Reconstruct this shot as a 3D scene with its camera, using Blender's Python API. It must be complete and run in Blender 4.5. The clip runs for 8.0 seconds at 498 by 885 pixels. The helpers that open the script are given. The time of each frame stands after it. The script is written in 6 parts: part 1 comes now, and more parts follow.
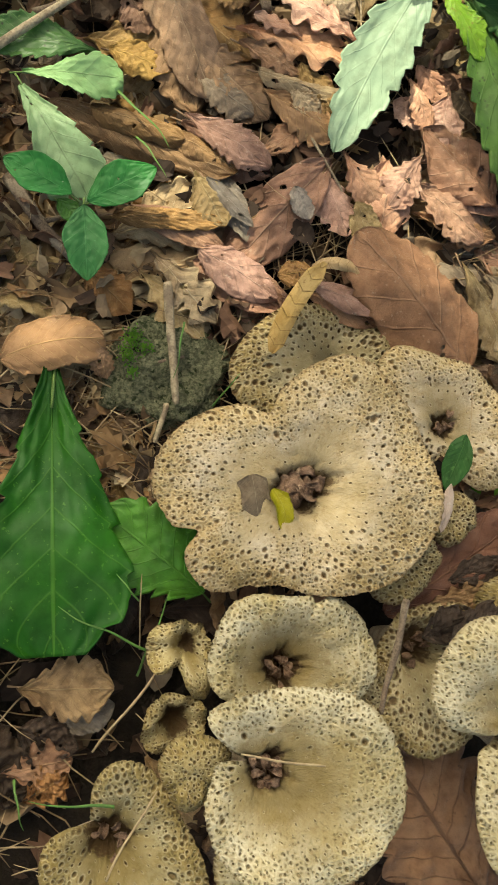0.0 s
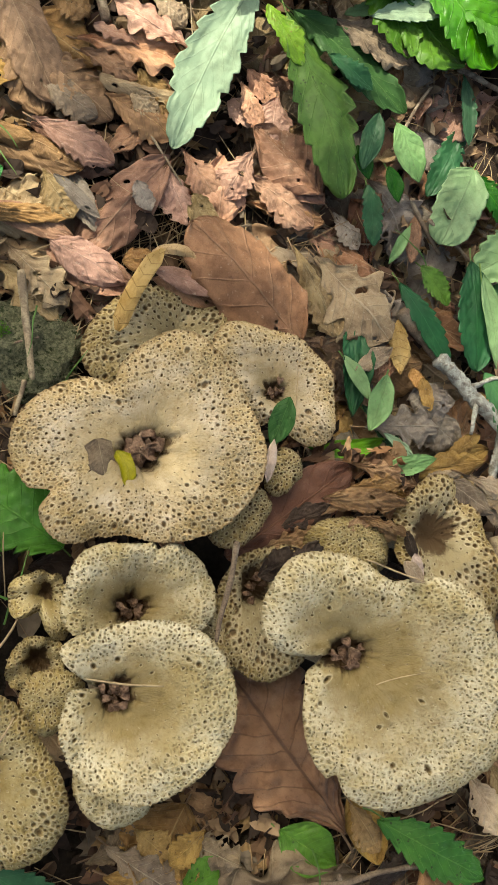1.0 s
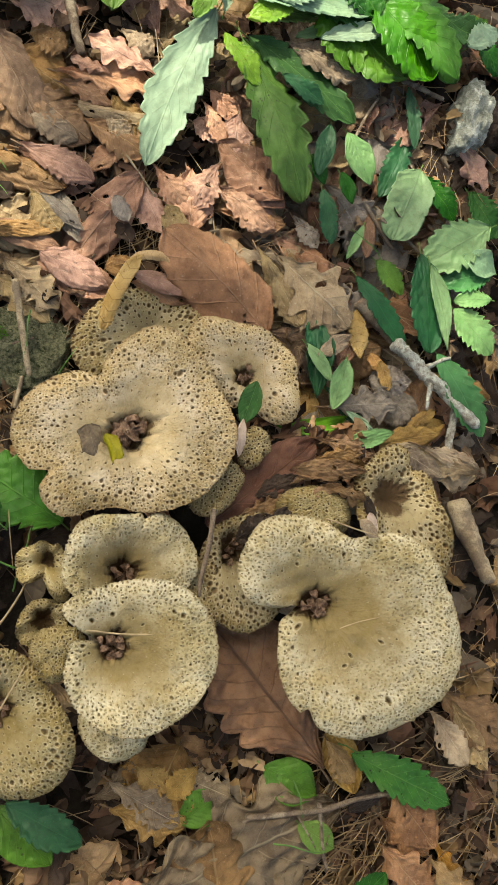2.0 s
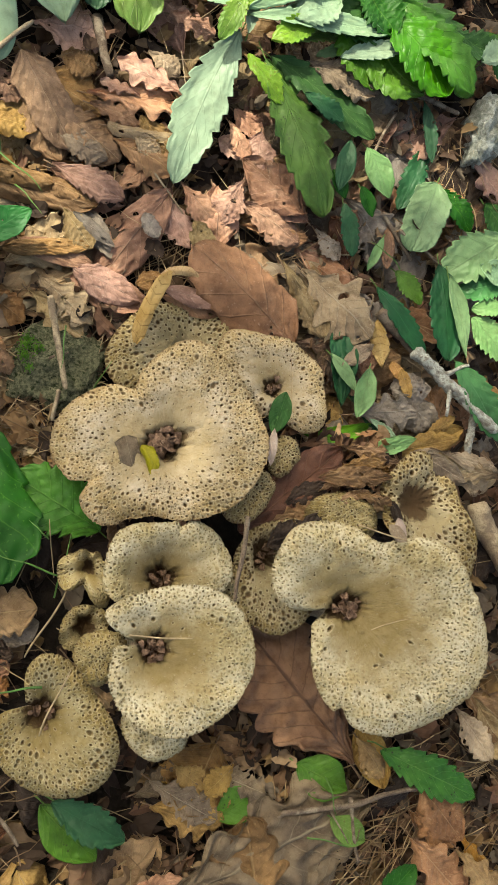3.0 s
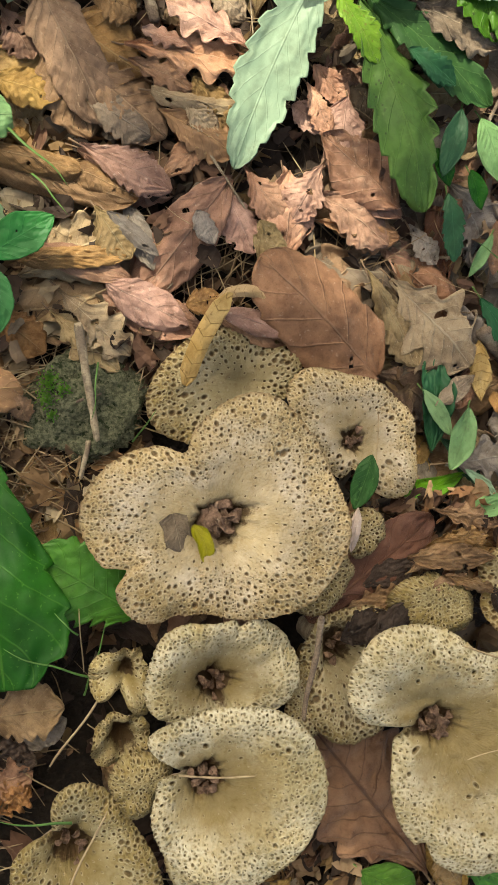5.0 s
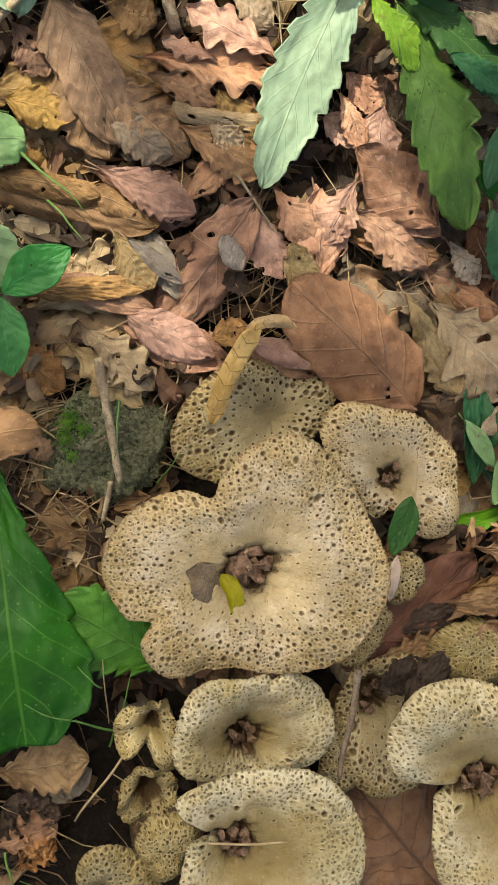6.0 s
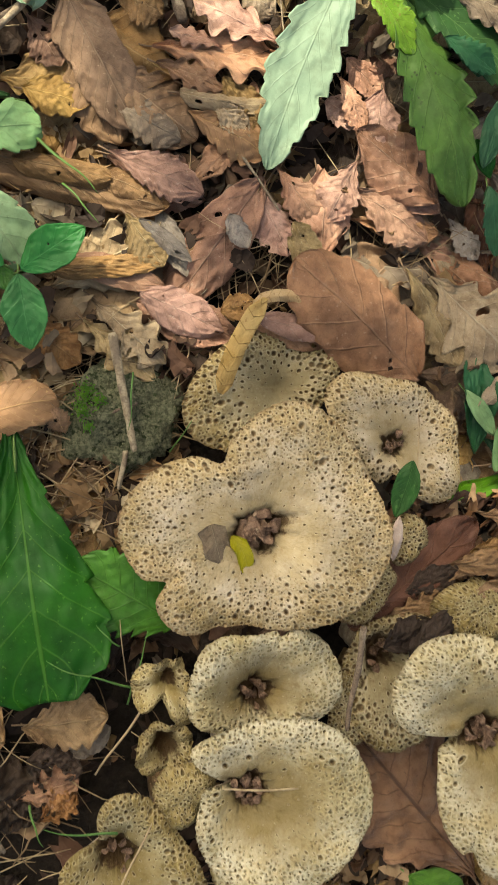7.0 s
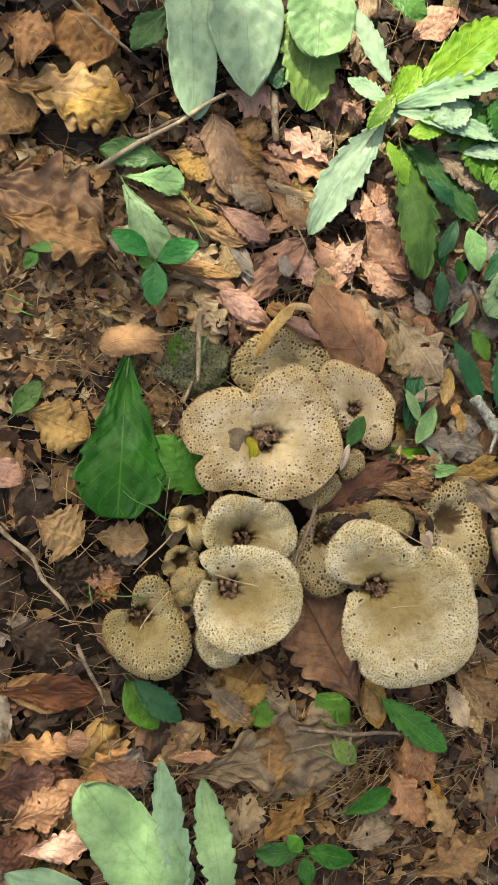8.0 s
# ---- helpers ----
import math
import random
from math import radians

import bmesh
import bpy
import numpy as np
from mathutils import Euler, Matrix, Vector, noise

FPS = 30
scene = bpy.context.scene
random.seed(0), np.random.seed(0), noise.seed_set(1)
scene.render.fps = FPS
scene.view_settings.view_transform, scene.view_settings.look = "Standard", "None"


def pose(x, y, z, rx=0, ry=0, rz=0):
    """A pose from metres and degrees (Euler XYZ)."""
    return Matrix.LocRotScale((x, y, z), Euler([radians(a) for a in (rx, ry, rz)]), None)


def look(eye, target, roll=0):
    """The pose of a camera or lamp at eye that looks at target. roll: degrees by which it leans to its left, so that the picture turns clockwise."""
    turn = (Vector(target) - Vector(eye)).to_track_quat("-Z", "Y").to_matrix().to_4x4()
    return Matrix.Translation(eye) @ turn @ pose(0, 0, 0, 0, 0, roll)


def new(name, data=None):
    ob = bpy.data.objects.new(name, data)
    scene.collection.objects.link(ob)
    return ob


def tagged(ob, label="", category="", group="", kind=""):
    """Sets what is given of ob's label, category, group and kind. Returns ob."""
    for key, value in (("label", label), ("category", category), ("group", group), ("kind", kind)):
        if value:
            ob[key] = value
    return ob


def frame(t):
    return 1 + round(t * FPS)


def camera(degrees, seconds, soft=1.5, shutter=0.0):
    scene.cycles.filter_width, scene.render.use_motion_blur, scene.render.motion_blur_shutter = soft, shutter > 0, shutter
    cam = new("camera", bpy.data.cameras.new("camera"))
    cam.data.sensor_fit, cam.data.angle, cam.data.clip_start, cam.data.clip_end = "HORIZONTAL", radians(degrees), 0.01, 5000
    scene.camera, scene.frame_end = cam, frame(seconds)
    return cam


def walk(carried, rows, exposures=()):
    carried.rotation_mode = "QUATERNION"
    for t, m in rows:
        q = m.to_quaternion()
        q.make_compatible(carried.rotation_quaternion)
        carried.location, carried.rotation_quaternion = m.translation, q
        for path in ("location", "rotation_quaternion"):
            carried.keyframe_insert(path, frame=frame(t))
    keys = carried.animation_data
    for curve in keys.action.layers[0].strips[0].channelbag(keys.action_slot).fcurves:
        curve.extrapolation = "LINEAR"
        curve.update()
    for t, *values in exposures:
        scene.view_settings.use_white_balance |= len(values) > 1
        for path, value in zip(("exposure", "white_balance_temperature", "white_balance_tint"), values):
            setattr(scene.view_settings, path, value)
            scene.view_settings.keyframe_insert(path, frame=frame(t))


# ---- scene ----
cam = camera(33.19, 8.0, soft=0.85, shutter=0.1)
PATH = [
    (0, -0.0730, -0.0441, 0.4001, 7.58, -11.90, 6.52),
    (0.5, -0.0537, -0.0554, 0.4363, 7.71, -15.14, 5.25),
    (1, -0.0338, -0.0621, 0.4582, 7.82, -15.62, 3.54),
    (1.5, -0.0337, -0.0784, 0.4810, 7.96, -15.58, 2.25),
    (1.7, -0.0286, -0.0803, 0.4971, 8.09, -15.38, 1.71),
    (2.8, -0.0490, -0.0874, 0.5403, 9.30, -14.55, 0.46),
    (3, -0.0544, -0.0785, 0.5311, 8.48, -14.99, 0.42),
    (3.5, -0.0569, -0.0396, 0.4920, 7.25, -14.97, 1.22),
    (4, -0.0579, -0.0022, 0.4540, 3.27, -15.06, 1.90),
    (4.5, -0.0580, 0.0224, 0.4442, 0.99, -14.72, 2.07),
    (5, -0.0624, 0.0360, 0.4317, -0.49, -14.11, 2.18),
    (6.5, -0.0585, 0.0752, 0.4023, -2.32, -11.56, 1.32),
    (7, -0.0592, 0.0517, 0.4264, -1.81, -11.23, 1.00),
    (7.5, -0.0880, -0.0233, 0.5414, -1.41, -11.59, 6.25),
    (8, -0.1056, -0.0674, 0.6879, 2.71, -11.10, 12.21),
]
walk(cam, [(t, pose(x, y, z, rx, ry, rz)) for t, x, y, z, rx, ry, rz in PATH], exposures=[(0, 0.98, 7500, -5), (0.5, 1.00, 7150, -2), (3.5, 1.00, 7150, -2), (4.5, 0.94, 7150, -1), (6.5, 0.87, 7150, 1), (7.2, 0.92, 7150, -1), (8, 1.07, 7150, -1)])

# ---- daylight under trees ----
world = bpy.data.worlds.new("forest_sky")
scene.world = world
world.use_nodes = True
wn = world.node_tree.nodes
sky = wn.new("ShaderNodeTexSky")
sky.sky_type, sky.sun_disc = "NISHITA", False
SUN_UP, SUN_ROUND = 50.0, -35.0
sky.sun_elevation, sky.sun_rotation = radians(SUN_UP), radians(SUN_ROUND)
sky.air_density, sky.dust_density, sky.ozone_density = 0.6, 5.0, 0.3
world.node_tree.links.new(sky.outputs[0], wn["Background"].inputs[0])
wn["Background"].inputs[1].default_value = 0.15
sun = new("sun", bpy.data.lights.new("sun", "SUN"))
sun.data.energy, sun.data.angle, sun.data.color = 3.4, radians(0.35), (1.0, 0.93, 0.86)
SUN_WAY = Vector((math.sin(radians(SUN_ROUND)) * math.cos(radians(SUN_UP)), math.cos(radians(SUN_ROUND)) * math.cos(radians(SUN_UP)), math.sin(radians(SUN_UP))))
sun.matrix_world = look(SUN_WAY * 8, (0, 0, 0))


# ---- materials ----
class Nodes:
    """A short way to write node materials."""

    def __init__(self, name):
        self.mat = bpy.data.materials.new(name)
        self.mat.use_nodes = True
        self.tree = self.mat.node_tree
        self.shader = self.tree.nodes["Principled BSDF"]

    def put(self, socket, value):
        if isinstance(value, bpy.types.NodeSocket):
            self.tree.links.new(value, socket)
        elif isinstance(value, tuple) and len(value) == 3 and socket.type == "RGBA":
            socket.default_value = (*value, 1)
        else:
            socket.default_value = value

    def node(self, kind, out=0, ins=None, **props):
        n = self.tree.nodes.new("ShaderNode" + kind)
        if "operation" in props:
            n.operation = props["operation"]
        if "interpolation_type" in props:
            n.interpolation_type = props["interpolation_type"]
        if "voronoi_dimensions" in props:
            n.voronoi_dimensions = props["voronoi_dimensions"]
        if "feature" in props:
            n.feature = props["feature"]
        if "attribute_name" in props:
            n.attribute_name = props["attribute_name"]
        for key, value in (ins or {}).items():
            self.put(n.inputs[key], value)
        return n.outputs[out]

    def math(self, op, a, b=0.0, c=0.0):
        return self.node("Math", ins={0: a, 1: b, 2: c}, operation=op)

    def ramp(self, x, lo, hi, a=0.0, b=1.0):
        return self.node("MapRange", ins={0: x, 1: lo, 2: hi, 3: a, 4: b}, interpolation_type="SMOOTHSTEP")

    def mix(self, f, a, b, blend="MIX"):
        n = self.tree.nodes.new("ShaderNodeMix")
        n.data_type, n.blend_type = "RGBA", blend
        self.put(n.inputs[0], f)
        self.put(n.inputs[6], a)
        self.put(n.inputs[7], b)
        return n.outputs[2]

    def noise(self, scale, detail=3.0, at=None, rough=0.55, warp=0.0):
        return self.node("TexNoise", ins={"Scale": scale, "Detail": detail, "Roughness": rough, "Distortion": warp, "Vector": at or self.place()})

    def place(self):
        return self.node("TexCoord", out=3)

    def chance(self):
        return self.node("ObjectInfo", out=5)

    def done(self, colour, rough, bump=None, height=0.001, strength=0.6, spec=0.4):
        self.put(self.shader.inputs["Base Color"], colour)
        self.put(self.shader.inputs["Roughness"], rough)
        self.put(self.shader.inputs["Specular IOR Level"], spec)
        if bump is not None:
            self.put(self.shader.inputs["Normal"], self.node("Bump", ins={"Strength": strength, "Distance": height, "Height": bump}))
        return self.mat


def leaf_material(name, base, other, vein, rough=0.6, ribs=9.0, spots=0.0, spot=(0.02, 0.02, 0.01), relief=0.0007, vein_mix=0.42, vary=0.42, net_deep=0.2, rib=1.0, slant=0.5):
    """Leaf tissue with a midrib and side veins along the blade's own length and width, blotches and dry specks."""
    n = Nodes(name)
    uv = n.node("UVMap")
    sep = n.tree.nodes.new("ShaderNodeSeparateXYZ")
    n.put(sep.inputs[0], uv)
    u, v = sep.outputs[0], n.math("ABSOLUTE", n.math("SUBTRACT", sep.outputs[1], 0.5))
    chance = n.chance()
    at = n.node("VectorMath", ins={0: n.place(), 1: n.node("CombineXYZ", ins={0: n.math("MULTIPLY", chance, 7.0), 1: chance, 2: 0.0})}, operation="ADD")
    blotch = n.ramp(n.noise(32.0, 4.0, at), 0.36, 0.66)
    fleck = n.noise(420.0, 3.0, at)
    mott = n.ramp(n.noise(120.0, 4.0, at, 0.65), 0.4, 0.7)
    wob = n.math("MULTIPLY", n.math("SUBTRACT", n.noise(60.0, 2.0, at), 0.5), 0.03)
    line = n.math("FRACT", n.math("MULTIPLY", n.math("ADD", n.math("SUBTRACT", u, n.math("MULTIPLY", v, slant)), wob), ribs))
    side = n.ramp(n.math("ABSOLUTE", n.math("SUBTRACT", line, 0.5)), 0.0, 0.055, 1.0, 0.0)
    mid = n.ramp(v, 0.005, 0.018, rib, 0.0)
    veins = n.math("MAXIMUM", mid, n.math("MULTIPLY", side, 0.6))
    net = n.node("TexVoronoi", ins={"Scale": 1150.0, "Vector": at}, feature="DISTANCE_TO_EDGE")
    colour = n.mix(blotch, base, other)
    worn = n.ramp(n.noise(55.0, 5.0, at, 0.7), 0.58, 0.68)
    colour = n.mix(n.math("MULTIPLY", worn, vary), colour, n.mix(0.5, vein, colour))
    colour = n.mix(n.math("MULTIPLY", n.ramp(n.noise(24.0, 4.0, at, 0.7), 0.62, 0.70), vary * 1.6), colour, n.mix(1.0, colour, (0.32, 0.27, 0.24), "MULTIPLY"))
    colour = n.mix(n.math("MULTIPLY", mott, 0.35 + vary), colour, n.mix(1.0, colour, (0.55, 0.5, 0.45), "MULTIPLY"))
    colour = n.mix(n.math("MULTIPLY", n.ramp(fleck, 0.62, 0.72), 0.5), colour, vein)
    colour = n.mix(n.math("MULTIPLY", n.ramp(net, 0.0, 0.16, 1.0, 0.0), 0.4 * vary), colour, n.mix(1.0, colour, (0.5, 0.44, 0.4), "MULTIPLY"))
    colour = n.mix(n.math("MULTIPLY", n.ramp(n.noise(900.0, 2.0, at), 0.55, 0.75), vary), colour, n.mix(1.0, colour, (0.42, 0.36, 0.32), "MULTIPLY"))
    colour = n.mix(n.math("MULTIPLY", veins, vein_mix), colour, vein)
    if spots:
        dots = n.node("TexVoronoi", ins={"Scale": 330.0, "Vector": at, "Randomness": 1.0})
        keep = n.ramp(n.noise(70.0, 2.0, at), 0.5, 0.62)
        colour = n.mix(n.math("MULTIPLY", n.math("MULTIPLY", n.ramp(dots, 0.12, 0.3, 1.0, 0.0), keep), spots), colour, spot)
    shift = n.node("HueSaturation", ins={"Hue": n.math("ADD", 0.499, n.math("MULTIPLY", chance, 0.012)), "Saturation": n.math("ADD", 0.85, n.math("MULTIPLY", chance, 0.3)), "Value": n.math("ADD", 1.0 - vary / 2, n.math("MULTIPLY", n.math("FRACT", n.math("MULTIPLY", chance, 7.3)), vary)), "Color": colour})
    bump = n.math("ADD", n.math("MULTIPLY", veins, -1.0), n.math("ADD", n.math("MULTIPLY", n.ramp(net, 0.0, 0.25), net_deep), n.math("MULTIPLY", blotch, 0.7)))
    bump = n.math("ADD", bump, n.math("MULTIPLY", n.noise(190.0, 6.0, at, 0.75), 2.4 * vary))
    n.done(shift, n.math("ADD", rough - 0.1, n.math("MULTIPLY", mott, 0.2)), bump, relief * (0.6 if vary < 0.16 else 1.05), 0.9, 0.25)
    return n.mat


LEAF = {
    "red": leaf_material("leaf_red_brown", (0.403, 0.212, 0.114), (0.247, 0.120, 0.065), (0.505, 0.324, 0.192), 0.55),
    "brown": leaf_material("leaf_brown", (0.325, 0.184, 0.088), (0.181, 0.100, 0.048), (0.433, 0.292, 0.164), 0.6),
    "brick": leaf_material("leaf_brick_brown", (0.403, 0.185, 0.074), (0.246, 0.110, 0.045), (0.520, 0.336, 0.217), 0.6, 5.0, vein_mix=0.15, vary=0.4, relief=0.0008),
    "drab": leaf_material("leaf_drab_brown", (0.263, 0.188, 0.110), (0.169, 0.119, 0.073), (0.362, 0.281, 0.175), 0.65, 9.0, vein_mix=0.75),
    "straw": leaf_material("leaf_straw_yellow", (0.50, 0.34, 0.17), (0.41, 0.25, 0.105), (0.17, 0.085, 0.03), 0.6, 7.0, vary=0.16, vein_mix=0.9, relief=0.0009, rib=0.0, slant=0.12),
    "umber": leaf_material("leaf_umber_brown", (0.31, 0.155, 0.070), (0.215, 0.102, 0.047), (0.11, 0.052, 0.026), 0.6, 9.0, vein_mix=0.75, vary=0.26, relief=0.0008),
    "tan": leaf_material("leaf_tan", (0.429, 0.312, 0.182), (0.260, 0.177, 0.101), (0.505, 0.409, 0.276), 0.6),
    "ochre": leaf_material("leaf_ochre", (0.459, 0.284, 0.115), (0.284, 0.166, 0.070), (0.568, 0.382, 0.173), 0.6),
    "mauve": leaf_material("leaf_mauve", (0.388, 0.206, 0.144), (0.250, 0.131, 0.090), (0.514, 0.374, 0.281), 0.52, 6.0, vein_mix=0.22),
    "pink": leaf_material("leaf_pinkish", (0.585, 0.338, 0.234), (0.429, 0.221, 0.150), (0.625, 0.409, 0.300), 0.55),
    "grey": leaf_material("leaf_grey", (0.299, 0.247, 0.196), (0.196, 0.161, 0.132), (0.364, 0.320, 0.265), 0.75),
    "rust": leaf_material("leaf_dark_rust", (0.145, 0.055, 0.027), (0.085, 0.032, 0.018), (0.22, 0.10, 0.05), 0.4, 6.0, vary=0.3),
    "dark": leaf_material("leaf_rotten_and_shade", (0.055, 0.033, 0.021), (0.028, 0.017, 0.011), (0.085, 0.053, 0.034), 0.55),
    "green": leaf_material("leaf_green", (0.024, 0.094, 0.008), (0.014, 0.064, 0.006), (0.11, 0.22, 0.04), 0.62, 7.0, vein_mix=0.4, vary=0.08, relief=0.0004, net_deep=0.04),
    "deep": leaf_material("leaf_deep_green", (0.082, 0.185, 0.012), (0.048, 0.122, 0.008), (0.12, 0.22, 0.03), 0.5, 8.0, 0.7, vary=0.2, relief=0.0004, net_deep=0.04),
    "fresh": leaf_material("leaf_fresh_green", (0.080, 0.205, 0.024), (0.052, 0.150, 0.018), (0.11, 0.23, 0.05), 0.42, 8.0, vary=0.2, relief=0.0004, net_deep=0.04),
    "speckled": leaf_material("leaf_speckled_green", (0.075, 0.165, 0.036), (0.045, 0.12, 0.026), (0.16, 0.28, 0.08), 0.4, 9.0, 0.9, vary=0.15, relief=0.0004, net_deep=0.04),
    "pale": leaf_material("leaf_pale_underside", (0.26, 0.37, 0.22), (0.20, 0.30, 0.18), (0.29, 0.39, 0.24), 0.6, 9.0, vary=0.12, vein_mix=0.08, relief=0.0004, net_deep=0.04),
    "lime": leaf_material("leaf_yellow_green", (0.17, 0.275, 0.034), (0.11, 0.21, 0.026), (0.26, 0.33, 0.09), 0.45, 9.0, 0.6, (0.12, 0.07, 0.02), vary=0.2, relief=0.0004, net_deep=0.04),
    "olive": leaf_material("leaf_olive_yellow", (0.27, 0.23, 0.035), (0.18, 0.15, 0.025), (0.36, 0.32, 0.09), 0.5, 7.0, vary=0.2, relief=0.0004, net_deep=0.04),
    "flesh": leaf_material("broken_gill_flesh", (0.58, 0.44, 0.36), (0.46, 0.33, 0.26), (0.66, 0.54, 0.45), 0.8, 30.0, vary=0.1),
    "orange": leaf_material("leaf_orange_brown", (0.38, 0.195, 0.076), (0.25, 0.126, 0.049), (0.592, 0.358, 0.123), 0.5, vary=0.15),
    "soft": leaf_material("leaf_soft_green", (0.20, 0.325, 0.135), (0.145, 0.255, 0.095), (0.12, 0.15, 0.07), 0.55, 6.0, vary=0.15, vein_mix=0.3, relief=0.0004, net_deep=0.04),
    "mint": leaf_material("leaf_clear_green", (0.052, 0.185, 0.046), (0.036, 0.14, 0.034), (0.09, 0.24, 0.08), 0.5, 5.0, vary=0.12, vein_mix=0.4, relief=0.0003, net_deep=0.04),
    "teal": leaf_material("leaf_blue_green", (0.030, 0.102, 0.036), (0.021, 0.074, 0.027), (0.055, 0.15, 0.055), 0.5, 4.0, vary=0.12, vein_mix=0.3, relief=0.0002, net_deep=0.04),
}


def cap_material(name, flesh, heart, scale_brown, hollow_brown, cell, grains, dark=0.7, spread=(0.14, 0.80), ridge=(0.66, 0.57, 0.40), edge_tan=(0.80, 0.72, 0.50)):
    """Cream cap skin: brown pits with the shade of their depth painted in near-black, a brown hollow, an ochre stain
    round it, radial fibres, fine grains at the rim.
    """
    n = Nodes(name)
    at = n.place()
    rim = n.node("Attribute", out=2, attribute_name="toward_rim")
    near = n.node("Attribute", out=2, attribute_name="pit_reach")
    tone = n.node("Attribute", out=2, attribute_name="pit_tone")
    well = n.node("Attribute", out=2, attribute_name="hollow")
    warp = n.node("VectorMath", ins={0: at, 1: n.node("VectorMath", ins={0: n.node("TexNoise", out=1, ins={"Scale": 260.0, "Detail": 1.0, "Vector": at}), 3: 0.0016}, operation="SCALE")}, operation="ADD")
    fine = n.noise(900.0, 3.0, rough=0.6)
    ratio = n.math("ADD", near, n.math("MULTIPLY", n.math("SUBTRACT", fine, 0.5), 0.42))
    halo = n.math("MULTIPLY", n.ramp(ratio, 0.95, 1.15), n.ramp(ratio, 1.25, 1.7, 1.0, 0.0))
    pit = n.ramp(ratio, 0.62, 1.0, 1.0, 0.0)
    pit_shade = n.ramp(ratio, 0.30, 0.80, 1.0, 0.0)
    patch = n.noise(48.0, 2.0)
    outer = n.ramp(n.math("ADD", rim, n.math("MULTIPLY", n.math("SUBTRACT", patch, 0.5), 0.6)), 0.25, 0.85)
    wall = n.node("TexVoronoi", ins={"Scale": cell, "Randomness": 1.0, "Vector": warp}, feature="DISTANCE_TO_EDGE", voronoi_dimensions="2D")
    comb = n.math("MULTIPLY", n.ramp(wall, 0.03, 0.28), outer)
    v = n.tree.nodes.new("ShaderNodeTexVoronoi")
    v.voronoi_dimensions = "2D"
    n.put(v.inputs["Vector"], warp)
    n.put(v.inputs["Scale"], cell)
    c = n.tree.nodes.new("ShaderNodeSeparateColor")
    n.put(c.inputs[0], v.outputs["Color"])
    open_to = n.math("MULTIPLY", n.math("ADD", 0.11, n.math("MULTIPLY", c.outputs[0], 0.22)), outer)
    hole = n.math("DIVIDE", n.math("ADD", v.outputs["Distance"], n.math("MULTIPLY", n.math("SUBTRACT", fine, 0.5), 0.12)), n.math("ADD", open_to, 0.01))
    grain = n.math("MULTIPLY", n.ramp(hole, 0.55, 1.15, 1.0, 0.0), n.math("MULTIPLY", n.ramp(outer, 0.1, 0.5), n.ramp(near, 1.1, 1.5)))
    fringe = n.ramp(n.math("ADD", rim, n.math("MULTIPLY", n.noise(500.0, 2.0), 0.05)), 0.985, 1.03)
    ring = n.node("VectorMath", ins={0: n.node("VectorMath", ins={0: at, 1: (1.0, 1.0, 0.0)}, operation="MULTIPLY")}, operation="NORMALIZE")
    ring = n.node("VectorMath", ins={0: ring, 1: n.node("CombineXYZ", ins={2: n.math("ADD", n.math("MULTIPLY", rim, 0.9), n.math("MULTIPLY", patch, 0.25))})}, operation="ADD")
    streak = n.ramp(n.node("TexNoise", ins={"Scale": 34.0, "Detail": 5.0, "Roughness": 0.65, "Vector": ring}), 0.40, 0.66)
    fibre = n.math("MULTIPLY", streak, n.ramp(rim, 0.12, 0.75, 1.0, 0.1))
    stain = n.ramp(n.math("ADD", rim, n.math("MULTIPLY", n.math("SUBTRACT", n.noise(38.0, 5.0, rough=0.6), 0.5), 0.85)), *spread, 1.0, 0.0)
    cloud = n.ramp(n.noise(85.0, 5.0, rough=0.65), 0.35, 0.68)
    colour = n.mix(n.math("MULTIPLY", cloud, 0.75), flesh, n.mix(1.0, flesh, (0.80, 0.72, 0.52), "MULTIPLY"))
    colour = n.mix(n.math("MULTIPLY", n.ramp(n.noise(26.0, 4.0, rough=0.6), 0.46, 0.64), 0.62), colour, n.mix(1.0, colour, (0.64, 0.60, 0.42), "MULTIPLY"))
    colour = n.mix(n.math("MULTIPLY", n.ramp(n.math("ADD", rim, n.math("MULTIPLY", n.math("SUBTRACT", patch, 0.5), 0.5)), 0.5, 0.95), 0.8), colour, n.mix(1.0, colour, edge_tan, "MULTIPLY"))
    colour = n.mix(n.math("MULTIPLY", stain, 0.92), colour, heart)
    colour = n.mix(n.math("MULTIPLY", fibre, 0.34), colour, n.mix(1.0, colour, (0.62, 0.52, 0.36), "MULTIPLY"))
    colour = n.mix(n.math("MULTIPLY", n.ramp(n.noise(210.0, 5.0, rough=0.7), 0.5, 0.72), 0.45), colour, n.mix(1.0, colour, (0.56, 0.44, 0.27), "MULTIPLY"))
    colour = n.mix(n.math("MULTIPLY", comb, 0.24), colour, n.mix(1.0, colour, (0.52, 0.42, 0.25), "MULTIPLY"))
    colour = n.mix(n.math("MULTIPLY", grain, grains), colour, scale_brown)
    colour = n.mix(n.math("MULTIPLY", halo, 0.45), colour, n.mix(0.5, colour, ridge))
    colour = n.mix(n.math("MULTIPLY", fringe, 0.6), colour, scale_brown)
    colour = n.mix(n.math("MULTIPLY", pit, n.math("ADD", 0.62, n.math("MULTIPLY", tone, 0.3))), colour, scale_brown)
    # Near-black pit centres: shade of the pits' depth put into the colour.
    colour = n.mix(n.math("MULTIPLY", pit_shade, n.math("ADD", 0.42, n.math("MULTIPLY", tone, dark * 0.75))), colour, (0.045, 0.026, 0.010))
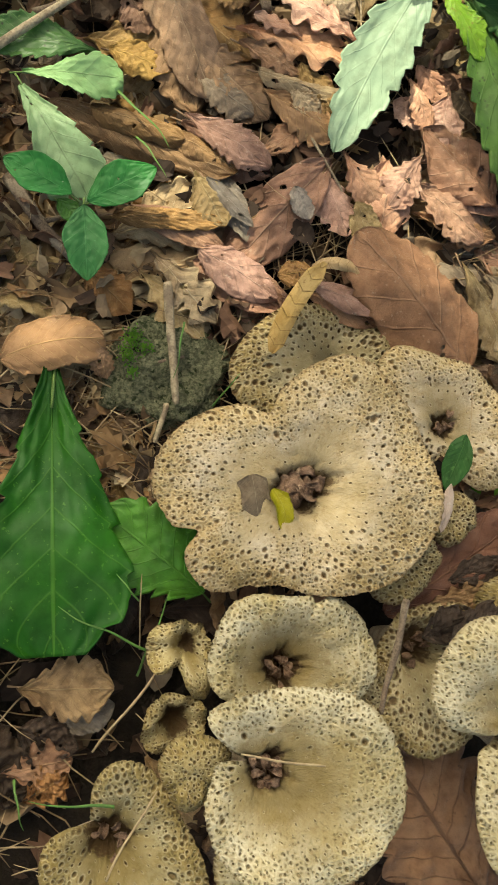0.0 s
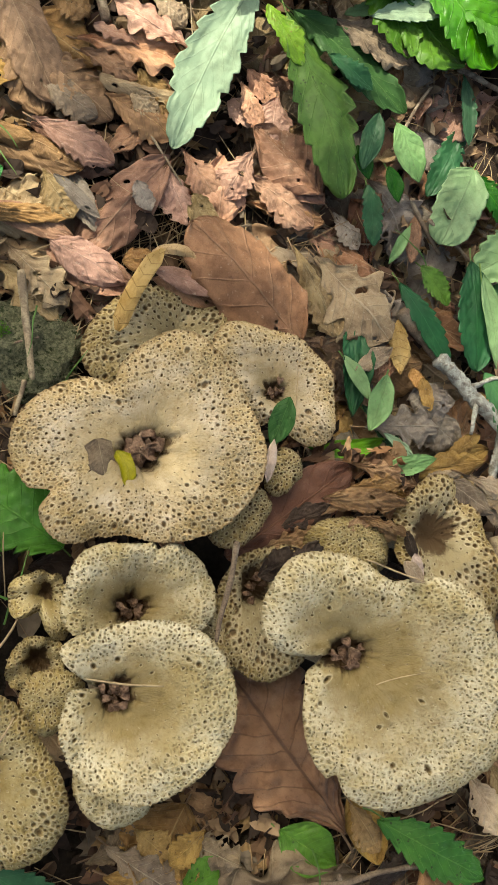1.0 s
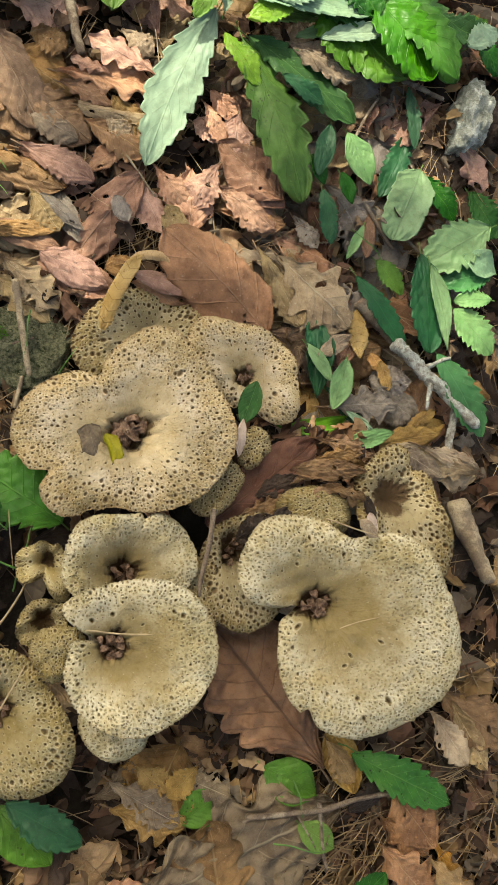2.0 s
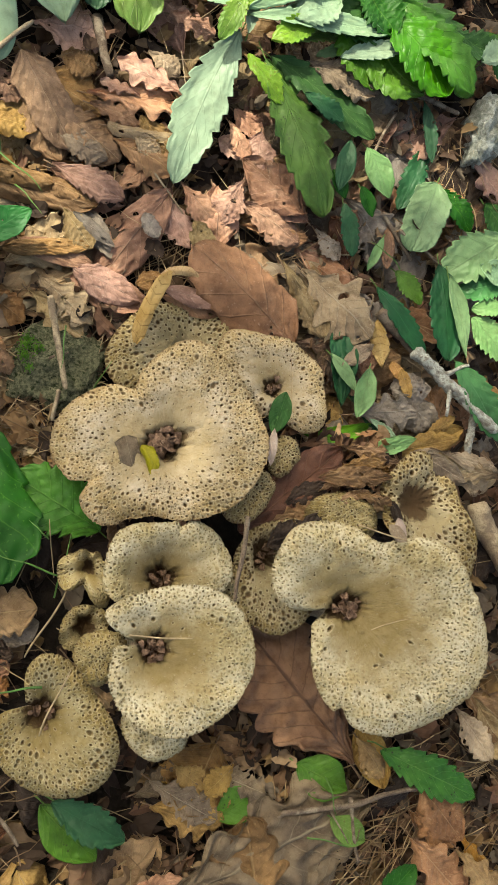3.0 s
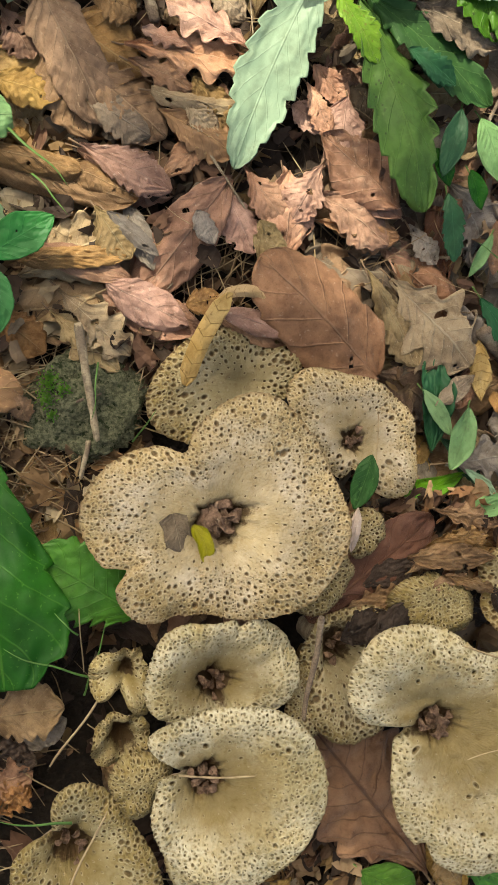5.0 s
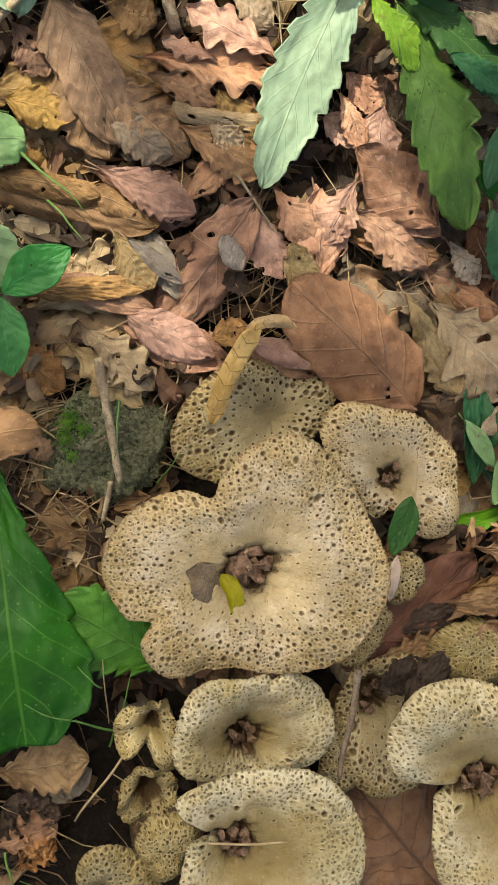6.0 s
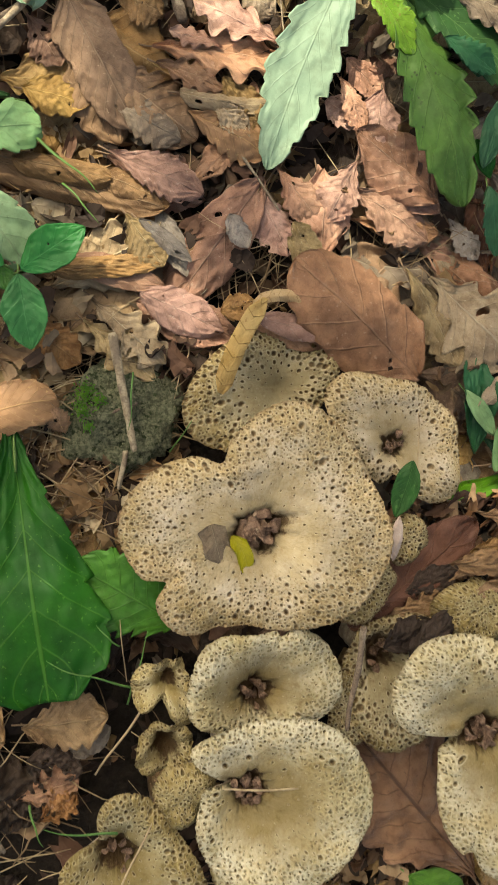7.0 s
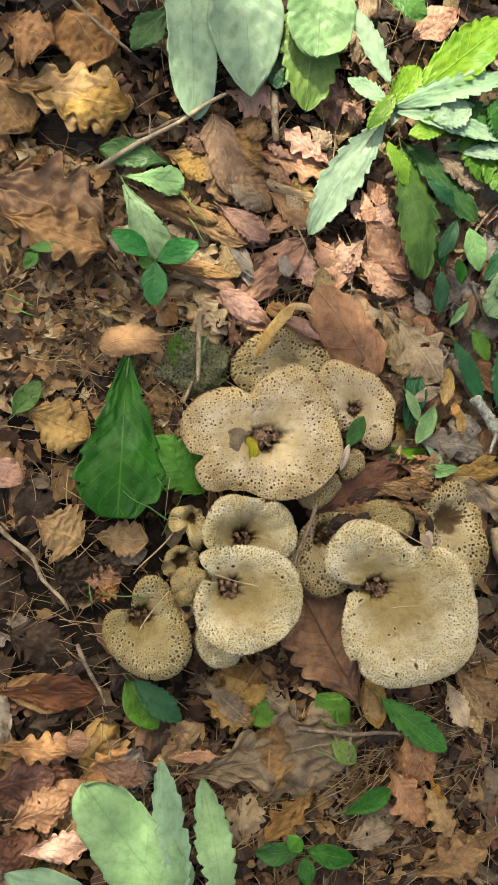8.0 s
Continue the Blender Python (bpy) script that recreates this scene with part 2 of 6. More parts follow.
    # Dark brown over the central hollow, its edge broken up by noise.
    colour = n.mix(n.math("MULTIPLY", n.ramp(n.math("ADD", well, n.math("MULTIPLY", n.math("SUBTRACT", n.noise(300.0, 5.0, rough=0.7), 0.5), 1.2)), 0.35, 0.75), 0.9), colour, hollow_brown)
    high = n.math("ADD", n.math("MULTIPLY", n.noise(300.0, 4.0, rough=0.6), 0.28), n.math("MULTIPLY", fine, 0.16))
    high = n.math("SUBTRACT", high, n.math("ADD", n.math("MULTIPLY", comb, 0.12), n.math("ADD", n.math("MULTIPLY", fibre, 0.12), n.math("ADD", n.math("MULTIPLY", grain, 0.55), n.math("MULTIPLY", pit, 0.55)))))
    return n.done(colour, 0.88, high, 0.0016, 1.0, 0.12)


CAP = {
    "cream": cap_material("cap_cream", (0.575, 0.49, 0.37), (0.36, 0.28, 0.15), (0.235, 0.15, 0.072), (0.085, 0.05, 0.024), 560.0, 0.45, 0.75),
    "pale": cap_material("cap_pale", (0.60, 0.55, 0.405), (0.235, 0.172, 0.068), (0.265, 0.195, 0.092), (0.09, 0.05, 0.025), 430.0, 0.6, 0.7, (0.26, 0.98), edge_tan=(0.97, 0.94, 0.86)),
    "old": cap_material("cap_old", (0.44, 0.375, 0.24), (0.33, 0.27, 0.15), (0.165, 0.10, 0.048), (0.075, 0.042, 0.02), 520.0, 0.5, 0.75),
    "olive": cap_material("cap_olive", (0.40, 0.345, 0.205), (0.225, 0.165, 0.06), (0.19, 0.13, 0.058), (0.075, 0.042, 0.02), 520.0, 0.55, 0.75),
}
# Pits of each skin: the gap between two at the rim and further in, the radius (mm), and where on the way to the rim they begin.
PITS = {"cream": (3.1, 4.3, 0.86, 0.34), "pale": (3.0, 4.4, 0.66, 0.40), "old": (3.3, 4.2, 1.15, 0.26), "olive": (2.9, 3.8, 0.90, 0.30)}


def rough_material(name, a, b, scale, rough=0.85, height=0.003, c=None, fine=8.0, cover=(0.5, 0.62)):
    """Mottled matter in two colours at two scales, with a third in patches."""
    n = Nodes(name)
    colour = n.mix(n.ramp(n.noise(scale, 5.0, rough=0.65), 0.35, 0.65), a, b)
    if c:
        colour = n.mix(n.ramp(n.noise(scale * 0.6, 4.0, rough=0.6), *cover), colour, c)
    colour = n.mix(n.math("MULTIPLY", n.ramp(n.noise(scale * fine, 3.0), 0.4, 0.7), 0.5), colour, n.mix(1.0, colour, (0.45, 0.42, 0.4), "MULTIPLY"))
    bump = n.math("ADD", n.noise(scale * 1.5, 5.0, rough=0.65), n.math("MULTIPLY", n.noise(scale * fine, 3.0), 0.4))
    return n.done(colour, rough, bump, height, 0.9, 0.25)


def scrap_material(name, colours, scale=160.0, rough=0.75):
    """Loose scraps, each its own colour."""
    n = Nodes(name)
    ramp = n.tree.nodes.new("ShaderNodeValToRGB")
    ramp.color_ramp.interpolation = "CONSTANT"
    while len(ramp.color_ramp.elements) < len(colours):
        ramp.color_ramp.elements.new(0.5)
    for k, (e, c) in enumerate(zip(ramp.color_ramp.elements, colours)):
        e.position, e.color = k / len(colours), (*c, 1)
    n.put(ramp.inputs[0], n.node("NewGeometry", out="Random Per Island"))
    colour = n.mix(n.math("MULTIPLY", n.ramp(n.noise(scale, 4.0), 0.35, 0.7), 0.6), ramp.outputs[0], n.mix(1.0, ramp.outputs[0], (0.5, 0.45, 0.4), "MULTIPLY"))
    return n.done(colour, rough, n.noise(scale * 3, 3.0), 0.0006, 0.7, 0.25)


SOIL = rough_material("forest_soil", (0.011, 0.008, 0.005), (0.027, 0.019, 0.012), 45.0, 0.95, 0.006, (0.016, 0.011, 0.007))
MOSSY_STONE = rough_material("mossy_stone", (0.27, 0.265, 0.15), (0.10, 0.105, 0.055), 480.0, 0.95, 0.004, (0.05, 0.065, 0.022), 3.0, (0.56, 0.64))
LICHEN_STONE = rough_material("lichen_stone", (0.45, 0.46, 0.38), (0.26, 0.27, 0.21), 170.0, 0.95, 0.004, (0.58, 0.60, 0.52), 5.0)
TWIG = rough_material("twig_bark", (0.21, 0.155, 0.105), (0.12, 0.085, 0.06), 130.0, 0.85, 0.001, (0.30, 0.24, 0.17))
PALE_WOOD = rough_material("barkless_wood", (0.42, 0.34, 0.22), (0.28, 0.21, 0.13), 110.0, 0.75, 0.0008, (0.20, 0.15, 0.10))
LICHEN_BARK = rough_material("lichen_bark", (0.50, 0.50, 0.43), (0.26, 0.225, 0.18), 260.0, 0.95, 0.003, (0.62, 0.64, 0.55), 5.0)
GILL = rough_material("mushroom_gills", (0.55, 0.44, 0.33), (0.44, 0.33, 0.23), 200.0, 0.8, 0.0006)
STEM = rough_material("mushroom_stem", (0.45, 0.36, 0.24), (0.30, 0.22, 0.14), 120.0, 0.85, 0.0012)
HUSK = rough_material("shrivelled_skin", (0.30, 0.19, 0.125), (0.14, 0.082, 0.05), 260.0, 0.7, 0.0012, (0.46, 0.33, 0.22), 6.0, (0.58, 0.7))
MOSS = rough_material("moss", (0.20, 0.42, 0.04), (0.11, 0.28, 0.03), 300.0, 0.9, 0.001)
STALK_GREEN = rough_material("green_stalk", (0.16, 0.24, 0.06), (0.10, 0.17, 0.04), 200.0, 0.6, 0.0003)
STALK_BROWN = rough_material("brown_stalk", (0.26, 0.17, 0.10), (0.17, 0.11, 0.065), 200.0, 0.7, 0.0003)
GRASS = scrap_material("grass_blade", [(0.07, 0.17, 0.035), (0.11, 0.22, 0.05), (0.06, 0.14, 0.05)], 120.0, 0.5)
NEEDLE = scrap_material("dry_needle", [(0.36, 0.26, 0.14), (0.27, 0.18, 0.095), (0.44, 0.33, 0.19), (0.19, 0.125, 0.07)])
PALE_CRUMB = scrap_material("pale_leaf_crumbs", [(0.36, 0.25, 0.13), (0.28, 0.17, 0.08), (0.42, 0.31, 0.18), (0.22, 0.14, 0.075), (0.33, 0.19, 0.085), (0.13, 0.08, 0.045), (0.48, 0.38, 0.24)])
RUST_CRUMB = scrap_material("rust_leaf_crumbs", [(0.16, 0.085, 0.04), (0.07, 0.035, 0.02), (0.30, 0.19, 0.10), (0.04, 0.022, 0.014), (0.20, 0.10, 0.045), (0.10, 0.05, 0.026)])
CRUMB = scrap_material("leaf_crumbs", [(0.130, 0.076, 0.042), (0.065, 0.037, 0.022), (0.238, 0.158, 0.090), (0.144, 0.076, 0.045), (0.032, 0.020, 0.013), (0.122, 0.094, 0.065), (0.202, 0.126, 0.054), (0.043, 0.026, 0.016)])


# ---- building helpers ----
def mesh_object(name, verts, faces, material, parent=None, label="", uv=None, smooth=True):
    me = bpy.data.meshes.new(name)
    me.from_pydata([tuple(v) for v in verts], [], faces)
    if uv is not None:
        layer = me.uv_layers.new(name="UVMap")
        corner = np.empty(len(me.loops), dtype=np.int32)
        me.loops.foreach_get("vertex_index", corner)
        layer.data.foreach_set("uv", np.asarray(uv, dtype=np.float32)[corner].ravel())
    if smooth:
        me.polygons.foreach_set("use_smooth", [True] * len(me.polygons))
    me.materials.append(material)
    ob = new(name, me)
    ob.parent = parent
    return tagged(ob, label)


def thing(name, place, label, category, group=""):
    ob = new(name)
    ob.empty_display_size = 0.01
    ob.matrix_world = place
    return tagged(ob, label, category, group)


def smooth_step(x, lo, hi):
    t = np.clip((np.asarray(x, float) - lo) / (hi - lo), 0, 1)
    return t * t * (3 - 2 * t)


def ground_z(x, y):
    far = min(1.0, math.hypot(x, y) / 0.6)
    sink = 0.018 + 0.022 * smooth_step(x, 0.14, 0.22) * smooth_step(y, -0.06, 0.03) * (1 - smooth_step(y, 0.12, 0.2)) - 0.010 * smooth_step(y, 0.19, 0.27) - 0.006 * (1 - smooth_step(y, -0.24, -0.16))
    return -0.014 - float(sink) + 0.006 * noise.noise(Vector((x * 9, y * 9, 0.3))) + 0.003 * noise.noise(Vector((x * 40, y * 40, 1.3))) + far * 0.05 * noise.noise(Vector((x * 0.7, y * 0.7, 5.3)))


def tube(points, radii, sides=8, knobs=0.0, seed=0):
    """Verts and faces of a closed, tapered, slightly uneven rod along points."""
    pts = [Vector(p) for p in points]
    verts, faces = [], []
    for i, p in enumerate(pts):
        way = (pts[min(i + 1, len(pts) - 1)] - pts[max(i - 1, 0)]).normalized()
        a = way.cross(Vector((0.13, 0.21, 1))).normalized()
        b = way.cross(a)
        for k in range(sides):
            w = 2 * math.pi * k / sides
            r = radii[i] * (1 + knobs * noise.noise(p * 90 + Vector((math.cos(w), math.sin(w), seed))))
            verts.append(p + (a * math.cos(w) + b * math.sin(w)) * r)
    for i in range(len(pts) - 1):
        for k in range(sides):
            j = (k + 1) % sides
            faces.append((i * sides + k, i * sides + j, (i + 1) * sides + j, (i + 1) * sides + k))
    faces += [tuple(range(sides - 1, -1, -1)), tuple(range((len(pts) - 1) * sides, len(pts) * sides))]
    return verts, faces


def bent(a, b, n, sag, seed):
    """n points from a to b that wander by sag metres, the ends kept."""
    a, b = Vector(a), Vector(b)
    out = []
    for i in range(n):
        s = i / (n - 1)
        p = a.lerp(b, s)
        q = p * 25 + Vector((seed * 5.1, seed * 2.3, seed))
        out.append(p + Vector((noise.noise(q), noise.noise(q + Vector((9, 3, 1))), 0.4 * noise.noise(q + Vector((2, 8, 5))))) * sag * math.sin(math.pi * s) ** 0.5)
    return out


# ---- leaves ----
def half_width(shape, u):
    """Half the blade's breadth at u along it, where 1 is the widest."""
    if shape in ("oval", "scrap"):
        return max(0.0, math.sin(math.pi * u)) ** 0.75
    if shape == "lance":
        return max(0.0, math.sin(math.pi * u ** 0.85)) ** 1.05
    if shape == "strip":
        return min(1.0, 6 * u + 0.3, 5 * (1 - u) + 0.25)
    if shape == "obovate":
        return min(1.0, 0.10 + 1.3 * u ** 1.08) * (1 - 0.6 * max(0.0, (u - 0.78) / 0.22) ** 2)
    if shape == "sawtooth":
        return max(0.0, math.sin(math.pi * min(1.0, u ** 1.1))) ** 0.62
    if shape == "broad":
        return min(1.0, 3.2 * u ** 0.8 + 0.12) * max(0.0, 1 - u ** 7) ** 0.6
    return max(0.0, math.sin(math.pi * min(1.0, u ** 1.45 * 0.985 + 0.008))) ** 0.8


TEETH = {"oak": (7, 0.42), "lobed": (4.5, 0.5), "serrate": (10, 0.26), "oval": (0, 0), "lance": (0, 0), "strip": (0, 0), "broad": (7, 0.12), "scrap": (4, 0.2), "obovate": (6, 0.22), "sawtooth": (9, 0.36)}


def leaf_blade(length, width, shape, seed, cup=0.3, arch=0.05, wave=0.06, bend=0.0, ragged=0.0, crumple=0.05, nu=72, nv=13, thick=0.00035):
    """Verts, faces and uv of a thin blade from (0, 0, 0) along +x: toothed or lobed margin, curved across by cup, arched along, waved, with decay holes."""
    count, deep = TEETH[shape]
    rnd = random.Random(seed)
    ph = [rnd.random() for _ in range(4)]
    grid, uv = [], []
    for i in range(nu + 1):
        u = i / nu
        w0 = half_width(shape, u)
        for j in range(-nv, nv + 1):
            v = j / nv
            sgn = 1 if v > 0 else -1
            edge = 1.0
            if count:
                s = (u * count + (ph[0] if sgn > 0 else ph[1])) % 1.0
                if shape == "lobed":
                    edge = 1 - deep * (0.5 + 0.5 * math.cos(2 * math.pi * s)) ** 1.3
                elif shape == "oak":
                    edge = 1 - deep * (0.5 + 0.5 * noise.noise(Vector((int(u * count) * 1.7, sgn, seed)))) * (1 - math.sin(math.pi * s ** 1.25) ** 0.8)
                else:
                    edge = 1 - deep * (0.6 + 0.8 * noise.noise(Vector((int(u * count) * 1.7, sgn, seed)))) * ((1 - s) ** 1.25)
            edge *= 1 + (0.10 + 0.5 * ragged) * noise.noise(Vector((u * 4, sgn * 3, seed * 1.7))) + 0.35 * ragged * noise.noise(Vector((u * 22, sgn * 9, seed * 2.9)))
            y = v * width / 2 * w0 * (1 + (edge - 1) * abs(v) ** 2)
            if abs(cup) > 1e-3:
                r = width / 2 / cup
                a = y / r
                yy, zz = r * math.sin(a), r * (1 - math.cos(a))
            else:
                yy, zz = y, 0.0
            q = Vector((u * 2.3, v * 1.1, seed * 3.1))
            zz += wave * width * (noise.noise(q) + 0.5 * noise.noise(q * 2.6) * abs(v)) + 0.5 * crumple * width * noise.noise(q * 5.5)
            zz += crumple * width * 0.28 * abs(math.sin((u - 0.5 * abs(v) * width / length) * math.pi * 8)) * abs(v) ** 0.5
            zz += 1.6 * wave * width * abs(v) ** 3 * noise.noise(Vector((u * 2.6, sgn * 7.0, seed * 1.3)))
            zz -= arch * length * ((2 * u - 1) ** 2 - 1)
            yy += bend * length * 4 * u * (1 - u)
            grid.append((u * length, yy, zz))
            uv.append((u, 0.5 + 0.5 * v))
    cols = 2 * nv + 1
    gone = [ragged > 0.05 and 0.03 < u < 0.97 and noise.noise(Vector((u * 7, w * 4, seed * 5.7))) + 0.25 * noise.noise(Vector((u * 30, w * 15, seed))) > 0.82 - ragged * 0.8 for u, w in uv]
    faces = []
    for i in range(nu):
        for j in range(cols - 1):
            a = i * cols + j
            whole = [k for k in (a, a + cols, a + cols + 1, a + 1) if not gone[k]]
            if len(whole) > 2:
                faces.append(tuple(whole))
    m = len(grid)
    edges = {}
    for fa in faces:
        for k in range(len(fa)):
            e = (fa[k], fa[(k + 1) % len(fa)])
            edges[e] = True
    back = [(p[0], p[1], p[2] - thick) for p in grid]
    rims = [(b, a, a + m, b + m) for (a, b) in edges if (b, a) not in edges]
    faces_all = faces + [tuple(x + m for x in reversed(fa)) for fa in faces] + rims
    return grid + back, [tuple(reversed(fa)) for fa in faces_all], uv + uv


def leaf_place(base, tip, roll):
    b, t = Vector(base), Vector(tip)
    x = (t - b).normalized()
    y = Vector((0, 0, 1)).cross(x).normalized()
    m = Matrix((x, y, x.cross(y))).transposed().to_4x4()
    return Matrix.Translation(b) @ m @ pose(0, 0, 0, roll, 0, 0), (t - b).length


LEAF_WORDS = {
    "red": "reddish-brown dry fallen leaf", "brown": "brown dry fallen leaf", "tan": "pale tan dry fallen leaf", "ochre": "ochre-yellow dry fallen leaf", "brick": "brick-brown matt fallen leaf", "umber": "umber-brown flat fallen leaf with dark veins", "drab": "drab brown decaying fallen leaf", "straw": "straw-yellow curled dry leaf",
    "mauve": "mauve-brown matt fallen leaf", "pink": "pinkish-brown crisp fallen leaf", "grey": "grey-brown weathered fallen leaf", "dark": "dark rotting fallen leaf", "rust": "dark rust-red wet fallen leaf",
    "green": "mid-green glossy leaf", "deep": "dark green leaf with small specks", "fresh": "fresh green leaf", "speckled": "green leaf with black specks",
    "pale": "pale grey-green leaf underside", "lime": "yellow-green leaf with brown marks", "teal": "blue-green leaf", "mint": "clear green leaf", "olive": "olive-yellow withered leaf", "flesh": "pale pinkish gill flesh", "orange": "orange-brown dry fallen leaf", "soft": "soft pale green leaf",
}
SHAPE_WORDS = {"oak": "with toothed margin", "lobed": "with rounded lobes", "serrate": "with finely toothed margin", "oval": "with smooth outline",
               "lance": "of slender outline", "strip": "curled into a roll", "broad": "broad with worn end", "scrap": "torn to a scrap", "obovate": "widest near its end", "sawtooth": "with sharply sawtoothed margin"}
leaf_seed = [100]


def plant(name, label, foot):
    """An empty at a plant's foot, for its leaves."""
    return thing(name, Matrix.Translation(foot), label, "plant")


def leaf(base, tip, width, shape, tone, roll=0, cup=0.3, arch=0.05, wave=0.06, bend=0.0, ragged=None, crumple=None, stalk=0.12, on="", name="fallen_leaf", into=None):
    """A leaf from base to tip: a thing of its own, or one leaf of the plant into."""
    leaf_seed[0] += 1
    seed = leaf_seed[0]
    green = tone in ("green", "deep", "fresh", "speckled", "pale", "lime", "teal", "mint", "olive", "soft")
    ragged = (0.03 if green else 0.18) if ragged is None else ragged
    crumple = (0.045 if green else 0.09) if crumple is None else crumple
    wave = wave * 1.5 if green else wave * 1.9
    m, length = leaf_place(base, tip, roll)
    v, fa, uv = leaf_blade(length, width, shape, seed, cup, arch, wave, bend, ragged, crumple)
    if into:
        ob = mesh_object("leaf", v, fa, LEAF[tone], into, uv=uv)
        ob.matrix_local = into.matrix_world.inverted() @ m
        ob["label"] = LEAF_WORDS[tone]
    else:
        ob = thing(("green_leaf" if green and name == "fallen_leaf" else name), m, f"{LEAF_WORDS[tone]} {on or SHAPE_WORDS[shape]}", "mushroom piece" if tone == "flesh" else "leaf", "green leaves" if green else ("" if tone == "flesh" else "fallen leaves"))
        mesh_object("blade", v, fa, LEAF[tone], ob, uv=uv)
    if stalk:
        r = max(0.0006, width * 0.012)
        v, fa = tube(bent((-stalk * length, 0.02 * length, -0.004), (0.02, 0, -0.0002), 6, 0.003, seed), [r * 0.9, r * 0.8, r * 0.8, r * 0.85, r, r * 0.7], 6)
        mesh_object("stalk", v, fa, STALK_GREEN if green else STALK_BROWN, ob)
    return ob


# ---- mushrooms ----
def cap_pits(tone, th, r, mean, seed, gouges, plain):
    """Places, radii and darkness of the pits of a cap: dense at the rim, fewer further in; some large gouges."""
    rim_gap, mid_gap, size, inner = PITS[tone]
    small = min(1.0, 0.42 + mean / 0.055)
    rim_gap, mid_gap, size = rim_gap * small, mid_gap * small, size * small * 0.92
    rnd = random.Random(seed * 101)
    xs, ys, found = np.zeros(9000), np.zeros(9000), []
    count = 0
    for _ in range(int(20000 * min(1.0, mean / 0.045))):
        i = rnd.randrange(len(th))
        p = math.sqrt(rnd.random()) * 0.985
        grow = 0.8 if plain else min(1.0, max(0.0, (p + rnd.gauss(0, 0.06) - inner) / 0.38))
        if grow <= 0.02 and rnd.random() > 0.03:
            continue
        gap = (mid_gap + (rim_gap - mid_gap) * grow) * rnd.uniform(0.8, 1.15) / 1000
        x, y = r[i] * p * math.cos(th[i]), r[i] * p * math.sin(th[i])
        if count and np.min((xs[:count] - x) ** 2 + (ys[:count] - y) ** 2) < gap * gap:
            continue
        xs[count], ys[count] = x, y
        found.append((x, y, size * (0.42 + 0.58 * grow) * math.exp(rnd.gauss(-0.06, 0.26)) / 1000, rnd.uniform(0.95, 1.5), rnd.random()))
        count += 1
    for _ in range(gouges):
        i, p = rnd.randrange(len(th)), rnd.uniform(0.4, 0.85)
        found.append((r[i] * p * math.cos(th[i]), r[i] * p * math.sin(th[i]), rnd.uniform(0.6, 1.6) / 1000, rnd.uniform(0.5, 2.2), 1.0))
    return np.array(found, dtype=np.float32)


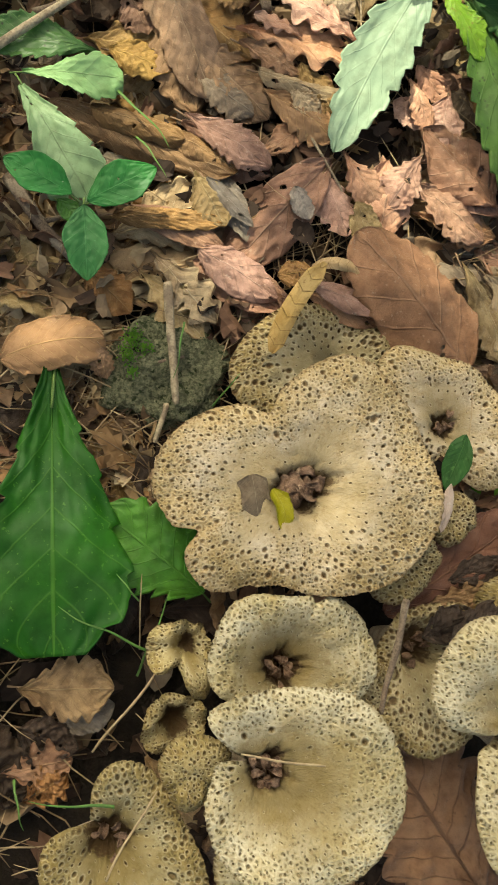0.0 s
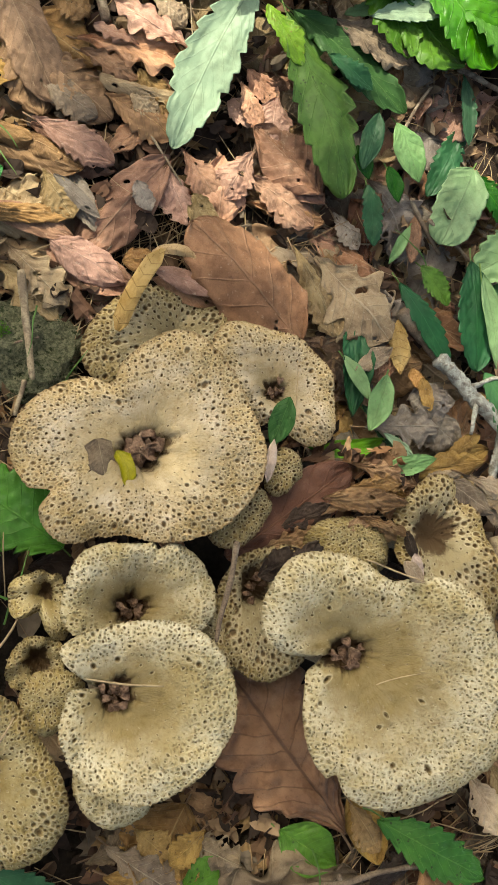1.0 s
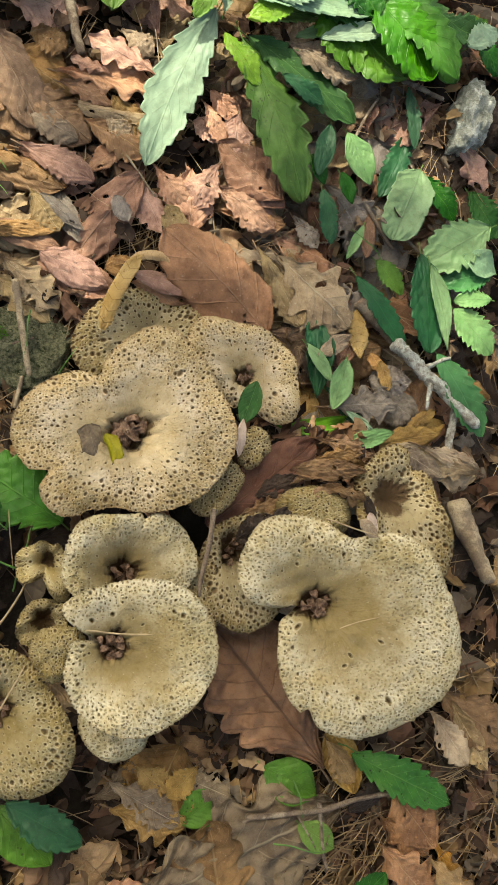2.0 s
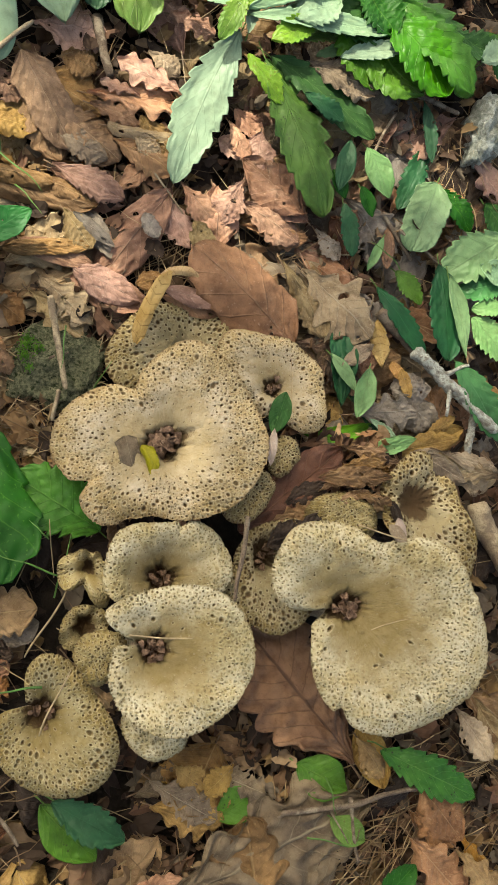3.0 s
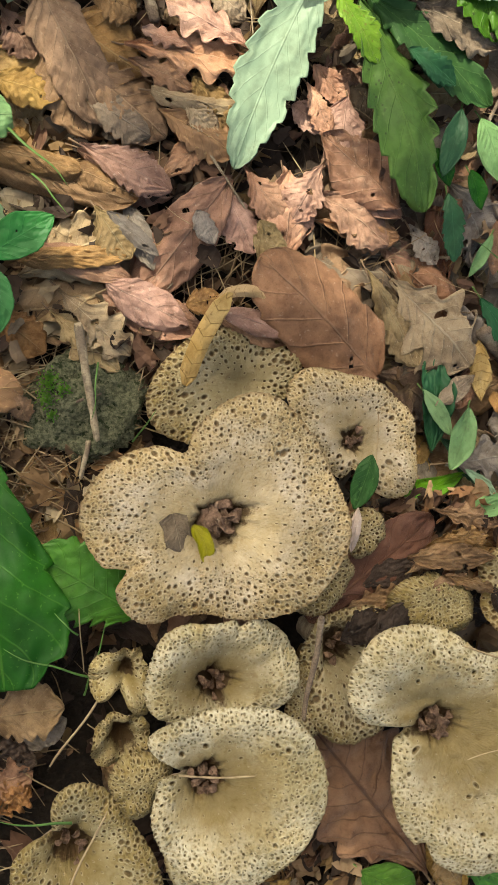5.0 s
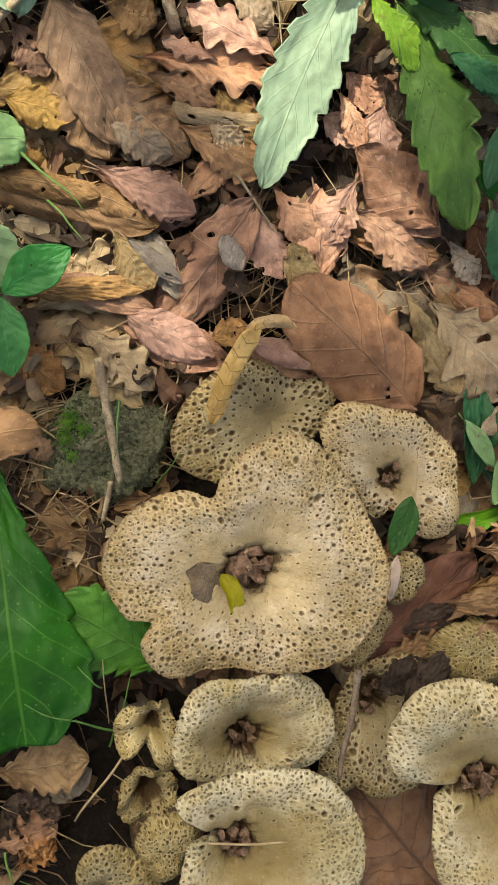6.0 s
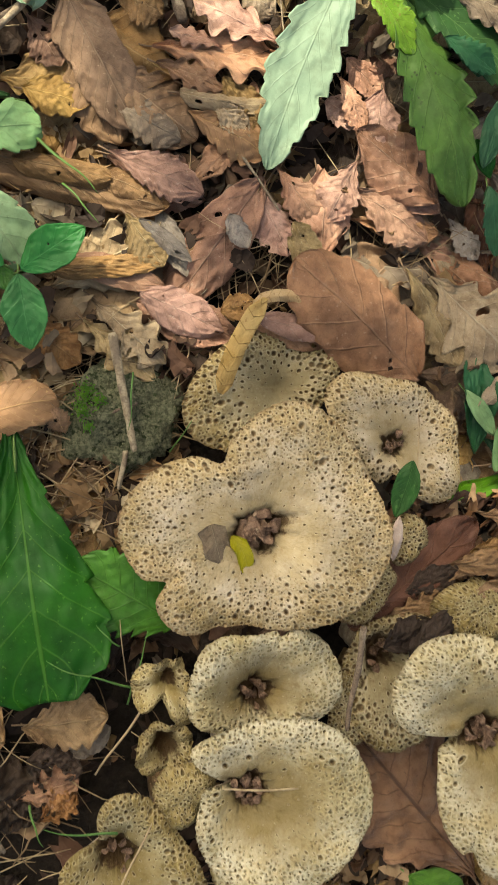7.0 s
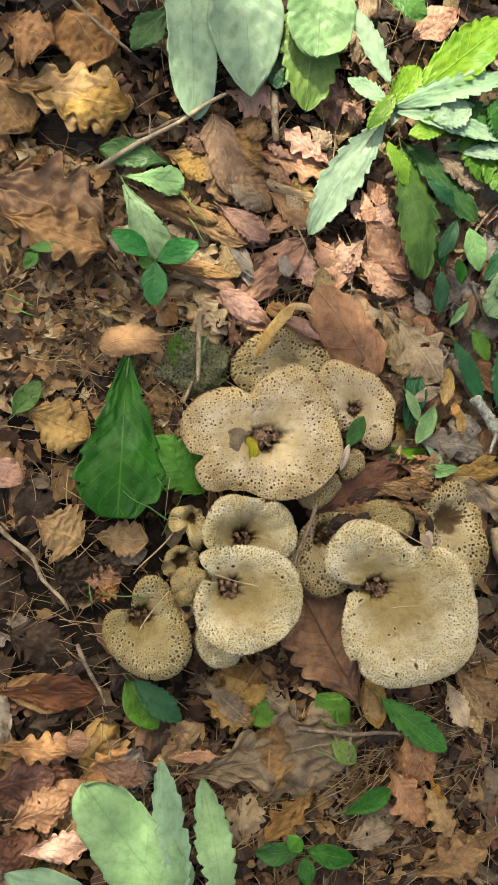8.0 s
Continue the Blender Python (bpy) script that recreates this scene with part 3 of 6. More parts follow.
def mushroom(label, tone, centre, slope, radius, lobes, notches=(), dip=0.010, dip_wide=0.35, hole=0.006, hole_wide=0.012, droop=0.004, ruffle=0.0015, seed=1, bits=0, lean=(0.0, 0.0), gouges=0, fold=0.0, flap=1.0):
    """A funnel-topped mushroom: pitted cap of uneven outline (radius and lobes in mm, notches as angle, breadth, depth), gilled underside, stem and curled bits in its hollow. fold: how far the rim is rolled down."""
    cx, cy, cz = centre
    foot = ground_z(cx, cy) - 0.006
    ob = thing("mushroom", pose(cx, cy, foot), label, "mushroom", "mushroom cluster")
    around = int(min(540, max(140, 2 * math.pi * radius / 0.68)))
    rows = int(min(100, max(34, radius / 0.58)))
    th = np.linspace(0, 2 * math.pi, around, endpoint=False)
    r = np.full(around, float(radius))
    for k, (a, b) in enumerate(lobes, 1):
        r = r + a * np.cos(k * th) + b * np.sin(k * th)
    for at, wide, deep in notches:
        d = np.abs((th - radians(at) + math.pi) % (2 * math.pi) - math.pi)
        r = r * (1 - deep * np.exp(-((d / radians(wide)) ** 2)))
    whole = r / 1000
    jag = np.array([noise.noise(Vector((math.cos(a) * 9, math.sin(a) * 9, seed))) + 0.6 * noise.noise(Vector((math.cos(a) * 26, math.sin(a) * 26, seed))) for a in th])
    teeth = np.array([noise.noise(Vector((math.cos(a) * radius * 0.9, math.sin(a) * radius * 0.9, seed + 5))) for a in th])
    r = np.maximum(r * (1 + 0.010 * jag) + 0.75 * teeth, 0.12 * radius) / 1000
    mean = radius / 1000
    uneven = np.array([1 + 0.5 * noise.noise(Vector((math.cos(a) * 1.3, math.sin(a) * 1.3, seed * 1.9))) + 0.22 * noise.noise(Vector((math.cos(a) * 4, math.sin(a) * 4, seed * 1.1))) for a in th])

    def top(i, p):
        """Height over the foot and place of points at share p of the way to the rim, at the angles th[i]."""
        d = r[i] * p
        x, y = d * np.cos(th[i]), d * np.sin(th[i])
        z = slope[0] * x + slope[1] * y
        z = z - dip * np.exp(-((d / (dip_wide * mean)) ** 2)) - hole * np.exp(-((d * uneven[i] / hole_wide) ** 4))
        inward = (1 - p) * np.maximum(r[i], 0.5 * whole[i])
        z = z - droop * np.exp(-((inward / (0.10 * mean + 0.001)) ** 1.5)) - fold * smooth_step(p, 0.55, 1.0) ** 2
        z = z + ruffle * p * p * (np.sin(3 * th[i] + seed) + 0.8 * np.sin(7 * th[i] + seed * 2.3))
        rough = [0.0024 * noise.noise(Vector((a * 45, b * 45, seed * 3.0))) + 0.0011 * noise.noise(Vector((a * 140, b * 140, seed * 2.0))) for a, b in zip(x.ravel(), y.ravel())]
        return x, y, z + np.array(rough).reshape(z.shape) + cz - foot, d * uneven[i]

    steps = np.array([0.0] + [(k / rows) ** 0.9 for k in range(1, rows + 1)])
    pp, ii = np.meshgrid(steps, np.arange(around), indexing="ij")
    x, y, z, d = top(ii, pp)
    plain = hole < 0.001
    pits = cap_pits(tone, th, r, mean, seed, gouges, plain)
    px, py = x.astype(np.float32).ravel(), y.astype(np.float32).ravel()
    reach, shade = np.full(px.size, 3.0, np.float32), np.zeros(px.size, np.float32)
    away = np.hypot(pits[:, 0], pits[:, 1]) + 1e-6
    ca, sa = pits[:, 0] / away, pits[:, 1] / away
    for first in range(0, px.size, 3000):
        cut = slice(first, first + 3000)
        dx, dy = px[cut, None] - pits[:, 0], py[cut, None] - pits[:, 1]
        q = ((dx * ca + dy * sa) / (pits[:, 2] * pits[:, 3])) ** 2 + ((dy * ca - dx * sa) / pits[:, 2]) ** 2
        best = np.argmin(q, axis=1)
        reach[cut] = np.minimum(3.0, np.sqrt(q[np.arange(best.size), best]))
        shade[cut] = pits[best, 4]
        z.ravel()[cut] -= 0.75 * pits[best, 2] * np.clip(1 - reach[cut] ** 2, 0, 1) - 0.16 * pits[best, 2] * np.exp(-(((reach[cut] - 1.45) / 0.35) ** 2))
    share = np.where(r[ii] > 0.5 * mean, pp, pp * (0.35 + 0.65 * r[ii] / (0.5 * mean)))
    share = 0.66 + 0.34 * share if plain else share
    verts = np.stack([x, y, z], -1)
    last = verts[-1]
    for inw, down in ((0.0005, 0.0007), (0.0010, 0.0020)):
        lip = last * np.stack([1 - inw / r, 1 - inw / r, np.ones(around)], -1) - np.array((0, 0, down))
        verts = np.concatenate([verts, lip[None]])
    faces = []
    for k in range(rows + 2):
        a, b = k * around, (k + 1) * around
        faces.extend((a + i, b + i, b + (i + 1) % around, a + (i + 1) % around) for i in range(around))
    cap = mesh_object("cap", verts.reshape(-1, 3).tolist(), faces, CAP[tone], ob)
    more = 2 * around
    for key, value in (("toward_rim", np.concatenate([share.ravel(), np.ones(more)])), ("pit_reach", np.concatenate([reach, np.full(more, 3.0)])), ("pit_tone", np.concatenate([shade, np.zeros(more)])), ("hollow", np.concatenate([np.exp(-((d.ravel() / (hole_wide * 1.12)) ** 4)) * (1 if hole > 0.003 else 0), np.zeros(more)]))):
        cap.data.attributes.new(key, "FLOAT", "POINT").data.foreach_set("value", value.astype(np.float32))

    ribs = np.arange(0, around, 2)
    verts, faces, n = [], [], len(ribs)
    levels = [1.0, 0.9, 0.7, 0.5, 0.3, 0.16]
    for level, p in enumerate(levels):
        gx, gy, gz, _ = top(ribs, np.full(n, p))
        s = 1 - 0.0010 / r[ribs] if p == 1.0 else np.ones(n)
        ridge = 0.0009 * (np.arange(n) % 2) * (1 if 0 < level < 5 else 0)
        verts.extend(np.stack([gx * s, gy * s, gz - 0.0020 - 0.0045 * (1 - p) - ridge], -1).tolist())
    for k in range(len(levels) - 1):
        faces.extend((k * n + i, (k + 1) * n + i, (k + 1) * n + (i + 1) % n, k * n + (i + 1) % n) for i in range(n))
    mesh_object("gills", verts, faces, GILL, ob, "pale radial gills", smooth=False)
    low = float(z[0, 0])
    wide = min(0.011, 0.22 * mean + 0.0012)
    v, fa = tube(bent((*lean, -0.004), (0, 0, low - 0.006), 8, 0.002, seed), [wide * q for q in (0.85, 0.8, 0.8, 0.85, 0.9, 0.95, 1.0, 0.7)], 20, 0.25, seed)
    mesh_object("stem", v, fa, STEM, ob, "scaly tan stem")
    rnd = random.Random(seed * 17)
    for k in range(bits):
        inner = k % 3 == 2
        a = 2 * math.pi * ((k + 0.5 * rnd.random()) / bits % 1.0)
        i = int(a / (2 * math.pi) * around) % around
        out = min(hole_wide * (rnd.uniform(0.3, 0.6) if inner else rnd.uniform(0.75, 1.0)), 0.8 * r[i])
        size = flap * hole_wide * rnd.uniform(0.45, 0.85)
        v, fa, uv = leaf_blade(size, size * rnd.uniform(0.55, 0.95), rnd.choice(("lance", "scrap", "oval")), seed * 31 + k, rnd.uniform(0.5, 1.3), 0.3, 0.3, rnd.uniform(-0.15, 0.15), 0.1, 0.15, nu=18, nv=5, thick=0.0011)
        row = int(np.argmin(np.abs(d[:, i] - out)))
        scale = mesh_object("torn_skin", v, fa, HUSK, ob, "curled brown flap of torn skin", uv=uv)
        scale.matrix_local = pose(float(x[row, i]), float(y[row, i]), float(z[row, i]) + 0.0008, rnd.uniform(-30, 30), rnd.uniform(-45, -5), math.degrees(a) + 180 + rnd.uniform(-40, 40))
    return ob


# ---- sticks, stones, blades ----
def stick(name, a, b, thick, material, label, sag=0.004, knobs=0.35, taper=0.7, twigs=0, seed=1, n=26, lumps=0.0):
    a, b = Vector(a), Vector(b)
    ob = thing(name, Matrix.Translation(a), label, "stick" if thick > 0.0015 else "stem")
    pts = bent((0, 0, 0), b - a, n, sag, seed)
    rr = [thick / 2 * (1 - (1 - taper) * i / (n - 1)) * (1 + 0.12 * noise.noise(Vector((i * 0.5, seed, 0))) + lumps * noise.noise(Vector((i * 1.9, seed, 4)))) for i in range(n)]
    rr[0], rr[-1] = rr[0] * 0.75, rr[-1] * 0.6
    v, fa = tube(pts, rr, 14, knobs, seed)
    mesh_object("shaft", v, fa, material, ob)
    rnd = random.Random(seed)
    for k in range(twigs):
        i = rnd.randrange(3, n - 2)
        p = pts[i]
        way = (pts[i + 1] - pts[i]).normalized()
        out = (way * 0.5 + way.cross(Vector((0, 0, 1))) * rnd.choice((-1, 1)) + Vector((0, 0, 0.15))).normalized()
        l = rnd.uniform(0.012, 0.03)
        v, fa = tube(bent(p, p + out * l, 6, 0.002, seed + k), [thick * 0.22 * q for q in (1.0, 0.9, 0.8, 0.7, 0.6, 0.45)], 6, knobs)
        mesh_object("side_twig", v, fa, material, ob)
    return ob


def stone(name, centre, size, turn, material, label, seed, flat=0.5):
    cx, cy, cz = centre
    ob = thing(name, pose(cx, cy, cz, 0, 0, turn), label, "stone")
    bm = bmesh.new()
    bmesh.ops.create_icosphere(bm, subdivisions=6, radius=1.0)
    for v in bm.verts:
        q = v.co.copy()
        k = 1 + 0.30 * noise.noise(q * 1.6 + Vector((seed, 0, 0))) + 0.16 * noise.noise(q * 3.4 + Vector((0, seed, 0))) + 0.06 * noise.noise(q * 9 + Vector((0, 0, seed))) + 0.025 * noise.noise(q * 24 + Vector((seed, 0, 0)))
        v.co = Vector((q.x * size[0] * k, q.y * size[1] * k, (abs(q.z) ** flat) * (1 if q.z > 0 else -1) * size[2] * (0.75 + 0.9 * (k - 1))))
    me = bpy.data.meshes.new("rock")
    bm.to_mesh(me)
    bm.free()
    me.materials.append(material)
    me.polygons.foreach_set("use_smooth", [True] * len(me.polygons))
    body = new("rock", me)
    body.parent = ob
    return ob


def moss(centre, spread, count, seed):
    """A cushion of tiny moss shoots."""
    rnd = random.Random(seed)
    verts, faces = [], []
    for _ in range(count):
        x, y = rnd.gauss(0, spread), rnd.gauss(0, spread)
        h = rnd.uniform(0.0008, 0.0022)
        for k in range(3):
            a = rnd.uniform(0, 6.28)
            first = len(verts)
            dx, dy = 0.0011 * math.cos(a), 0.0011 * math.sin(a)
            verts += [(x - dy * 0.3, y + dx * 0.3, 0), (x + dy * 0.3, y - dx * 0.3, 0), (x + dx, y + dy, h), (x + dx * 0.2, y + dy * 0.2, h * 0.7)]
            faces += [(first, first + 1, first + 2), (first + 1, first + 3, first + 2), (first + 3, first, first + 2)]
    ob = mesh_object("moss", verts, faces, MOSS)
    ob.location = centre
    return tagged(ob, "bright green moss cushion on the stone", "moss", kind="stuff")


def blade_of_grass(a, b, wide, rise, seed, label="thin green grass blade lying over the litter", material=None):
    a, b = Vector(a), Vector(b)
    way = b - a
    side = way.cross(Vector((0, 0, 1))).normalized()
    n = 14
    verts, faces = [], []
    for i in range(n + 1):
        s = i / n
        p = way * s + Vector((0, 0, rise * 4 * s * (1 - s))) + side * 0.06 * way.length * noise.noise(Vector((s * 2, seed, 0)))
        w = wide / 3.2 * (1 - s) ** 0.6 + 0.0001
        verts += [p - side * w + Vector((0, 0, w * 0.5)), p, p + side * w + Vector((0, 0, w * 0.5)), p - Vector((0, 0, 0.0003))]
    for i in range(n):
        for k in range(4):
            o = (0, 1, 2, 3)
            x, y = (0, 1, 2, 3)[k], (1, 2, 3, 0)[k]
            faces.append((i * 4 + x, i * 4 + y, (i + 1) * 4 + y, (i + 1) * 4 + x))
    faces += [(3, 2, 1, 0), (n * 4, n * 4 + 1, n * 4 + 2, n * 4 + 3)]
    ob = mesh_object("grass_blade", verts, faces, material or GRASS)
    ob.location = a
    return tagged(ob, label, "grass", "grass blades")


def needle(a, b, wide, label="long dry yellowish pine needle", material=None, seed=1):
    a, b = Vector(a), Vector(b)
    v, fa = tube(bent((0, 0, 0), b - a, 9, 0.002, seed), [wide / 4] + [wide / 2.8] * 7 + [wide / 6], 6)
    ob = mesh_object("pine_needle", v, fa, material or NEEDLE)
    ob.location = a
    return tagged(ob, label, "pine needle", "pine needles")


# ---- the ground ----
def build_ground():
    near = list(np.linspace(-0.6, 0.6, 121))
    far = [0.7, 0.85, 1.05, 1.3, 1.7, 2.3, 3.2, 4.5, 6.5, 9.5, 14.0, 22.0, 36.0, 60.0]
    line = [-x for x in reversed(far)] + near + far
    n = len(line)
    verts = [(x, y, ground_z(x, y)) for y in line for x in line]
    faces = [(j * n + i, j * n + i + 1, (j + 1) * n + i + 1, (j + 1) * n + i) for j in range(n - 1) for i in range(n - 1)]
    tagged(mesh_object("ground", verts, faces, SOIL), "dark crumbly forest soil under leaf litter", "ground", kind="structure")


build_ground()


# ---- the cluster and what lies round it ----
mushroom('largest wide cream mushroom cap with brown pitted scales', 'cream',
         centre=(0.0242, -0.0025, 0.0380), slope=(0.26, -0.02), radius=57.5,
         lobes=[(0.7, 1.4), (5.2, 4.3), (-3.2, -2.6), (0.2, -2.9), (1.2, 1.7), (1.0, -0.2), (-1.0, -0.3), (0.3, 0.3), (0.3, -0.3)],
         notches=[(118, 8, 0.18), (-150, 4, 0.16), (-112, 4, 0.05)],
         dip=0.008, dip_wide=0.45, hole=0.013, hole_wide=0.0105, droop=0.004, ruffle=0.0016, seed=3, bits=13, flap=1.75)
mushroom('cream mushroom cap with brown scales tucked behind the largest', 'cream',
         centre=(0.0989, 0.0394, 0.0215), slope=(0.02, 0.0), radius=32.8,
         lobes=[(3.3, 6.3), (1.7, -7.4), (0.9, 0.5), (-2.6, -0.7), (0.2, 0.0), (-0.2, 1.1)],
         notches=[(-85, 14, 0.35)],
         dip=0.007, dip_wide=0.5, hole=0.005, hole_wide=0.006, droop=0.004, seed=5, bits=6, flap=1.3, gouges=3)
mushroom('weathered mushroom cap with large dark pits, half hidden', 'old',
         centre=(0.0435, 0.0688, 0.0005), slope=(0.0, 0.02), radius=34.4,
         lobes=[(-10.1, -1.4), (5.3, 5.2), (-0.4, -0.6), (-0.2, 1.8), (0.0, -0.2), (-0.6, 0.5)],
         notches=[],
         dip=0.011, dip_wide=0.6, hole=0.002, hole_wide=0.006, droop=0.003, seed=7)
mushroom('pale mushroom cap with fine scales and a dark hollow', 'pale',
         centre=(0.0266, -0.0852, 0.0365), slope=(-0.08, 0.05), radius=32.0,
         lobes=[(2.1, 10.3), (6.3, 1.0), (0.4, 1.2), (0.1, 0.5), (0.3, -1.0), (0.4, 0.4), (0.2, -0.2)],
         notches=[(72, 4, 0.10)],
         dip=0.015, dip_wide=0.62, hole=0.012, hole_wide=0.0085, droop=0.003, ruffle=0.001, seed=9, bits=8)
mushroom('round pale mushroom cap with a slit and ochre hollow', 'pale',
         centre=(0.0204, -0.1253, 0.0555), slope=(0.10, -0.06), radius=41.4,
         lobes=[(13.2, -2.6), (0.4, -1.2), (1.9, 2.0), (-1.2, 0.0), (1.0, -0.3), (-0.4, 0.0), (0.2, -0.3), (-0.1, 0.1)],
         notches=[(161, 8, 0.70)],
         dip=0.013, dip_wide=0.62, hole=0.011, hole_wide=0.0078, droop=0.003, ruffle=0.0008, seed=11, bits=11, gouges=8, flap=1.2)
mushroom('large pale kidney-shaped mushroom cap with a deep slit', 'pale',
         centre=(0.1371, -0.1009, 0.0625), slope=(0.28, 0.10), radius=57.2,
         lobes=[(18.2, -6.0), (-0.9, -14.0), (1.5, 5.4), (-0.4, -0.2), (-2.1, 0.0), (-0.4, -1.1), (-0.4, -0.3), (0.6, -0.2), (0.3, 0.4)],
         notches=[(-166, 8, 0.80), (-95, 3, 0.10)],
         dip=0.012, dip_wide=0.55, hole=0.013, hole_wide=0.0098, droop=0.005, ruffle=0.0016, seed=13, bits=13, gouges=22, flap=1.25)
mushroom('olive-cream lobed mushroom cap with dark scales', 'olive',
         centre=(-0.0407, -0.1610, 0.0345), slope=(0.05, 0.0), radius=33.7,
         lean=(0.012, -0.022), lobes=[(9.7, -9.4), (-3.4, -0.9), (-2.7, -4.7), (1.2, 0.1), (-0.8, 0.5), (-0.1, -0.4), (0.1, 0.2)],
         notches=[(160, 13, 0.70)],
         dip=0.014, dip_wide=0.6, hole=0.011, hole_wide=0.0085, droop=0.005, seed=15, bits=8)
mushroom('shaded old mushroom cap wedged between neighbours', 'old',
         centre=(0.0949, -0.0705, 0.0270), slope=(0.05, 0.0), radius=31.1,
         lobes=[(7.6, -10.2), (-3.1, 0.0), (-0.8, 2.8), (0.7, 0.6), (-0.1, -0.4)],
         notches=[],
         dip=0.013, dip_wide=0.6, hole=0.010, hole_wide=0.009, seed=17, bits=6)
mushroom('small olive mushroom cap with dark pits, half buried', 'olive',
         centre=(0.1419, -0.0416, 0.0370), slope=(0.10, 0.0), radius=19.6,
         lobes=[(-0.4, -5.3), (3.2, -1.1), (-0.4, -1.3), (0.6, -0.4)],
         notches=[],
         dip=0.001, dip_wide=0.4, hole=0.0, droop=0.003, fold=0.006, seed=19)
mushroom('old ragged mushroom cap partly rotted brown', 'old',
         centre=(0.1912, -0.0349, 0.0400), slope=(0.12, 0.0), radius=33.4,
         lobes=[(7.3, -8.1), (-7.0, -6.3), (-4.4, -0.5), (-0.9, 2.4), (1.3, 1.4)],
         notches=[],
         dip=0.010, dip_wide=0.6, hole=0.004, hole_wide=0.012, ruffle=0.003, seed=21, gouges=8)
mushroom('small broken mushroom cap piece with scaly skin', 'old',
         centre=(0.1023, -0.0078, 0.0340), slope=(0.20, 0.0), radius=11.5,
         lobes=[(-0.5, 0.2), (-1.3, 1.3), (0.9, 0.0), (0.4, -0.2)],
         notches=[],
         dip=0.001, hole=0.0, droop=0.004, seed=23)
mushroom('shaded lower mushroom cap under the largest', 'old',
         centre=(0.0821, -0.0291, 0.0320), slope=(0.20, 0.0), radius=15.5,
         lobes=[(-1.6, -4.0), (-0.8, 3.5), (1.1, -0.5)],
         notches=[],
         dip=0.002, hole=0.0, seed=25)
mushroom('narrow scaly mushroom lobe squeezed beside the pale cap', 'old',
         centre=(0.0760, -0.0960, 0.0210), slope=(0.25, 0.10), radius=15.5,
         lobes=[(-1.0, -0.5), (-6.0, -2.5), (0.5, 0.4)],
         notches=[],
         dip=0.001, hole=0.0, droop=0.004, seed=35)
mushroom('small twisted funnel-shaped olive mushroom', 'olive',
         centre=(-0.0159, -0.0783, 0.0230), slope=(0.0, 0.0), radius=14.6,
         lobes=[(-2.5, -4.2), (0.1, -1.3), (-2.9, 0.0), (-0.5, 2.2), (1.5, 0.6), (0.9, -1.2)],
         notches=[],
         dip=0.012, dip_wide=0.7, hole=0.005, hole_wide=0.004, droop=0.005, ruffle=0.0042, seed=27, lean=(0.016, -0.018))
mushroom('small olive mushroom with a dark open hollow', 'olive',
         centre=(-0.0168, -0.1136, 0.0160), slope=(0.0, 0.0), radius=14.0,
         lobes=[(-0.9, 0.0), (0.8, 1.7), (0.5, -0.2), (-0.2, 0.1)],
         notches=[],
         dip=0.011, dip_wide=0.6, hole=0.008, hole_wide=0.006, droop=0.002, ruffle=0.0036, seed=29, lean=(0.014, -0.020))
mushroom('small olive lobe-like mushroom cap beside the round one', 'olive',
         centre=(-0.0103, -0.1291, 0.0385), slope=(0.10, 0.0), radius=14.8,
         lobes=[(0.4, 0.6), (-0.6, 1.2), (-0.1, 1.7), (0.2, 0.3)],
         notches=[],
         dip=0.0, hole=0.0, droop=0.003, fold=0.004, seed=31, lean=(0.016, -0.016))
mushroom('pale lower mushroom cap under the round one', 'pale',
         centre=(0.0234, -0.1666, 0.0360), slope=(0.0, 0.0), radius=18.1,
         lobes=[(0.1, -4.8), (1.4, -1.6), (-0.2, 0.5), (-0.1, -0.1)],
         notches=[],
         dip=0.002, hole=0.0, seed=33)
leaf((-0.0949, 0.0429, -0.0060), (-0.0742, -0.0902, 0.0080), 0.0760, 'obovate', 'green', cup=0.25, arch=0.03, wave=0.07, crumple=0.04, on='beside the mushroom cluster')
leaf((-0.0083, -0.0555, -0.0040), (-0.0635, -0.0221, 0.0020), 0.0458, 'sawtooth', 'fresh', cup=0.15, wave=0.02, stalk=0.1, on='tucked under the largest cap')
leaf((-0.1191, 0.0445, -0.0100), (-0.0716, 0.0598, 0.0000), 0.0287, 'broad', 'orange', cup=-0.6, arch=0.06, ragged=0.08, crumple=0.04, bend=0.06)
leaf((-0.0763, 0.0589, 0.0000), (-0.0681, 0.0427, -0.0120), 0.0132, 'oak', 'orange', cup=-0.6, stalk=0)
seedling = plant('green_plant', 'small green seedling with oval and toothed leaves', (-0.0960, 0.1397, -0.0300))
leaf((-0.0962, 0.1225, 0.0160), (-0.1296, 0.1329, 0.0180), 0.0201, 'oval', 'mint', cup=0.25, wave=0.03, ragged=0.09, into=seedling)
leaf((-0.0891, 0.1203, 0.0160), (-0.0591, 0.1410, 0.0220), 0.0210, 'oval', 'mint', cup=0.25, wave=0.03, ragged=0.09, into=seedling)
leaf((-0.0903, 0.1186, 0.0160), (-0.0837, 0.0831, 0.0120), 0.0213, 'oval', 'mint', cup=0.25, wave=0.03, ragged=0.09, into=seedling)
leaf((-0.1287, 0.1771, 0.0060), (-0.0877, 0.1260, 0.0040), 0.0359, 'obovate', 'soft', cup=0.2, ragged=0.08, into=seedling)
leaf((-0.1295, 0.1851, 0.0040), (-0.0809, 0.1936, 0.0020), 0.0267, 'obovate', 'soft', cup=0.2, into=seedling)
leaf((-0.0960, 0.2078, -0.0016), (-0.1549, 0.2039, -0.0018), 0.0271, 'serrate', 'speckled', cup=0.2, into=seedling)
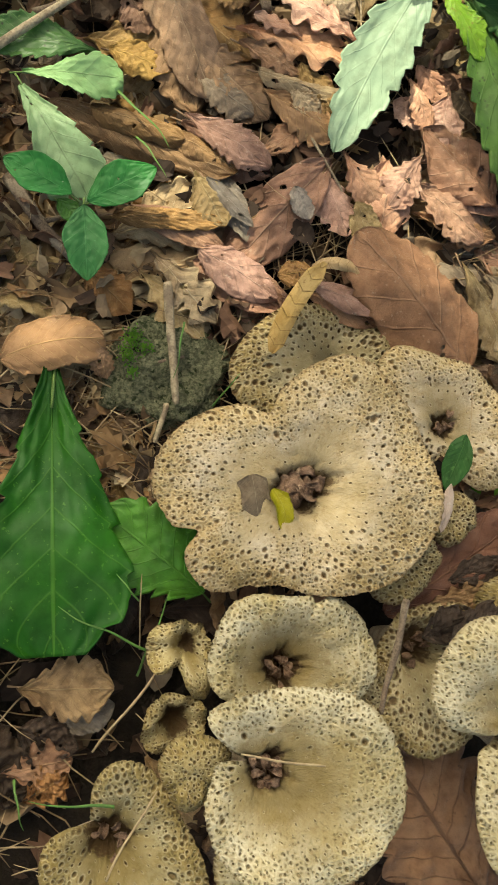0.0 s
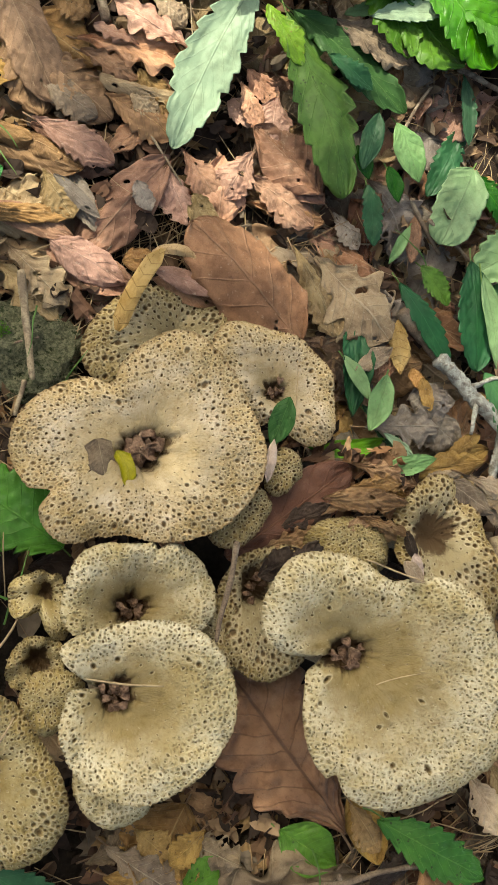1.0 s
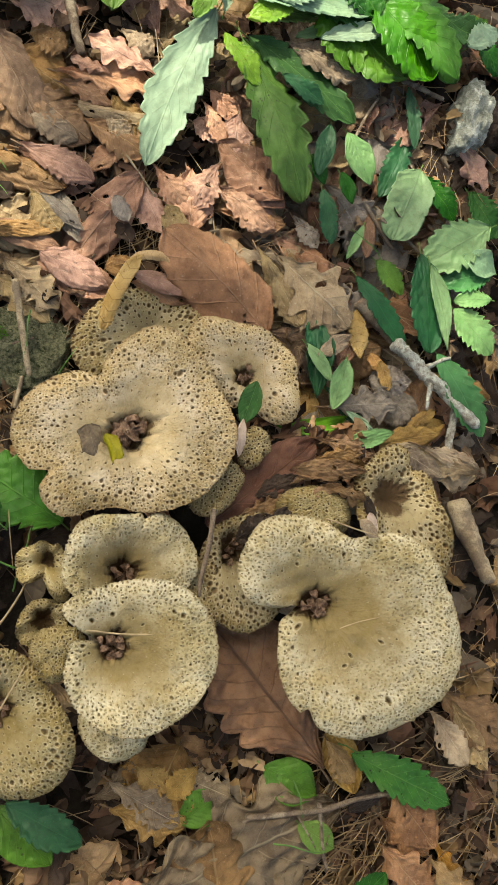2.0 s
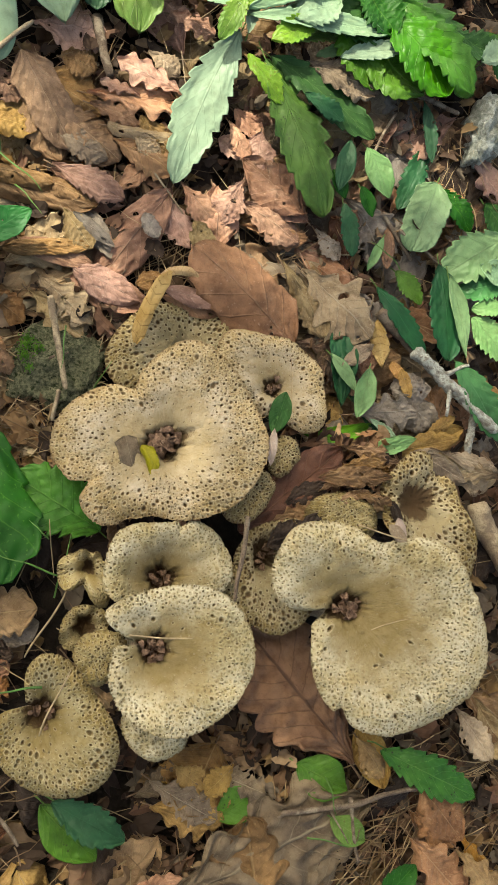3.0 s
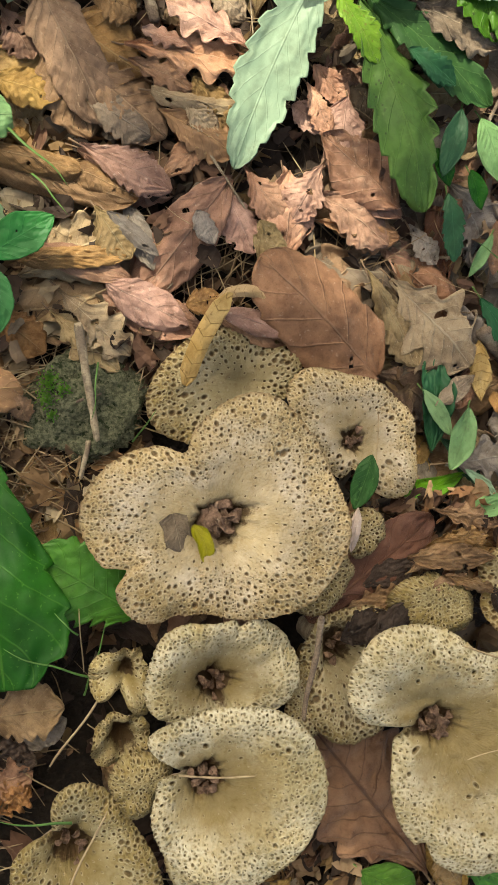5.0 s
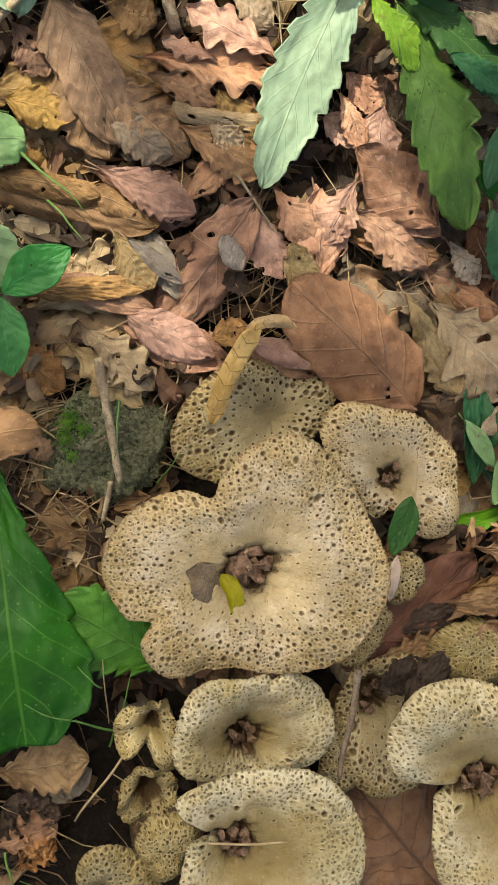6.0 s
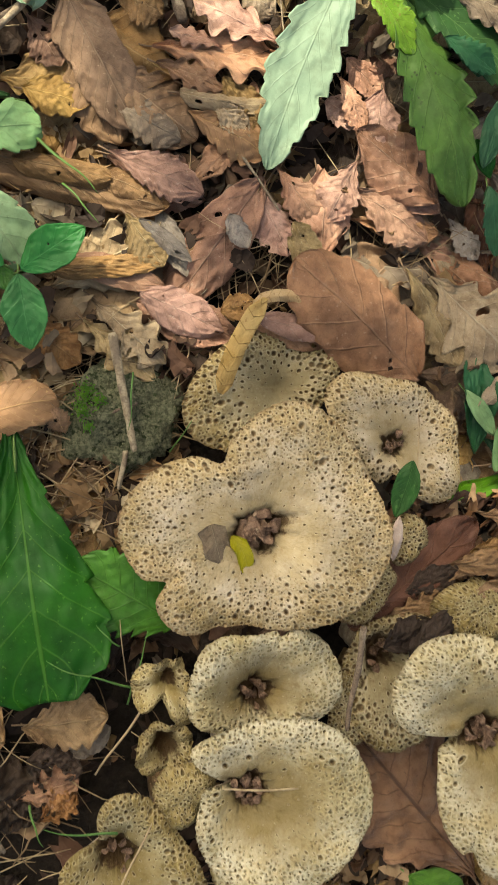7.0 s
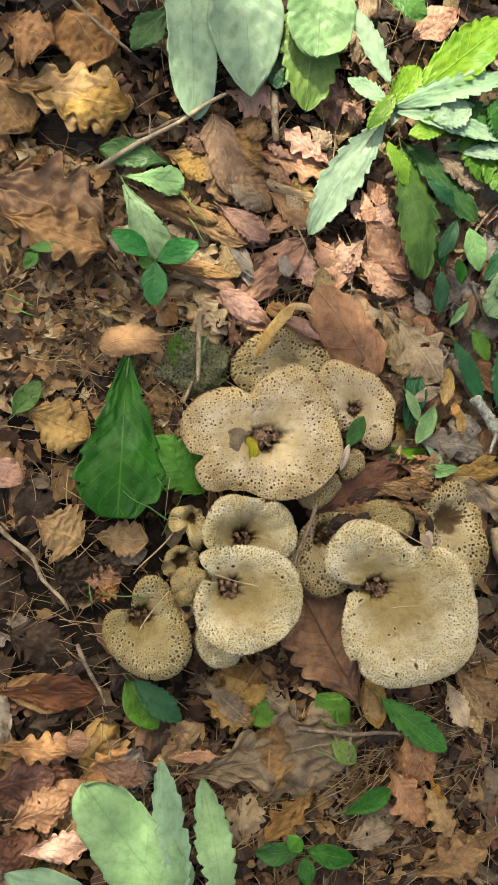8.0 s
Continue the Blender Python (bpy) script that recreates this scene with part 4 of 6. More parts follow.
leaf((-0.1033, 0.1224, 0.0080), (-0.0899, 0.1121, 0.0080), 0.0106, 'oval', 'fresh', cup=0.2, into=seedling)
leaf((-0.1161, 0.1803, -0.0080), (-0.0190, 0.1589, -0.0060), 0.0261, 'broad', 'brown', cup=-1.3, arch=0.02)
leaf((-0.0485, 0.1847, -0.0100), (0.0029, 0.1667, -0.0120), 0.0319, 'oak', 'mauve', cup=-0.5)
leaf((0.0329, 0.1783, -0.0060), (-0.0176, 0.1057, -0.0120), 0.0344, 'oval', 'mauve', cup=-0.45, wave=0.08)
leaf((-0.0761, 0.1174, -0.0120), (-0.0203, 0.1471, -0.0080), 0.0373, 'oak', 'tan', cup=-0.4, ragged=0.15)
leaf((-0.0232, 0.1591, -0.0080), (-0.0071, 0.1248, -0.0080), 0.0151, 'scrap', 'grey', cup=-0.6)
leaf((-0.0332, 0.1119, -0.0120), (0.0216, 0.0943, -0.0120), 0.0264, 'oval', 'mauve', cup=-0.4)
leaf((-0.0595, 0.1009, -0.0120), (-0.0224, 0.0714, -0.0120), 0.0277, 'lobed', 'tan', cup=-0.3, ragged=0.2)
leaf((-0.0682, 0.2434, -0.0036), (-0.0418, 0.1911, -0.0100), 0.0355, 'oak', 'brown', cup=-0.5)
leaf((-0.0529, 0.2279, -0.0047), (-0.0029, 0.1957, -0.0080), 0.0409, 'oak', 'brown', cup=-0.4)
leaf((-0.0274, 0.2386, -0.0006), (0.0420, 0.2365, -0.0010), 0.0298, 'lobed', 'pink', cup=-0.4)
leaf((-0.0094, 0.2229, -0.0056), (0.0401, 0.2089, -0.0074), 0.0301, 'lobed', 'pink', cup=-0.3)
leaf((-0.0084, 0.2083, -0.0035), (0.0344, 0.1890, -0.0040), 0.0258, 'oak', 'orange', cup=-0.5, ragged=0.15)
leaf((-0.1043, 0.2182, -0.0103), (-0.0573, 0.2202, -0.0100), 0.0332, 'lobed', 'ochre', cup=-0.4, ragged=0.2)
leaf((0.0217, 0.2014, -0.0079), (-0.0036, 0.1746, -0.0080), 0.0165, 'scrap', 'pink', cup=-0.4)
leaf((0.0618, 0.1874, -0.0080), (0.0720, 0.1468, -0.0080), 0.0302, 'oak', 'pink', cup=-0.5)
leaf((0.0278, 0.1733, -0.0080), (0.0471, 0.1387, -0.0080), 0.0247, 'oak', 'pink', cup=-0.4)
leaf((0.0877, 0.2042, -0.0098), (0.1274, 0.1789, -0.0100), 0.0360, 'oval', 'mauve', cup=-0.5)
leaf((0.0653, 0.2221, -0.0077), (0.0870, 0.2107, -0.0093), 0.0193, 'scrap', 'pink', cup=-0.4)
leaf((0.0761, 0.2447, -0.0054), (0.0997, 0.2243, -0.0093), 0.0191, 'scrap', 'pink', cup=-0.4)
leaf((0.0091, 0.1063, 0.0020), (0.0279, 0.1124, 0.0020), 0.0161, 'scrap', 'orange', cup=-0.6, stalk=0)
leaf((0.0277, 0.1016, -0.0040), (0.0695, 0.0918, -0.0020), 0.0168, 'oval', 'red', cup=-0.8)
leaf((0.0089, 0.0643, 0.0080), (0.0298, 0.1124, 0.0160), 0.0098, 'strip', 'straw', cup=-0.3, bend=0.05, arch=0.03, wave=0.05, crumple=0.05, ragged=0.03, stalk=0, on='draped over an old cap')
leaf((0.0240, 0.1102, 0.0140), (0.0591, 0.1094, 0.0080), 0.0064, 'strip', 'straw', cup=-0.4, bend=0.14, arch=0.03, wave=0.06, crumple=0.06, ragged=0.05, stalk=0, on='folded over beside an old cap')
leaf((0.0262, 0.1043, 0.0040), (0.0674, 0.0954, 0.0060), 0.0155, 'oval', 'mauve', cup=-0.9, arch=0.03, wave=0.02, crumple=0.03, stalk=0, on='rolled lengthwise beside the rear cap')
leaf((0.1198, 0.0752, -0.0020), (0.0452, 0.1334, 0.0120), 0.0500, 'broad', 'brick', cup=-0.3, arch=0.02, wave=0.05, crumple=0.05, stalk=0.02, ragged=0.08, on='leaning on the rear cap')
leaf((0.0442, 0.1468, 0.0000), (0.0674, 0.1268, 0.0000), 0.0167, 'scrap', 'tan', cup=-0.4, stalk=0)
leaf((0.1260, 0.1309, -0.0050), (0.1794, 0.0855, -0.0086), 0.0547, 'lobed', 'tan', cup=-0.2, wave=0.03, crumple=0.05)
leaf((0.1221, 0.1224, -0.0060), (0.1431, 0.0828, -0.0060), 0.0257, 'oak', 'tan', cup=-0.6)
leaf((0.1870, 0.1019, -0.0140), (0.1899, 0.0658, -0.0140), 0.0150, 'scrap', 'straw', cup=-0.3, ragged=0.15, crumple=0.06, stalk=0)
leaf((0.1989, 0.0720, -0.0160), (0.2067, 0.0581, -0.0160), 0.0110, 'scrap', 'orange', cup=-0.4, ragged=0.1, stalk=0)
leaf((0.1527, 0.0609, 0.0019), (0.1794, 0.0799, -0.0036), 0.0122, 'scrap', 'tan', cup=-0.4, stalk=0)
leaf((0.2044, 0.0659, -0.0133), (0.2121, 0.0453, -0.0157), 0.0112, 'scrap', 'ochre', cup=-0.5, stalk=0)
rosette = plant('green_plant', 'leafy green oak seedling with pale leaf undersides', (0.0865, 0.3219, -0.0200))
leaf((0.0728, 0.2876, 0.0220), (0.0331, 0.1813, -0.0030), 0.0365, 'sawtooth', 'pale', cup=0.15, arch=0.02, wave=0.04, bend=-0.03, into=rosette)
leaf((0.0916, 0.2698, 0.0200), (0.1406, 0.1681, 0.0030), 0.0410, 'sawtooth', 'deep', cup=0.35, arch=0.03, wave=0.10, bend=0.02, into=rosette)
leaf((0.0784, 0.2692, 0.0240), (0.1045, 0.2394, 0.0180), 0.0182, 'sawtooth', 'lime', cup=0.4, stalk=0, into=rosette)
leaf((0.0969, 0.2754, 0.0160), (0.1778, 0.2312, 0.0040), 0.0323, 'sawtooth', 'green', cup=0.3, wave=0.07, into=rosette)
leaf((0.1197, 0.2480, 0.0220), (0.1511, 0.2351, 0.0160), 0.0161, 'sawtooth', 'teal', cup=0.4, stalk=0, into=rosette)
leaf((0.1944, 0.3479, 0.0120), (0.2612, 0.2794, 0.0040), 0.0491, 'sawtooth', 'fresh', cup=0.25, wave=0.05, into=rosette)
leaf((0.1704, 0.3373, 0.0040), (0.2179, 0.2761, -0.0040), 0.0456, 'sawtooth', 'deep', cup=0.3, wave=0.06, into=rosette)
leaf((0.1038, 0.2904, 0.0200), (0.1535, 0.3036, 0.0140), 0.0182, 'sawtooth', 'lime', cup=0.35, stalk=0, into=rosette)
leaf((0.1737, 0.2980, 0.0160), (0.1317, 0.2850, 0.0120), 0.0119, 'sawtooth', 'soft', cup=0.4, into=rosette)
leaf((0.1482, 0.3227, 0.0260), (0.1038, 0.3064, 0.0200), 0.0154, 'sawtooth', 'pale', cup=0.3, into=rosette)
leaf((0.1290, 0.3157, 0.0200), (0.1954, 0.3342, 0.0140), 0.0140, 'sawtooth', 'pale', cup=0.4, into=rosette)
leaf((0.0773, 0.2810, 0.0280), (0.0825, 0.3081, 0.0300), 0.0098, 'sawtooth', 'pale', cup=0.4, into=rosette)
leaf((0.1594, 0.2264, 0.0080), (0.1518, 0.1895, 0.0020), 0.0147, 'oval', 'teal', cup=0.3, into=rosette)
leaf((0.1732, 0.2244, 0.0040), (0.1940, 0.1915, -0.0040), 0.0225, 'oval', 'soft', cup=0.25, into=rosette)
leaf((0.1561, 0.1806, 0.0020), (0.1653, 0.1444, -0.0060), 0.0161, 'sawtooth', 'teal', cup=0.25, into=rosette)
leaf((0.1701, 0.1962, 0.0000), (0.1803, 0.1754, -0.0040), 0.0119, 'oval', 'green', cup=0.3, into=rosette)
leaf((0.1477, 0.2053, 0.0020), (0.1586, 0.1861, -0.0020), 0.0119, 'oval', 'green', cup=0.3, into=rosette)
leaf((0.2213, 0.2695, 0.0020), (0.2302, 0.2250, -0.0060), 0.0126, 'sawtooth', 'teal', cup=0.35, into=rosette)
leaf((0.1581, 0.3092, 0.0140), (0.2145, 0.2665, 0.0117), 0.0580, 'serrate', 'deep', cup=0.3, into=rosette)
leaf((0.1919, 0.3313, 0.0240), (0.2529, 0.2714, 0.0179), 0.0433, 'sawtooth', 'fresh', cup=0.25, into=rosette)
leaf((0.1229, 0.3191, 0.0220), (0.1854, 0.3000, 0.0220), 0.0380, 'sawtooth', 'green', cup=0.3, into=rosette)
leaf((0.1459, 0.2796, 0.0220), (0.1965, 0.2953, 0.0220), 0.0155, 'sawtooth', 'pale', cup=0.5, stalk=0, into=rosette)
leaf((0.1255, 0.2952, 0.0320), (0.0923, 0.2750, 0.0340), 0.0203, 'sawtooth', 'lime', cup=0.4, into=rosette)
shrub = plant('green_plant', 'low green shoots with toothed leaves beside branch', (0.3050, 0.1197, -0.0520))
leaf((0.2355, 0.2108, -0.0080), (0.2152, 0.1567, -0.0140), 0.0337, 'broad', 'soft', cup=0.2, wave=0.04, into=shrub)
leaf((0.2388, 0.2076, -0.0100), (0.2660, 0.1784, -0.0160), 0.0232, 'sawtooth', 'green', cup=0.3, into=shrub)
leaf((0.2290, 0.2406, -0.0120), (0.2063, 0.1894, -0.0160), 0.0211, 'sawtooth', 'teal', cup=0.3, into=shrub)
leaf((0.2891, 0.1726, -0.0040), (0.2369, 0.1379, -0.0120), 0.0386, 'sawtooth', 'soft', cup=0.2, wave=0.04, into=shrub)
leaf((0.2925, 0.1385, -0.0080), (0.2526, 0.1278, -0.0140), 0.0246, 'sawtooth', 'mint', cup=0.25, into=shrub)
leaf((0.2340, 0.1461, -0.0060), (0.2461, 0.0758, -0.0180), 0.0323, 'sawtooth', 'teal', cup=0.35, wave=0.05, into=shrub)
leaf((0.2403, 0.1366, -0.0020), (0.2573, 0.0778, -0.0120), 0.0147, 'lance', 'soft', cup=0.4, into=shrub)
leaf((0.1874, 0.1268, -0.0140), (0.2273, 0.0775, -0.0200), 0.0189, 'sawtooth', 'teal', cup=0.35, into=shrub)
leaf((0.2040, 0.1420, -0.0180), (0.2251, 0.1183, -0.0200), 0.0175, 'sawtooth', 'deep', cup=0.3, into=shrub)
leaf((0.2904, 0.1177, -0.0060), (0.2629, 0.1157, -0.0120), 0.0161, 'sawtooth', 'soft', cup=0.3, into=shrub)
leaf((0.2627, 0.1095, -0.0120), (0.2936, 0.0783, -0.0140), 0.0302, 'sawtooth', 'soft', cup=0.25, wave=0.04, into=shrub)
leaf((0.2511, 0.0757, -0.0160), (0.2888, 0.0178, -0.0220), 0.0295, 'sawtooth', 'mint', cup=0.25, wave=0.04, into=shrub)
leaf((0.2666, 0.1478, -0.0040), (0.2950, 0.1388, -0.0080), 0.0211, 'oval', 'pale', cup=0.3, into=shrub)
leaf((0.1917, 0.1640, -0.0100), (0.1804, 0.1389, -0.0160), 0.0077, 'oval', 'soft', cup=0.4, into=shrub)
leaf((0.2794, 0.2031, -0.0140), (0.3027, 0.1705, -0.0180), 0.0281, 'sawtooth', 'green', cup=0.3, into=shrub)
leaf((0.2783, 0.3200, 0.0040), (0.2968, 0.2923, 0.0000), 0.0211, 'sawtooth', 'green', cup=0.3, into=shrub)
leaf((0.2658, 0.3130, 0.0040), (0.2863, 0.3375, 0.0000), 0.0175, 'sawtooth', 'deep', cup=0.3, into=shrub)
leaf((0.1018, 0.0325, 0.0360), (0.0922, 0.0046, 0.0380), 0.0144, 'oval', 'green', cup=0.3, stalk=0, on='on a cap beside the largest')
leaf((0.2007, 0.0453, -0.0162), (0.2379, 0.0261, -0.0253), 0.0319, 'scrap', 'grey', cup=-0.6, ragged=0.1)
leaf((0.2047, 0.0039, -0.0173), (0.2607, 0.0268, -0.0279), 0.0187, 'oak', 'ochre', cup=-0.5)
leaf((0.2418, 0.0094, -0.0252), (0.2511, -0.0110, -0.0192), 0.0229, 'scrap', 'tan', cup=-0.5)
leaf((0.2465, -0.0159, -0.0115), (0.2782, -0.0108, -0.0133), 0.0260, 'scrap', 'tan', cup=-0.6, ragged=0.2)
leaf((0.0774, -0.0555, 0.0130), (0.1458, 0.0001, 0.0170), 0.0337, 'broad', 'rust', cup=-0.4, ragged=0.12, arch=0.05, stalk=0, on='rotting between the caps')
leaf((0.1248, -0.0204, 0.0310), (0.1740, -0.0192, 0.0350), 0.0163, 'scrap', 'brown', cup=-0.8, ragged=0.32, crumple=0.2, stalk=0, on='rotting between the caps')
leaf((0.1394, -0.0160, 0.0230), (0.1777, -0.0151, 0.0270), 0.0198, 'scrap', 'brown', cup=-0.6, ragged=0.32, crumple=0.2, stalk=0, on='rotting between the caps')
leaf((0.1021, -0.0751, 0.0310), (0.1278, -0.0429, 0.0330), 0.0195, 'scrap', 'dark', cup=-0.5, stalk=0, on='rotting between the caps')
leaf((0.0944, -0.0500, 0.0190), (0.1275, -0.0385, 0.0230), 0.0150, 'lobed', 'brown', crumple=0.2, cup=-0.5, ragged=0.32, stalk=0, on='rotting between the caps')
leaf((0.1601, -0.2032, -0.0030), (0.0868, -0.1164, -0.0020), 0.0773, 'oak', 'umber', cup=-0.2, arch=0.03, wave=0.05, ragged=0.06, crumple=0.12)
leaf((0.1621, -0.1876, -0.0007), (0.1802, -0.2134, 0.0001), 0.0209, 'oak', 'ochre', cup=-0.6, ragged=0.1)
leaf((0.1764, -0.1948, 0.0040), (0.2446, -0.2283, 0.0014), 0.0285, 'sawtooth', 'speckled', cup=0.25, crumple=0.08)
leaf((0.2360, -0.1715, -0.0038), (0.2619, -0.2075, -0.0046), 0.0236, 'oak', 'tan', cup=-0.5)
leaf((0.0282, -0.2828, -0.0040), (0.1710, -0.2282, -0.0046), 0.0799, 'lobed', 'drab', cup=-0.2, arch=0.02, wave=0.04, ragged=0.06, crumple=0.16)
leaf((0.0967, -0.2961, -0.0040), (0.0873, -0.2313, -0.0024), 0.0564, 'lobed', 'brown', cup=-0.3)
leaf((0.0699, -0.1888, -0.0106), (0.0478, -0.2288, -0.0045), 0.0522, 'scrap', 'brown', cup=-0.4, ragged=0.2)
leaf((0.0272, -0.2230, -0.0050), (0.0735, -0.2340, -0.0042), 0.0330, 'lobed', 'ochre', cup=-0.4, ragged=0.2)
leaf((0.0081, -0.2701, 0.0020), (0.0470, -0.2633, 0.0020), 0.0131, 'lobed', 'pink', cup=-0.5, stalk=0)
leaf((-0.0323, -0.2150, 0.0022), (0.0118, -0.2399, 0.0020), 0.0242, 'sawtooth', 'teal', cup=0.3)
leaf((-0.0384, -0.2174, -0.0035), (-0.0049, -0.2511, -0.0040), 0.0282, 'oval', 'deep', cup=0.3)
leaf((0.0683, -0.2325, -0.0043), (0.0949, -0.2168, -0.0056), 0.0235, 'oval', 'deep', cup=0.3)
leaf((0.1227, -0.2030, -0.0071), (0.1568, -0.2210, -0.0052), 0.0284, 'oval', 'deep', cup=0.3)
leaf((0.1436, -0.2366, -0.0021), (0.1673, -0.2520, -0.0020), 0.0187, 'oval', 'lime', cup=0.3)
shoots = plant('green_plant', 'upright broad green leaves of a low plant', (0.0527, -0.3940, -0.0240))
leaf((0.0443, -0.3840, 0.0080), (-0.0564, -0.2911, 0.0280), 0.0592, 'broad', 'soft', cup=0.25, arch=0.05, into=shoots)
leaf((0.0434, -0.3797, 0.0080), (-0.0030, -0.2642, 0.0330), 0.0281, 'sawtooth', 'pale', cup=0.4, arch=0.05, into=shoots)
leaf((0.0786, -0.3800, 0.0080), (0.0338, -0.2748, 0.0280), 0.0328, 'sawtooth', 'soft', cup=0.35, arch=0.05, into=shoots)
leaf((-0.0212, -0.3874, 0.0080), (-0.0992, -0.3688, 0.0180), 0.0321, 'oval', 'pale', cup=0.3, into=shoots)
leaf((0.1316, -0.3298, 0.0040), (0.0919, -0.3311, 0.0080), 0.0194, 'oval', 'green', cup=0.35, into=shoots)
leaf((0.1328, -0.3266, 0.0060), (0.1177, -0.3153, 0.0080), 0.0139, 'oval', 'fresh', cup=0.3, into=shoots)
leaf((0.1383, -0.3266, 0.0040), (0.1786, -0.3267, 0.0080), 0.0194, 'oval', 'green', cup=0.35, into=shoots)
leaf((0.1376, -0.3322, 0.0020), (0.1437, -0.3541, 0.0060), 0.0158, 'oval', 'green', cup=0.35, into=shoots)
leaf((0.1654, -0.2943, 0.0000), (0.2001, -0.2673, 0.0020), 0.0215, 'serrate', 'green', cup=0.35, into=shoots)
leaf((0.1993, -0.2526, -0.0040), (0.2397, -0.2950, -0.0040), 0.0424, 'lobed', 'red', cup=-0.5, ragged=0.2)
leaf((0.2085, -0.2219, -0.0031), (0.2362, -0.2562, -0.0020), 0.0329, 'scrap', 'red', cup=-0.5, ragged=0.2)
leaf((0.2311, -0.2610, 0.0000), (0.2655, -0.2996, 0.0000), 0.0280, 'lobed', 'ochre', cup=-0.5)
leaf((0.2422, -0.3370, -0.0020), (0.3000, -0.3055, -0.0020), 0.0445, 'lobed', 'brown', cup=-0.4)
leaf((0.1718, -0.3186, -0.0040), (0.2121, -0.3013, -0.0040), 0.0292, 'oak', 'drab', cup=-0.4, ragged=0.2)
leaf((0.2439, -0.1595, -0.0140), (0.2945, -0.1959, -0.0118), 0.0383, 'oak', 'brown', cup=-0.4)
leaf((-0.2385, 0.1548, -0.0080), (-0.1366, 0.1417, -0.0080), 0.0907, 'lobed', 'orange', cup=-0.3, wave=0.06, ragged=0.1, crumple=0.14)
leaf((-0.2373, 0.2339, -0.0075), (-0.1356, 0.2488, -0.0046), 0.0666, 'lobed', 'ochre', cup=-0.25, wave=0.05, ragged=0.15, crumple=0.1)
leaf((-0.2566, 0.2848, -0.0040), (-0.2093, 0.2804, -0.0040), 0.0518, 'oak', 'red', cup=-0.4)
leaf((-0.2066, 0.3104, -0.0020), (-0.1661, 0.2782, -0.0020), 0.0517, 'broad', 'red', cup=-0.4)
leaf((-0.2573, 0.2424, -0.0078), (-0.2130, 0.2046, -0.0138), 0.0522, 'oak', 'brown', cup=-0.3)
leaf((-0.1665, -0.0195, -0.0140), (-0.1097, -0.0304, -0.0140), 0.0481, 'oak', 'ochre', cup=-0.3, ragged=0.1)
leaf((-0.1364, -0.1056, -0.0140), (-0.0966, -0.1161, -0.0140), 0.0526, 'oak', 'ochre', cup=-0.3)
leaf((-0.0883, -0.1083, -0.0100), (-0.0446, -0.1038, -0.0080), 0.0342, 'oak', 'ochre', cup=-0.25, arch=0.03, ragged=0.2)
leaf((-0.0663, -0.1236, -0.0160), (-0.0430, -0.1119, -0.0160), 0.0195, 'oval', 'grey', cup=-0.4)
leaf((-0.0906, -0.1469, -0.0140), (-0.0591, -0.1376, -0.0140), 0.0249, 'lobed', 'red', cup=-0.4, ragged=0.2)
leaf((-0.1738, -0.0263, -0.0100), (-0.1582, 0.0060, -0.0100), 0.0192, 'oval', 'deep', cup=0.3)
leaf((-0.1731, -0.0858, -0.0120), (-0.1632, -0.0609, -0.0120), 0.0287, 'oval', 'pink', cup=-0.4)
leaf((-0.1348, -0.2433, -0.0060), (-0.0562, -0.2302, -0.0064), 0.0330, 'oak', 'rust', cup=-0.5)
leaf((-0.1253, -0.2829, -0.0020), (-0.0682, -0.2785, -0.0020), 0.0281, 'lobed', 'red', cup=-0.5, ragged=0.1)
leaf((-0.1184, -0.3141, -0.0060), (-0.0772, -0.2991, -0.0060), 0.0377, 'oval', 'rust', cup=-0.5)
leaf((-0.1031, -0.3412, -0.0020), (-0.0626, -0.3135, -0.0020), 0.0375, 'oak', 'red', cup=-0.4)
leaf((-0.0896, -0.3622, -0.0040), (-0.0392, -0.3466, -0.0040), 0.0282, 'oak', 'pink', cup=-0.4)
leaf((-0.1096, -0.3533, -0.0080), (-0.0788, -0.3712, -0.0080), 0.0425, 'oak', 'rust', cup=-0.4)
leaf((-0.0486, -0.2845, -0.0020), (-0.0055, -0.2917, -0.0020), 0.0281, 'oak', 'red', cup=-0.5)
sprig = plant('green_plant', 'tiny green seedling sprig in the litter', (-0.1914, 0.1104, -0.0300))
leaf((-0.1906, 0.0896, 0.0020), (-0.1824, 0.1063, 0.0020), 0.0113, 'oval', 'fresh', cup=0.3, into=sprig)
leaf((-0.1897, 0.1061, 0.0040), (-0.1617, 0.1153, 0.0040), 0.0094, 'oval', 'fresh', cup=0.3, into=sprig)
sprout = plant('green_plant', 'low plant with broad pale green leaves', (-0.0531, 0.4161, -0.0200))
leaf((-0.1178, 0.3663, 0.0220), (-0.0851, 0.2457, 0.0088), 0.0435, 'broad', 'pale', cup=0.3, into=sprout)
leaf((-0.0816, 0.3859, 0.0270), (-0.0430, 0.2762, 0.0140), 0.0640, 'oval', 'pale', cup=0.3, into=sprout)
leaf((-0.0126, 0.3893, 0.0270), (0.0048, 0.2792, 0.0120), 0.0592, 'sawtooth', 'lime', cup=0.3, into=sprout)
leaf((-0.0113, 0.3936, 0.0370), (0.0018, 0.3144, 0.0320), 0.0600, 'broad', 'soft', cup=0.3, into=sprout)
leaf((-0.1221, 0.3379, 0.0080), (-0.1475, 0.2890, 0.0080), 0.0277, 'serrate', 'green', cup=0.3, into=sprout)
leaf((-0.0244, 0.3227, 0.0100), (-0.0229, 0.2921, 0.0100), 0.0277, 'serrate', 'teal', cup=0.3, into=sprout)
